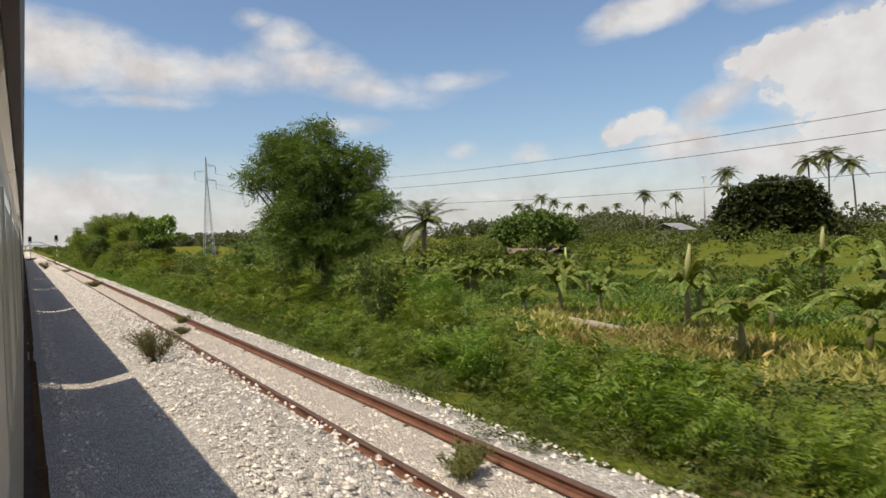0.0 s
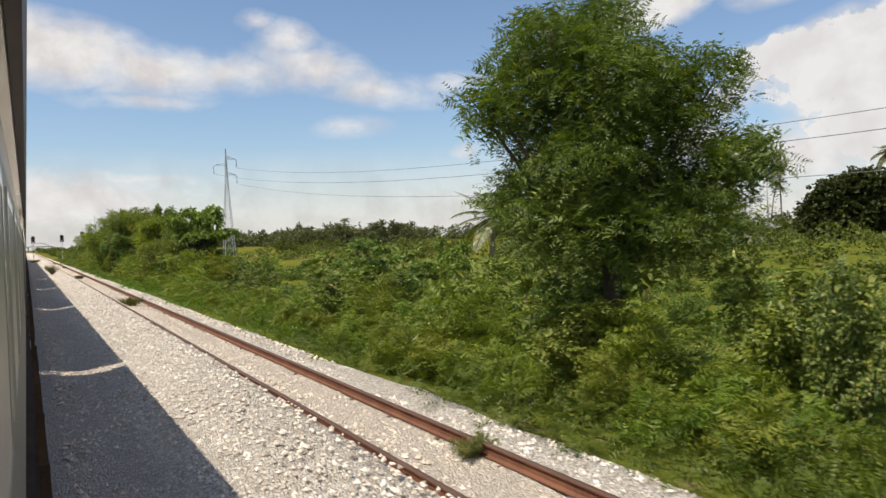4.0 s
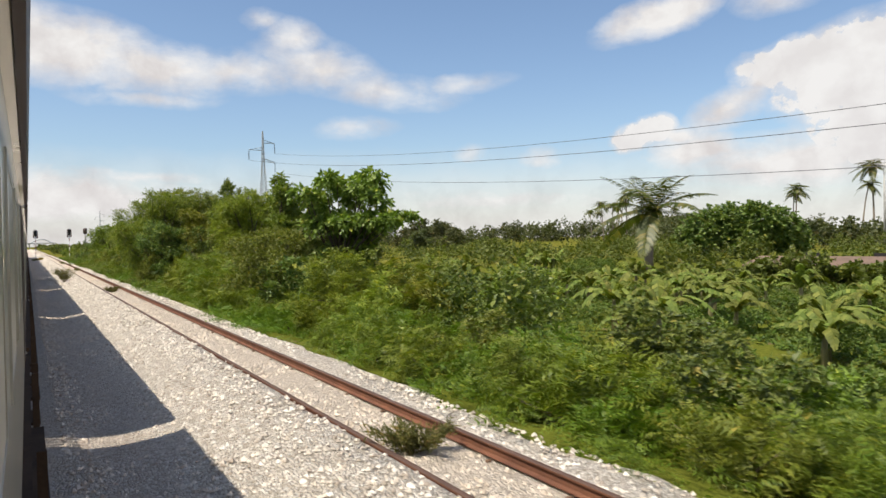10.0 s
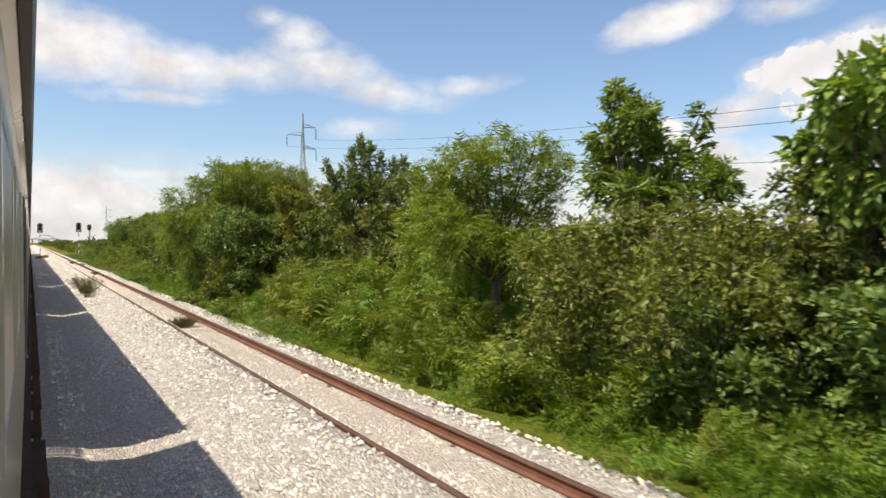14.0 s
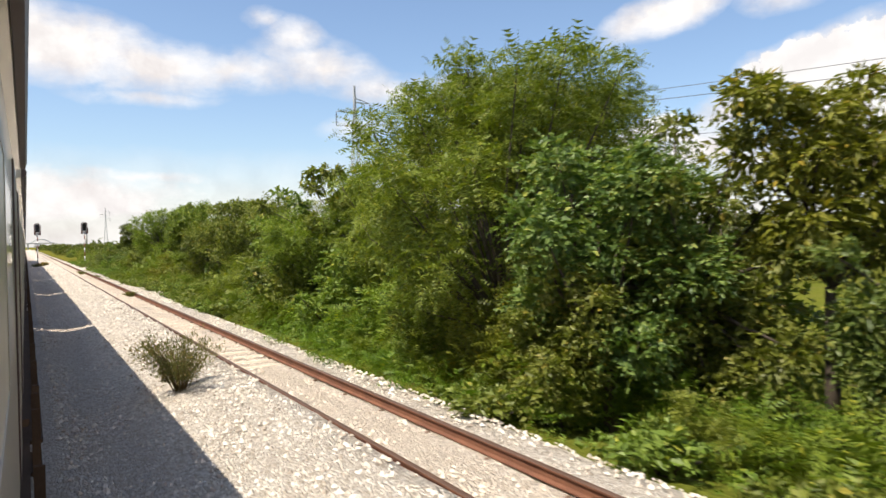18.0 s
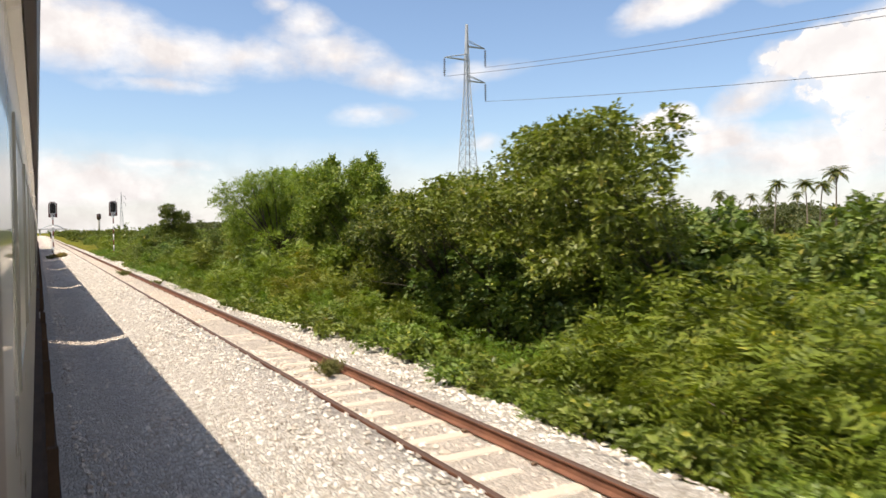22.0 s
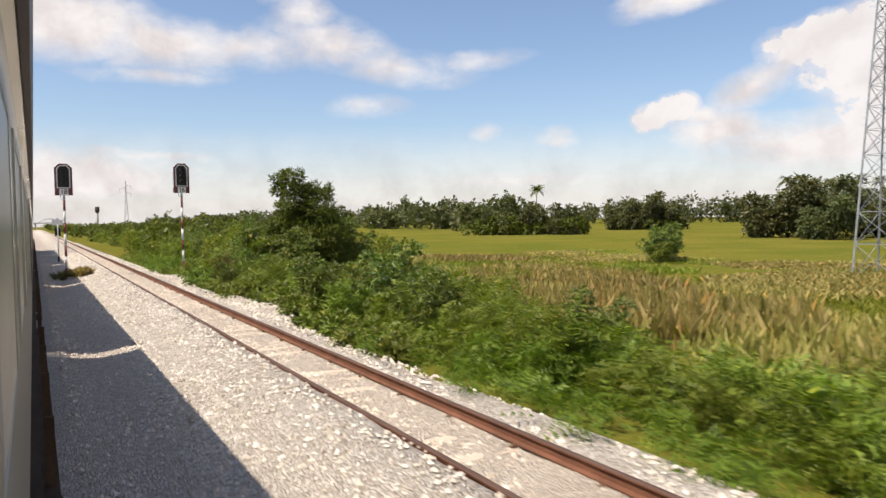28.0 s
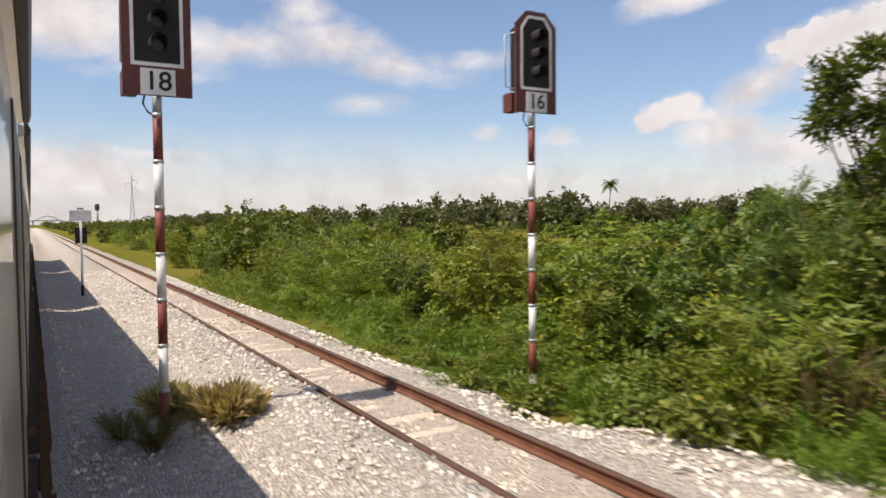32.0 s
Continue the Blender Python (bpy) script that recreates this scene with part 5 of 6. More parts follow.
# ---- sleepers ----
sl_b = Build().box(-0.9, 0.9, -0.1, 0.1, -0.36, -0.157, 0.02)
sl_me = sl_b.mesh("sleeper", M["sleeper"])
cl_me = Build().box(-0.03, 0.03, -0.025, 0.025, -0.15, -0.11, 0.012).mesh("rail_clip", M["clip"])
for i in range(290):
    y = 3.0 + 0.66 * i
    so = child("sleeper", sl_me, track, loc=(TRACK_X, y, PRNG.uniform(-0.012, 0.003) - (0.028 if y < 96 else -0.005 if y < 138 else 0.003)))
    if i % 2 == 0:
        for x in (RAIL_X[0] + 0.09, RAIL_X[1] - 0.09):
            child("rail_clip", cl_me, so, loc=(x - TRACK_X, 0, 0))

# ---- signals ----
def text_mesh(txt, size, mat):
    cu = bpy.data.curves.new("digit", 'FONT')
    cu.body, cu.size, cu.align_x, cu.align_y, cu.offset, cu.extrude = txt, size, 'CENTER', 'CENTER', 0.004, 0.002
    ob = bpy.data.objects.new("digit", cu)
    me = bpy.data.meshes.new_from_object(ob)
    bpy.data.objects.remove(ob)
    me.materials.append(mat)
    return me


def plate_outline(w, h, c):
    return [(-w / 2, 0), (w / 2, 0), (w / 2, h - c), (w / 2 - c, h), (-w / 2 + c, h), (-w / 2, h - c)]


def flat_plate(pts, y0, y1):
    b = Build()
    n = len(pts)
    b.add([(x, y0, z) for x, z in pts] + [(x, y1, z) for x, z in pts], [tuple(range(n)), tuple(range(n, 2 * n))[::-1]] + [((i + 1) % n, i, n + i, n + (i + 1) % n) for i in range(n)])
    return b


def frame_plate(pts, inner, y0, y1):
    b = Build()
    n = len(pts)
    vs = [(x, y0, z) for x, z in pts] + [(x, y0, z) for x, z in inner] + [(x, y1, z) for x, z in pts] + [(x, y1, z) for x, z in inner]
    fs = []
    for i in range(n):
        j = (i + 1) % n
        fs += [(i, j, n + j, n + i), (2 * n + j, 2 * n + i, 3 * n + i, 3 * n + j), (j, i, 2 * n + i, 2 * n + j), (n + i, n + j, 3 * n + j, 3 * n + i)]
    b.add(vs, fs)
    return b


def rail_signal(x, y, base, head, number, label):
    """A colour-light signal: banded post, backboard with a white border, number plate, lamp hoods."""
    root = empty("railway_signal", (x, y, 0))
    cuts = [base] + [head - 0.2 - 0.53 * k for k in range(12) if head - 0.2 - 0.53 * k > base + 0.1][::-1] + [head + 0.1]
    for a, b2 in zip(cuts[:-1], cuts[1:]):
        k = len(cuts) - 2 - cuts.index(a)
        mat = M["steel"] if k == 0 else (M["band_red"] if k % 2 == 1 else M["white"])
        child("post_band", Build().tube([(0, 0, a), (0, 0, b2)], 0.053, 14).mesh("post_band", mat, True), root, "maroon painted band" if k % 2 else "white painted band")
        if k:
            child("collar", Build().tube([(0, 0, b2 - 0.02), (0, 0, b2 + 0.02)], 0.06, 14).mesh("collar", M["steel"], True), root)
    child("footing", Build().box(-0.2, 0.2, -0.2, 0.2, base - 0.3, base + 0.06, 0.03).mesh("footing", M["concrete"]), root, "concrete footing")
    w, h = 0.74, 1.47
    bd = child("backboard", flat_plate([(px, pz + head) for px, pz in plate_outline(w, h, 0.2)], -0.12, -0.09).mesh("backboard", M["maroon"]), root, "maroon backboard with cut corners")
    inn = [(px * 0.76, head + 0.33 + pz) for px, pz in plate_outline(w, h - 0.4, 0.17)]
    inn2 = [(px * 0.66, head + 0.37 + pz) for px, pz in plate_outline(w, h - 0.48, 0.16)]
    child("border", frame_plate(inn, inn2, -0.128, -0.121).mesh("border", M["white"]), bd, "white painted border")
    child("lamp_panel", flat_plate(inn2, -0.125, -0.1205).mesh("lamp_panel", M["black"]), bd, "matt black lamp panel")
    child("housing", Build().box(-0.22, 0.22, -0.088, 0.22, head + 0.36, head + 1.3, 0.04).mesh("housing", M["black"]), root, "black lamp housing")
    for k in range(3):
        zc = head + 0.58 + 0.26 * k
        vs, n = [], 14
        for q in range(n):
            a = math.pi * (-0.15 + 1.3 * q / (n - 1))
            vs += [(0.1 * math.cos(a), -0.13, zc + 0.1 * math.sin(a)), (0.09 * math.cos(a), -0.3, zc + 0.09 * math.sin(a))]
        fs = [(2 * q, 2 * q + 1, 2 * q + 3, 2 * q + 2) for q in range(n - 1)]
        child("hood", mesh_of("hood", vs, fs, M["black"], True), bd)
        child("lens", Build().tube([(0, -0.126, zc), (0, -0.133, zc)], 0.08, 16).mesh("lens", M["lens"]), bd, "dark unlit lens")
    npl = child("number_plate", Build().box(-0.185, 0.185, -0.132, -0.1205, head + 0.01, head + 0.3).mesh("number_plate", M["white"]), bd, "white number plate")
    for k, figure in enumerate(number):
        child("digit", text_mesh(figure, 0.3, M["black"]), npl, "black numeral", m=pose(-0.07 + 0.145 * k, -0.135, head + 0.155, 90, 0, 0))
    child("grab_rail", Build().tube([(-0.22, 0.1, head + 0.36), (-0.35, 0.16, head + 0.4), (-0.35, 0.16, head + 1.16), (-0.22, 0.1, head + 1.2)], 0.014, 6).mesh("grab_rail", M["white"], True), root, "thin white grab rail")
    child("side_box", Build().box(-0.36, -0.2, 0.0, 0.22, head + 0.02, head + 0.3, 0.02).mesh("side_box", M["maroon"]), root)
    child("conduit", Build().tube([(-0.13, 0.0, head + 0.02), (-0.15, 0.0, head - 0.08), (-0.1, 0.0, head - 0.17), (-0.04, 0, head - 0.2)], 0.012, 6).mesh("conduit", M["black"], True), root)
    return tagged(root, label, "railway signal", group="signals beside the tracks")


rail_signal(1.29, 183.7, -0.25, 3.64, "18", "railway signal with maroon backboard on banded post between tracks")
rail_signal(6.48, 183.5, -0.5, 3.77, "16", "railway signal with maroon backboard on banded post among bushes")

post = empty("marker_post", (1.46, 201.8, 0))
child("post", Build().tube([(0, 0, -0.4), (0, 0, 2.68)], 0.045, 10).mesh("post", M["white"], True), post)
child("base_band", Build().tube([(0, 0, -0.39), (0, 0, 0.15)], 0.052, 10).mesh("base_band", M["black"], True), post, "black painted foot")
child("sign_plate", Build().box(-0.33, 0.33, -0.06, -0.045, 2.3, 2.66).mesh("sign_plate", M["white"]), post, "white rectangular sign plate")
for sx in (-0.11, 0.11):
    child("target", Build().box(sx - 0.07, sx + 0.07, -0.07, -0.03, 1.55, 2.1, 0.02).mesh("target", M["black"]), post, "black oblong target")
child("cap", Build().box(-0.1, 0.1, -0.03, 0.03, 2.68, 2.76, 0.01).mesh("cap", M["steel"]), post)
tagged(post, "white marker post with two black targets between tracks", "marker post")

# ---- pylons and wires ----
def pylon_parts():
    """A slim lattice mast: legs, braces, three arms with insulators."""
    H = 22.8
    def hw(z):
        return 1.15 - (1.15 - 0.22) * min(1, z / 17.0) - (0.16 * max(0, z - 17) / 5.8)
    legs, braces = [], Build()
    for sx, sy in ((1, 1), (1, -1), (-1, -1), (-1, 1)):
        legs.append(Build().tube([(sx * hw(0), sy * hw(0), 0), (sx * hw(17), sy * hw(17), 17), (sx * 0.06, sy * 0.06, H)], 0.055, 4).mesh("leg", M["steel"]))
    zs = [0]
    while zs[-1] < H - 0.8:
        zs.append(zs[-1] + max(0.7, hw(zs[-1]) * 1.5))
    for a, b in zip(zs[:-1], zs[1:]):
        p, q = hw(a), hw(b)
        for c0, c1 in (((1, 1), (1, -1)), ((1, -1), (-1, -1)), ((-1, -1), (-1, 1)), ((-1, 1), (1, 1))):
            braces.tube([(c0[0] * p, c0[1] * p, a), (c1[0] * q, c1[1] * q, b)], 0.02, 3, False)
            braces.tube([(c1[0] * p, c1[1] * p, a), (c0[0] * q, c0[1] * q, b)], 0.02, 3, False)
            braces.tube([(c0[0] * q, c0[1] * q, b), (c1[0] * q, c1[1] * q, b)], 0.018, 3, False)
    arms = []
    for s, z, l in ((1, 20.7, 2.1), (-1, 19.4, 2.5), (1, 17.4, 2.1)):
        b = Build()
        for sy in (-0.2, 0.2):
            b.tube([(0, sy, z), (s * l, 0, z)], 0.045, 4)
            b.tube([(0, sy, z + 0.55), (s * l, 0, z)], 0.035, 4)
        ins = Build()
        for k in range(8):
            ins.tube([(s * l, 0, z - 0.2 - 0.2 * k), (s * l, 0, z - 0.27 - 0.2 * k)], 0.11, 8)
        ins.tube([(s * l, 0, z), (s * l, 0, z - 1.8)], 0.02, 4)
        arms.append((b.mesh("arm", M["steel"]), ins.mesh("insulator", M["wire"])))
    return legs, braces.mesh("lattice", M["steel"]), arms


LEGS, LATTICE, ARMS = pylon_parts()
PYL = [(36.2, -122.0), (36.2, 165.3), (36.2, 490.0)]
for x, y in PYL:
    root = tagged(empty("pylon", (x, y, -1.0)), "slim grey steel lattice pylon with three arms", "pylon", group="pylons of the power line")
    for me in LEGS:
        child("leg", me, root)
    child("lattice", LATTICE, root)
    for a, ins in ARMS:
        am = child("arm", a, root)
        child("insulator", ins, am, "dark hanging insulator string")
line = empty("power_line")
for (xa, ya), (xb, yb) in zip(PYL[:1], PYL[1:2]):
    for dx, z, low in ((2.1, 17.9, 8.0), (-2.5, 16.6, 6.4), (2.1, 14.6, 4.8)):
        pts = []
        for k in range(41):
            u = k / 40
            pts.append((xa + dx, ya + (yb - ya) * u, z - (z - low) * 4 * u * (1 - u)))
        child("wire", Build().tube(pts, 0.02, 5).mesh("wire", M["wire"], True), line)
tagged(line, "thin dark power wires sagging between the pylons", "power line")

# ---- coconut palms, bananas ----
def frond_mesh(b, base, direction, length, droop, rng, width=0.28, n=11, gap=0.3, hang=0.55):
    """A palm frond: a drooping rib with leaflets hanging on both sides."""
    d = Vector(direction).normalized()
    side = d.cross(Vector((0, 0, 1))).normalized()
    prev = Vector(base)
    for k in range(n):
        u = (k + 1) / n
        p = Vector(base) + d * (length * u) + Vector((0, 0, -droop * length * u * u))
        w = length * width * math.sin(math.pi * min(0.97, 0.12 + 0.85 * u)) ** 0.7
        for s in (1, -1):
            tip = p + side * (s * w) + Vector((0, 0, -hang * w * rng.uniform(0.7, 1.3))) + d * (0.45 * w)
            a = prev.lerp(p, gap)
            b.add([a, a + side * (s * w * 0.5) + Vector((0, 0, -0.1 * w)) + d * (0.1 * w), tip, p], [(0, 1, 2, 3)])
        prev = p


def palm(name, kind, H, lean, n, length, seed, label, trunk_r=0.16, droop=0.5):
    rng = random.Random(seed)
    root = empty(name)
    top = (lean[0], lean[1], H)
    child("trunk", Build().tube([(0, 0, -0.3), (lean[0] * 0.15, lean[1] * 0.15, H * 0.35), (lean[0] * 0.5, lean[1] * 0.5, H * 0.7), top], [trunk_r * 1.4, trunk_r, trunk_r * 0.85, trunk_r * 0.75], 8).mesh("trunk", M["palm_bark"], True), root)
    for i in range(n):
        b = Build()
        a = 2 * math.pi * i * 0.382 + rng.uniform(-0.2, 0.2)
        up = (1.15 if H > 5 else 2.0) - (1.75 if H > 5 else 2.3) * i / n
        frond_mesh(b, top, (math.cos(a), math.sin(a), up), length * rng.uniform(0.85, 1.1), droop * rng.uniform(0.7, 1.2), rng, width=0.24 if H > 5 else 0.15, n=14 if H > 5 else 30, gap=0.4)
        child("frond", b.mesh("frond", M["palm"]), root)
    PROTO[kind] = root
    return tagged(root, label, "palm tree", group="coconut palms")


palm("coconut_palm", "palm_tall", 13.0, (0.5, 0.3), 18, 3.2, 3, "tall coconut palm with a slender bare trunk")
palm("coconut_palm", "palm_lean", 12.0, (1.9, -0.8), 16, 3.0, 4, "tall leaning coconut palm with a ragged crown")
palm("coconut_palm", "palm_short", 3.2, (0.2, 0.1), 19, 3.7, 5, "short coconut palm with a full dense crown", 0.2, 0.45)


def blade(b, base, direction, length, droop, rng, half):
    """A broad leaf folded along its midrib, torn into strips that hang a little apart."""
    d = Vector(direction).normalized()
    side = d.cross(Vector((0, 0, 1))).normalized()
    n = 12
    rib = [Vector(base) + d * (length * k / n) + Vector((0, 0, -droop * length * (k / n) ** 2)) for k in range(n + 1)]
    for s in (1, -1):
        sag = 0.25
        for k in range(1, n):
            u0, u1 = k / n, (k + 1) / n
            w0, w1 = (half * math.sin(math.pi * min(0.98, 0.1 + 0.88 * u)) ** 0.6 for u in (u0, u1))
            if rng.random() < 0.45:
                sag = rng.uniform(0.1, 1.0)
            gap = 0.0 if rng.random() < 0.5 else rng.uniform(0.02, 0.07)
            lean = d * (0.12 * w0)
            b.add([rib[k], rib[k] + side * (s * w0) + Vector((0, 0, -sag * w0)) + lean, rib[k + 1] + side * (s * w1) + Vector((0, 0, -sag * w1)) + lean - d * gap, rib[k + 1]], [(0, 1, 2, 3)])


def banana(kind, H, n, seed):
    """A banana plant: a soft stem and long arching torn leaves."""
    rng = random.Random(seed)
    root = empty("banana_plant")
    child("stem", Build().tube([(0, 0, -0.2), (0.03, 0, H * 0.5), (0, 0.02, H)], [0.13, 0.1, 0.06], 8).mesh("stem", M["banana_stem"], True), root)
    for i in range(n):
        b = Build()
        a = 2 * math.pi * i * 0.382 + rng.uniform(-0.3, 0.3)
        d = Vector((math.cos(a), math.sin(a), rng.uniform(0.9, 3.2)))
        base = Vector((0, 0, H * rng.uniform(0.75, 0.98)))
        L, dr = rng.uniform(2.1, 3.1), rng.uniform(0.5, 0.85)
        blade(b, base, d, L, dr, rng, rng.uniform(0.13, 0.2))
        b.tube([base + d.normalized() * (L * u) + Vector((0, 0, -dr * L * u * u)) for u in (0, 0.25, 0.5, 0.75, 1.0)], 0.016, 4)
        child("leaf", b.mesh("leaf", M["banana"]), root)
    if kind == "banana_c":
        nl = Build()
        nl.tube([(0, 0, H * 0.9), (0.05, 0.03, H + 0.6), (0.1, 0.06, H + 1.15)], [0.03, 0.1, 0.04], 7)
        child("new_leaf", nl.mesh("new_leaf", M["young_banana"], True), root, "pale rolled young leaf")
    PROTO[kind] = root
    return tagged(root, "banana plant with long arching torn green leaves", "banana plant", group="banana plants of the plot")


banana("banana_a", 1.3, 13, 1)
banana("banana_b", 1.0, 12, 2)
banana("banana_c", 1.6, 11, 3)


def put(kind, x, y, s=1.0, rz=None, z=None, sz=None):
    """Stand a prepared thing at x, y on the ground."""
    p = PROTO[kind]
    m = pose(x, y, ground_z(x, y) if z is None else z, 0, 0, PRNG.uniform(0, 360) if rz is None else rz)
    if kind not in USED:
        USED.add(kind)
        p.matrix_basis = m
        ob = p
    else:
        ob = copy_thing(p, m)
    ob.scale = (s, s, s if sz is None else sz)
    return ob


for k, x, y, s in (("banana_a", 26.0, 31.1, 1.45), ("banana_c", 26.2, 22.4, 1.5), ("banana_b", 23.2, 17.3, 1.45), ("banana_a", 27.4, 29.4, 1.1), ("banana_b", 24.6, 32.6, 1.1), ("banana_a", 29.5, 20.4, 1.3), ("banana_a", 27.6, 15.0, 1.4), ("banana_b", 24.0, 12.0, 1.3), ("banana_b", 31.0, 11.0, 1.5), ("banana_a", 32.0, 26.5, 1.2), ("banana_b", 34.0, 17.5, 1.3), ("banana_c", 40.0, 47.0, 1.3), ("banana_a", 37.0, 41.0, 1.2), ("banana_b", 42.0, 44.0, 1.1), ("banana_c", 46.0, 28.0, 1.7), ("banana_a", 48.0, 25.0, 1.6), ("banana_b", 44.0, 21.0, 1.6)):
    put(k, x, y, s)
for i in range(46):
    put(PRNG.choice(["banana_a", "banana_b"]), PRNG.uniform(22, 40), PRNG.uniform(48, 94), PRNG.uniform(1.0, 1.35))
put("palm_short", 48.6, 87.6, 1.85, z=-1.7, sz=1.9)
shaped_tree("tree", 78, 100, -31, [(-5, 3.5, 2.4, 2.4), (-2, 4.8, 2.6, 2), (1.5, 5.2, 2.8, 1.9), (5, 4, 2.5, 2.3), (0, 3, 3.2, 2.5), (-6.5, 2, 1.8, 1.8), (6.8, 2.4, 1.8, 2)], WIDE, 0.36, "darkleaf", 655, "dense dark green clump of garden trees", dens=26, trunk=0.2, reach=1.6)
for x, y, z, k in ((149, 88.6, 20.6, "palm_tall"), (147, 91.5, 21.0, "palm_lean"), (152, 84.5, 19.5, "palm_lean"), (184, 140.5, 22.5, "palm_tall"), (181, 142.0, 18.5, "palm_lean"), (165, 207, 18.2, "palm_tall"), (160, 208, 15.5, "palm_lean"), (157, 209, 14.8, "palm_tall"),
                   (140, 133, 14.0, "palm_tall"), (192, 167.6, 17.5, "palm_lean"), (265, 297, 19.0, "palm_tall"), (225, 281, 17.0, "palm_lean"), (222, 286, 16.0, "palm_tall"), (210, 255, 19.0, "palm_tall"), (280, 318, 21.0, "palm_lean"), (318, 338, 21.0, "palm_lean"), (300, 350, 23.0, "palm_tall"), (335, 300, 22.0, "palm_lean"), (305, 310, 20.0, "palm_tall"), (118, 300, 13.0, "palm_tall")):
    put(k, x, y, (z + 1) / 15.0 * 0.95, sz=(z + 1) / 15.5)

# ---- far trees ----
plant("tree", "far_round", 4200, 4.6, 4.6, 7.4, 0.6, 1.4, 2.4, BROAD, 0.55, "far", 61, 16, 0, trunk=0.2, label="broad round-crowned tree far across the fields", category="tree", rough=0.25)
shaped_tree("tree", 121.5, 83.4, -31, [(-8, 4.6, 3, 3.4), (-5, 7.8, 3.4, 2.8), (0, 9.4, 4, 2.6), (5, 8.8, 3.8, 2.7), (8.5, 5.8, 3, 3.4), (0, 5.5, 5, 3.5), (-4, 4.4, 4, 3.5), (4.5, 4.4, 4.5, 3.5), (-2, 8.4, 3.5, 2.7), (9.5, 3.2, 2, 2.5), (-9, 2.8, 2, 2.4)],
            WIDE, 0.5, "mango", 640, "large dark dome-shaped mango tree", dens=16, trunk=0.4, reach=1.6)
for fx, fy, fs in ((88.3, 206, 1.15), (93, 199, 1.1), (84, 197, 0.75), (90, 192, 0.7), (97, 208, 1.0), (81.5, 267, 0.75), (85, 261, 0.9), (88.5, 255, 0.85), (90.5, 251.5, 0.55), (132.5, 281, 1.1), (134.5, 275, 1.3), (136.5, 269.5, 0.8)):
    put("far_round", fx, fy, fs)


def woods(name, items, seed, mat, tmpl, label, per=190):
    """Many far trees or bushes joined in one: x, y, half width, height, leaf size."""
    rng = np.random.default_rng(seed)
    V, F, k = [], [], 0
    for x, y, r, h, sz in items:
        gz = ground_z(x, y)
        cl = [(x + a * r, y + b * r, gz + c * h, r * q, r * q, h * q * 0.75) for a, b, c, q in zip(rng.normal(0, 0.38, 6), rng.normal(0, 0.38, 6), rng.uniform(0.3, 0.78, 6), rng.uniform(0.35, 0.62, 6))]
        v, f = leaf_cloud(cl, per, tmpl, sz, int(rng.integers(1, 9999)), floor=gz + 0.05, core=0.12, spray=6, reach=1.9, droop=0.15)
        V.append(v)
        F.append(f + k)
        k += len(v)
    return tagged(new(name, mesh_of(name, np.concatenate(V), np.concatenate(F), M[mat])), label, "trees", kind="stuff")


IT = []
LINE = [(150, -70), (150, 60), (156, 150), (270, 290), (330, 330), (300, 480), (240, 700)]
for i in range(300):
    u = i / 300 * (len(LINE) - 1)
    a, b = LINE[int(u)], LINE[int(u) + 1]
    g = 1.0 + 0.8 * min(1.0, max(0.0, (u - 2) / 1.5))
    w = u - int(u)
    IT.append((a[0] + (b[0] - a[0]) * w + PRNG.uniform(-14, 14), a[1] + (b[1] - a[1]) * w + PRNG.uniform(-5, 5), PRNG.uniform(2.8, 5.0) * g, PRNG.uniform(3.8, 6.8) * (g + 0.25 * min(1, max(0, u - 2))), 0.55 * g))
for i in range(120):
    u = i / 119
    IT.append((122 + 70 * u + PRNG.uniform(-16, 16), 318 + 1250 * u ** 1.6, PRNG.uniform(4, 6.5) * (1 + u), PRNG.uniform(5.5, 10.5) * (1 + 0.5 * u), 0.95 * (1 + u)))
woods("far_woods", IT, 91, "far", WIDE, "belt of mixed trees far across the fields", 440)
IT = []
for i in range(120):
    y = 215 + 800 * (i / 119) ** 1.5
    IT.append((10 + PRNG.random() * (26 + 0.12 * (y - 200)), y, PRNG.uniform(1.4, 2.6) * (1 + (y - 215) / 600), PRNG.uniform(2.2, 3.6) * (1 + (y - 215) / 1500), 0.35 * (1 + (y - 215) / 500)))
for i in range(250):
    IT.append((PRNG.uniform(40, 138), PRNG.uniform(-40, 175), PRNG.uniform(1.6, 4.0), PRNG.uniform(1.3, 3.4), 0.27))
for i in range(26):
    IT.append((80 + 0.45 * i + PRNG.uniform(-1.5, 1.5), 268 - 0.7 * i + PRNG.uniform(-2, 2), PRNG.uniform(1.4, 2.6), PRNG.uniform(1.8, 3.6), 0.45))
    IT.append((131 + 0.28 * i + PRNG.uniform(-2, 2), 284 - 0.62 * i + PRNG.uniform(-2, 2), PRNG.uniform(1.4, 2.6), PRNG.uniform(1.6, 3.4), 0.45))
for i in range(9):
    IT.append((53.2 + 0.5 * math.sin(i * 2.1), 66.5 + 1.6 * i, 1.5, 2.1 + 0.5 * math.sin(i * 1.3), 0.34))
woods("far_scrub", IT, 92, "plot", WIDE, "green scrub scattered over the far fields", 440)
IT = [(PRNG.uniform(12, 46), PRNG.uniform(-8, 96), PRNG.uniform(0.9, 1.9), PRNG.uniform(0.7, 1.6), 0.14) for i in range(130)]
IT = [q for q in IT if not (17 < q[0] < 33 and 6 < q[1] < 38)]
woods("plot_scrub", IT, 93, "plot", BROAD, "weedy shrubs overgrowing the garden plots", 1200)

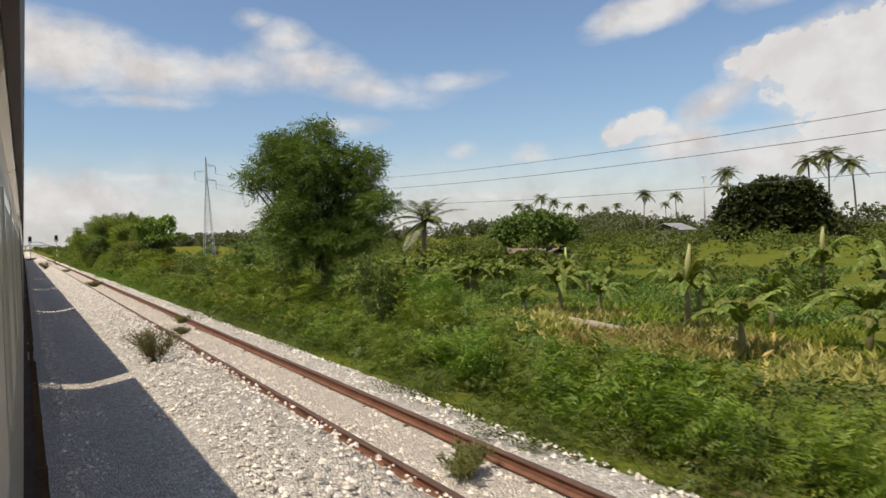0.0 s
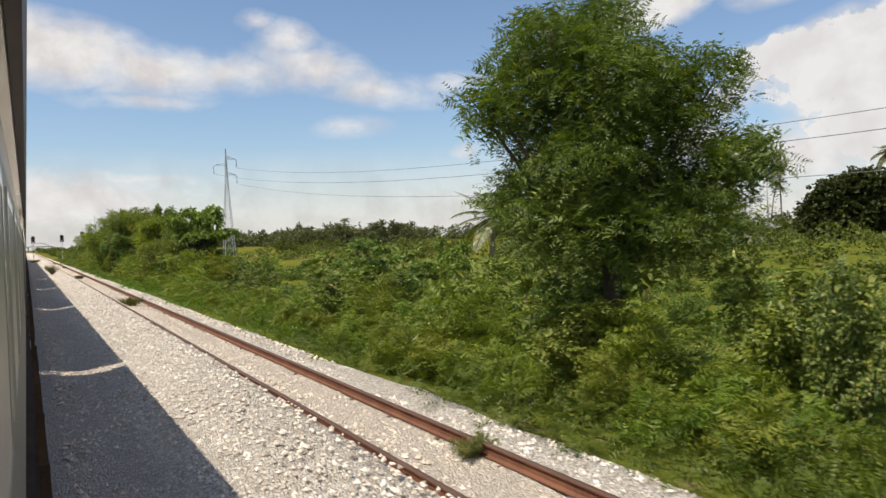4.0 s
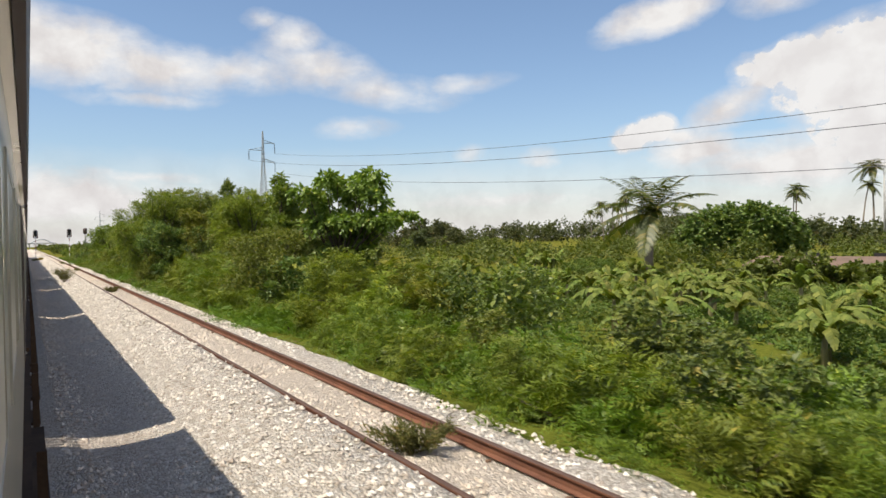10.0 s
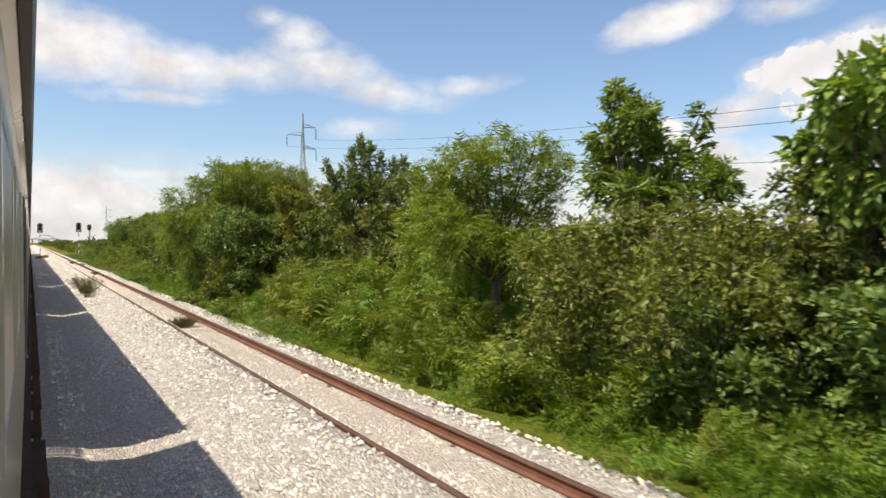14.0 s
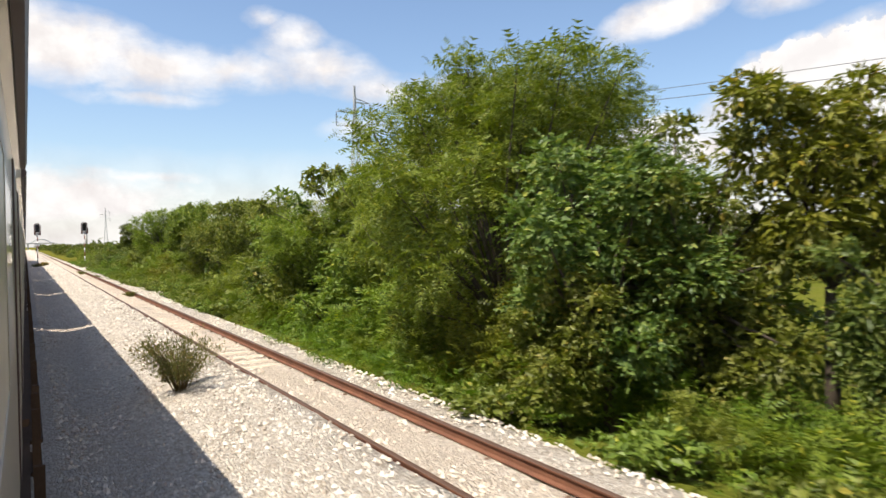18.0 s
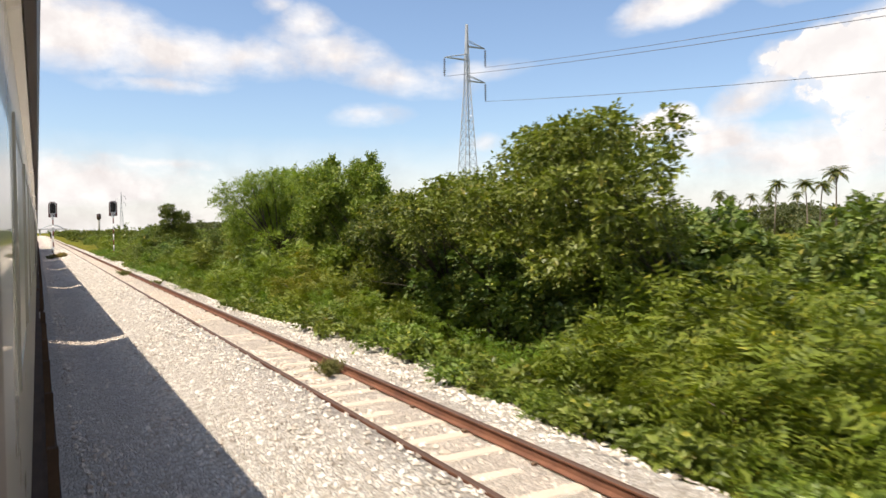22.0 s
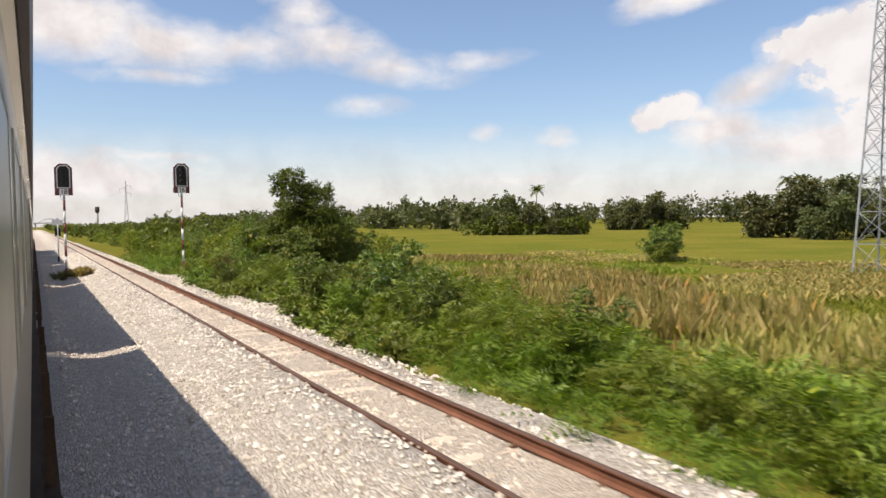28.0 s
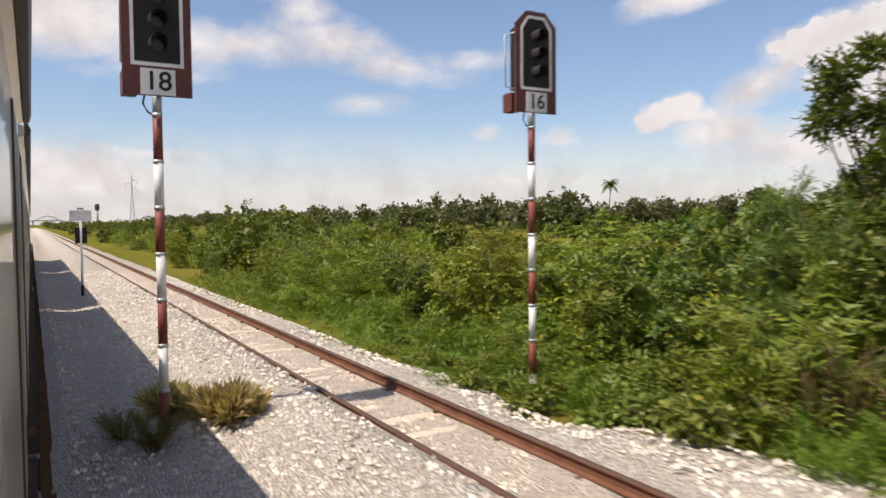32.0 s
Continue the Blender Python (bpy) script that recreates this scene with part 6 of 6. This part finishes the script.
BACK, DARK, DULL = [], [], []
for i in range(62):
    y = 57 + 1.45 * i + PRNG.uniform(-0.4, 0.4)
    x = PRNG.uniform(9.6, 13.5)
    if 115 < y < 127.5:
        x += 2.8
    (BACK if i % 2 else DARK).append((x, y, PRNG.uniform(1.2, 1.6), PRNG.uniform(1.9, 2.9), 0.15))
for i in range(50):
    y = 179 + 0.9 * i + PRNG.uniform(-0.8, 0.8)
    (DARK, BACK, DULL, BACK, DULL)[i % 5].append((8.4 + PRNG.random() ** 1.2 * (4 if y < 186 else 12), y, PRNG.uniform(0.8, 1.5), PRNG.uniform(1.3, 3.0), 0.13))
for i in range(46):
    (BACK, DULL, DARK)[int(PRNG.random() * 2.5)].append((8.8 + PRNG.random() * 14, 186 + 2.0 * i, PRNG.uniform(0.9, 1.9), PRNG.uniform(1.1, 2.6), 0.16))
woods("thicket", BACK, 94, "acacia", BROAD, "dense green thicket behind the front shrubs", 1500)
woods("thicket", DULL, 96, "yellow", BROAD, "yellowish-green thicket behind the front shrubs", 1300)
woods("thicket", DARK, 95, "darkleaf", BROAD, "dense dark-leaved thicket behind the front shrubs", 1500)

# ---- houses, logs, far landmarks ----
def house(x, y, rz, w, d, h, rise, label, top="roofing", words="low grey corrugated roof"):
    root = empty("house", (x, y, ground_z(x, y)), rz)
    child("wall", Build().box(-w / 2, w / 2, -d / 2, d / 2, -0.3, h).mesh("wall", M["plaster" if top == "roofing" else "log"]), root, "stained weathered wall")
    e = 0.7
    rb = Build()
    for s in (1, -1):
        rb.add([(-w / 2 - e, s * (d / 2 + e), h - 0.1), (w / 2 + e, s * (d / 2 + e), h - 0.1), (w / 2 + e, 0, h + rise), (-w / 2 - e, 0, h + rise),
                (-w / 2 - e, s * (d / 2 + e), h + 0.0), (w / 2 + e, s * (d / 2 + e), h + 0.0), (w / 2 + e, 0, h + rise + 0.1), (-w / 2 - e, 0, h + rise + 0.1)],
               [(0, 1, 2, 3), (7, 6, 5, 4), (0, 4, 5, 1), (1, 5, 6, 2), (3, 7, 4, 0)])
    child("roof", rb.mesh("roof", M[top]), root, words)
    for k in (-0.25, 0.25):
        child("window", Build().box(w * k - 0.6, w * k + 0.6, -d / 2 - 0.05, -d / 2 + 0.02, 1.0, 2.1).mesh("window", M["black"]), root)
        child("window", Build().box(-w / 2 - 0.05, -w / 2 + 0.02, d * k - 0.6, d * k + 0.6, 1.0, 2.1).mesh("window", M["black"]), root)
    return tagged(root, label, "house")


house(103, 91, 20, 7, 5, 2.7, 1.2, "small pale house with a low grey roof")
house(57.5, 75.8, 98, 11, 5, 1.2, 0.6, "long low shed with a brown roof among the plots", "brown_roof", "rusty brown roof")
pole = empty("utility_pole", (144.3, 117.2, ground_z(144.3, 117.2)))
child("pole", Build().tube([(0, 0, -0.5), (0, 0, 16.2)], [0.24, 0.15], 8).mesh("pole", M["concrete"], True), pole)
child("crossarm", Build().box(-0.9, 0.9, -0.07, 0.07, 15.3, 15.45).mesh("crossarm", M["steel"]), pole)
tagged(pole, "tall grey concrete pole standing among far trees", "utility pole")
for x, y, l, rz, r in ((24.0, 26.8, 6.8, -9, 0.2), (25.0, 19.6, 2.6, 4, 0.16), (15.5, 42.0, 2.6, 5, 0.11)):
    lg = Build().tube([(-0.02, -l / 2, 0.9 * r), (0.05, -l / 6, 1.05 * r), (0.03, l / 5, r), (0, l / 2, 0.85 * r)], [0.95 * r, r, r, 0.8 * r], 10)
    ob = new("log", lg.mesh("log", M["log"], True))
    ob.matrix_basis = pose(x, y, ground_z(x, y) + 0.02, 0, 0, rz)
    tagged(ob, "grey weathered log lying in the grass", "log")
tw = empty("water_tower", (60.8, 1000, -1))
child("shaft", Build().tube([(0, 0, 0), (0, 0, 18)], 1.2, 12).mesh("shaft", M["concrete"], True), tw)
child("tank", Build().tube([(0, 0, 17), (0, 0, 18.5), (0, 0, 23), (0, 0, 24)], [1.3, 2.3, 2.3, 1.6], 14).mesh("tank", M["train_dark"], True), tw, "dark water tank")
tagged(tw, "dark water tower far along the line", "water tower")
br = empty("footbridge", (13, 900, -1))
arch = [(-12 + 24 * k / 16, 0, 5.0 + 5.5 * math.sin(math.pi * k / 16)) for k in range(17)]
child("arch", Build().tube(arch, 0.5, 6).mesh("arch", M["steel"]), br)
child("deck", Build().box(-13, 13, -1.2, 1.2, 6.0, 6.9).mesh("deck", M["concrete"]), br)
for sx in (-11, 11):
    child("pier", Build().box(sx - 0.6, sx + 0.6, -0.6, 0.6, 0, 6).mesh("pier", M["concrete"]), br)
tagged(br, "grey arched bridge far down the line", "bridge")

# ---- weeds on the track, tall grass ----
def weed(kind, n, r, h, size, tmpl, mat, seed, label, stems=9, up=0.5):
    rng = np.random.default_rng(seed)
    root = empty("weed")
    tips = []
    for i in range(stems):
        t, q = rng.random() * 6.28, 0.35 + 0.65 * rng.random()
        tip = (q * r * math.cos(t), q * r * math.sin(t), h * (1.05 - 0.5 * q * rng.random()))
        tips.append(tip)
        child("stem", Build().tube([(0.1 * tip[0], 0.1 * tip[1], -0.05), (0.45 * tip[0], 0.45 * tip[1], tip[2] * 0.6), tip], [0.007, 0.005, 0.002], 4).mesh("stem", M["dead"], True), root)
    tips = np.array(tips)[rng.integers(0, stems, n)]
    u = (0.25 + 0.75 * rng.random(n))[:, None]
    pos = tips * u + rng.normal(0, 0.045 * r + 0.01, (n, 3))
    pos[:, 2] = np.maximum(pos[:, 2], 0.01)
    ax = tips * 0.6 / max(r, h) + rng.normal(0, 0.5, (n, 3)) + np.array((0, 0, up))
    v, f = scatter(tmpl, pos, ax, size * (0.5 + rng.random(n)), rng=rng)
    child("leaves", mesh_of("leaves", v, f, M[mat]), root)
    PROTO[kind] = root
    return tagged(root, label, "weed", group="weeds on the ballast")


weed("weed_feather", 4200, 0.72, 0.72, 0.055, NARROW, "weed", 71, "straggly grey-green weed growing through the ballast", 34, 0.3)
weed("weed_low", 1800, 0.42, 0.26, 0.065, NARROW, "weed", 72, "low grey-green weed between the rails", 14, 0.3)
weed("weed_grass", 1500, 0.38, 0.1, 0.36, THIN, "pale", 73, "tuft of dry yellowish grass on the ballast", 12, 1.3)
for k, x, y, s in (("weed_feather", 2.3, 16.0, 1.0), ("weed_low", 3.8, 6.2, 1.0), ("weed_low", 3.7, 48.6, 1.25), ("weed_low", 4.2, 23.3, 0.8), ("weed_feather", 2.1, 94.4, 1.2), ("weed_low", 3.7, 81.2, 1.1), ("weed_low", 4.1, 117.8, 0.85), ("weed_low", 4.0, 148.6, 1.0), ("weed_grass", 2.0, 183.5, 0.85), ("weed_feather", 1.1, 183.3, 0.62), ("weed_grass", 1.5, 184.6, 0.7), ("weed_low", 3.7, 20.6, 0.7), ("weed_low", 4.5, 140.2, 0.8), ("weed_feather", 0.85, 183.9, 0.5), ("weed_grass", 1.75, 184.2, 0.6)):
    put(k, x, y, s, z=ballast_z(x, y) - 0.02)


def grass_tile(w, l, n, seed, h, mat):
    rng = np.random.default_rng(seed)
    pos = np.stack([w * (rng.random(n) - 0.5), l * (rng.random(n) - 0.5), 0 * rng.random(n)], -1)
    ax = np.stack([rng.normal(0, 0.25, n), rng.normal(0, 0.25, n), np.ones(n)], -1)
    v, f = scatter(BLADE, pos, ax, h * (0.5 + 0.8 * rng.random(n)), rng=rng)
    return mesh_of("tall_grass", v, f, M[mat])


GT = [grass_tile(6, 6, 1900, 81, 0.9, "straw"), grass_tile(6, 6, 1900, 82, 0.7, "straw"), grass_tile(6, 6, 1700, 83, 0.6, "yellow")]
for i in range(110):
    x, y = 12.5 + 36 * PRNG.random() ** 1.3, PRNG.uniform(147, 200)
    ob = new("tall_grass", GT[i % 3])
    ob.matrix_basis = pose(x, y, ground_z(x, y) - 0.05, 0, 0, PRNG.uniform(0, 360)) @ Matrix.Diagonal((1, 1, max(0.2, 1.0 - (x - 12) / 42) * PRNG.uniform(0.7, 1.15), 1))
    tagged(ob, "dry yellowish tall grass of the field", "grass", kind="stuff")
for i in range(168):
    x, y = 12.5 + 4.4 * (i % 12) + PRNG.uniform(-0.8, 0.8), -12 + 7.6 * (i // 12) + PRNG.uniform(-0.8, 0.8)
    ob = new("undergrowth", UP[i % 2])
    ob.matrix_basis = pose(x, y, ground_z(x, y) - 0.05, 0, 0, PRNG.choice((0, 180)) + PRNG.uniform(-12, 12)) @ Matrix.Diagonal((1.1, 1.15, PRNG.uniform(0.6, 1.3), 1))
    tagged(ob, "green weedy growth of the garden plots", "undergrowth", kind="stuff")


for i in range(9):
    x, y = 20 + 4.2 * (i % 3), 11 + 9.5 * (i // 3)
    ob = new("tall_grass", GT[i % 3])
    ob.matrix_basis = pose(x, y, ground_z(x, y) - 0.05, 0, 0, 40 * i) @ Matrix.Diagonal((1.1, 1.4, 0.75, 1))
    tagged(ob, "dry grass between the banana plants", "grass", kind="stuff")


# ---- clouds ----
def cloud_mat(blobs):
    """Clouds on the far sky: soft lumps broken up by noise, thin where they fade."""
    k = Mat("cloud")
    uv = k.n("ShaderNodeUVMap")
    uv.uv_map = "sky"
    nz = k.n("ShaderNodeTexNoise")
    nz.inputs["Scale"].default_value, nz.inputs["Detail"].default_value, nz.inputs["Roughness"].default_value = 0.16, 6.0, 0.6
    k.l(uv.outputs[0], nz.inputs["Vector"])
    off = k.n("ShaderNodeVectorMath", operation='MULTIPLY_ADD')
    k.l(nz.outputs["Color"], off.inputs[0])
    off.inputs[1].default_value = (3.4, 1.8, 0)
    sub = k.n("ShaderNodeVectorMath", operation='SUBTRACT')
    sub.inputs[1].default_value = (1.7, 0.9, 0)
    k.l(uv.outputs[0], off.inputs[2])
    k.l(off.outputs[0], sub.inputs[0])
    total, heap = None, None
    for az, el, rx, ry, rot, amp in blobs:
        mp = k.n("ShaderNodeMapping", vector_type='TEXTURE')
        mp.inputs["Location"].default_value = (az, el, 0)
        mp.inputs["Rotation"].default_value = (0, 0, radians(rot))
        mp.inputs["Scale"].default_value = (rx, ry, 1)
        k.l(sub.outputs[0], mp.inputs[0])
        gr = k.n("ShaderNodeTexGradient", gradient_type='SPHERICAL')
        k.l(mp.outputs[0], gr.inputs[0])
        f = k.math('MULTIPLY', gr.outputs["Fac"], amp)
        if amp >= 1.0:
            heap = f if heap is None else k.math('MAXIMUM', heap, f)
        total = f if total is None else k.math('MAXIMUM', total, f)
    st = k.n("ShaderNodeMapping")
    st.inputs["Scale"].default_value = (0.6, 1.15, 1)
    k.l(uv.outputs[0], st.inputs[0])
    fine = k.noise(st.outputs[0], 0.5, 8.0, 0.6)
    near = k.math('MINIMUM', k.math('MULTIPLY', total, 5.0), 1.0)
    dens = k.math('ADD', k.math('MULTIPLY', total, 1.3), k.math('MULTIPLY', k.math('SUBTRACT', fine, 0.53), k.math('MULTIPLY', near, 1.0)))
    alpha = k.ramp(dens, [(0.0, (0, 0, 0)), (0.32, (0.5, 0.5, 0.5)), (0.75, (1, 1, 1))])
    lump = k.noise(uv.outputs[0], 0.85, 6.0, 0.55)
    crisp = k.ramp(k.math('ADD', heap, k.math('MULTIPLY', k.math('SUBTRACT', lump, 0.5), k.math('MINIMUM', k.math('MULTIPLY', heap, 4.0), 1.3))), [(0.14, (0, 0, 0)), (0.34, (1, 1, 1))])
    alpha = k.math('MAXIMUM', alpha, crisp)
    xyz = k.n("ShaderNodeSeparateXYZ")
    k.l(uv.outputs[0], xyz.inputs[0])
    haze = k.ramp(k.math('MULTIPLY', k.math('ADD', xyz.outputs[1], k.math('MULTIPLY', fine, 2.0)), 0.05), [(0.05, (0.85, 0.85, 0.85)), (0.2, (0.55, 0.55, 0.55)), (0.42, (0, 0, 0))])
    # Glowing clouds added all round outside the view, unseen, to whiten the fill light.
    gen = k.noise(k.coord(0.00025), 3.0, 6.0, 0.6)
    side = k.math('ABSOLUTE', k.math('SUBTRACT', xyz.outputs[0], 34.0))
    out_view = k.ramp(k.math('DIVIDE', side, 180.0), [(0.27, (0, 0, 0)), (0.36, (1, 1, 1))])
    rest = k.math('MULTIPLY', k.ramp(gen, [(0.42, (0, 0, 0)), (0.58, (0.9, 0.9, 0.9))]), out_view)
    top = k.ramp(k.math('MULTIPLY', xyz.outputs[1], 0.02), [(0.8, (1, 1, 1)), (0.95, (0, 0, 0))])
    a2 = k.math('MULTIPLY', k.math('MAXIMUM', k.math('MAXIMUM', alpha, haze), rest), top)
    col = k.ramp(k.noise(sub.outputs[0], 0.3, 4.0), [(0.35, (0.8, 0.76, 0.75)), (0.6, (1.0, 0.98, 0.96))])
    col = k.mix(k.math('MULTIPLY', crisp, 0.4), col, (1.0, 0.99, 0.98))
    em = k.n("ShaderNodeEmission")
    k.l(col, em.inputs[0])
    em.inputs[1].default_value = 0.73
    tr = k.n("ShaderNodeBsdfTransparent")
    mx = k.n("ShaderNodeMixShader")
    k.l(a2, mx.inputs[0])
    k.l(tr.outputs[0], mx.inputs[1])
    k.l(em.outputs[0], mx.inputs[2])
    k.l(mx.outputs[0], k.out.inputs[0])
    return k.m


BLOBS = [(2.0, 14.0, 11, 3.2, -6, 0.95), (8.5, 13.2, 8, 2.4, -5, 0.75), (14.5, 13.0, 7, 1.9, 0, 0.55), (19.0, 15.4, 3.2, 2.0, -12, 0.6), (20.8, 13.4, 6.5, 2.3, -10, 0.62), (26.0, 12.0, 7.5, 1.7, -6, 0.5), (32.0, 12.3, 5.5, 1.0, 6, 0.34), (8.0, 10.8, 6.5, 0.8, 0, 0.4), (16.6, 16.8, 2.0, 1.0, 0, 0.35),
         (23.8, 8.9, 3.8, 1.1, 6, 0.4), (1.0, 3.3, 14, 2.8, 0, 0.95), (8.0, 4.9, 7, 0.8, 0, 0.5), (47.7, 16.4, 5.6, 1.8, 14, 0.95), (56.6, 12.2, 4.2, 1.9, 10, 1.1), (61.5, 11.2, 6.8, 4.2, 10, 1.2), (64.5, 7.4, 8.0, 5.0, 0, 1.2), (53.0, 9.4, 5.2, 1.7, 25, 0.7),
         (45.5, 7.7, 2.0, 1.3, 15, 1.1), (47.2, 8.4, 1.9, 1.3, 0, 1.1), (49.0, 7.5, 2.4, 1.1, -10, 0.85), (50.0, 6.3, 5.0, 1.8, 0, 0.9), (57.0, 5.0, 11, 2.8, 0, 0.85), (35.4, 3.0, 18, 1.8, 0, 0.45), (70.0, 15.0, 9, 3.0, 10, 0.7), (38.5, 6.3, 2.4, 1.2, 0, 0.4), (33.0, 6.7, 1.8, 0.9, 0, 0.35), (55.5, 16.6, 3.4, 1.2, 0, 0.4)]
DR = 4000.0
vs, fs, uvs = [], [], []
AZ, EL = list(range(-180, 181, 4)), list(range(-1, 51, 3))
for el in EL:
    for az in AZ:
        vs.append((DR * math.cos(radians(el)) * math.sin(radians(az)), 57 + DR * math.cos(radians(el)) * math.cos(radians(az)), 2.2 + DR * math.sin(radians(el))))
        uvs.append((az, el))
for j in range(len(EL) - 1):
    for i in range(len(AZ) - 1):
        fs.append((j * len(AZ) + i, j * len(AZ) + i + 1, (j + 1) * len(AZ) + i + 1, (j + 1) * len(AZ) + i))
sky_me = mesh_of("backdrop", vs, fs, cloud_mat(BLOBS), True)
lay = sky_me.uv_layers.new(name="sky")
for lp in sky_me.loops:
    lay.data[lp.index].uv = uvs[lp.vertex_index]
tagged(new("backdrop_clouds", sky_me), "white broken clouds far off in a blue sky", "sky", kind="structure")
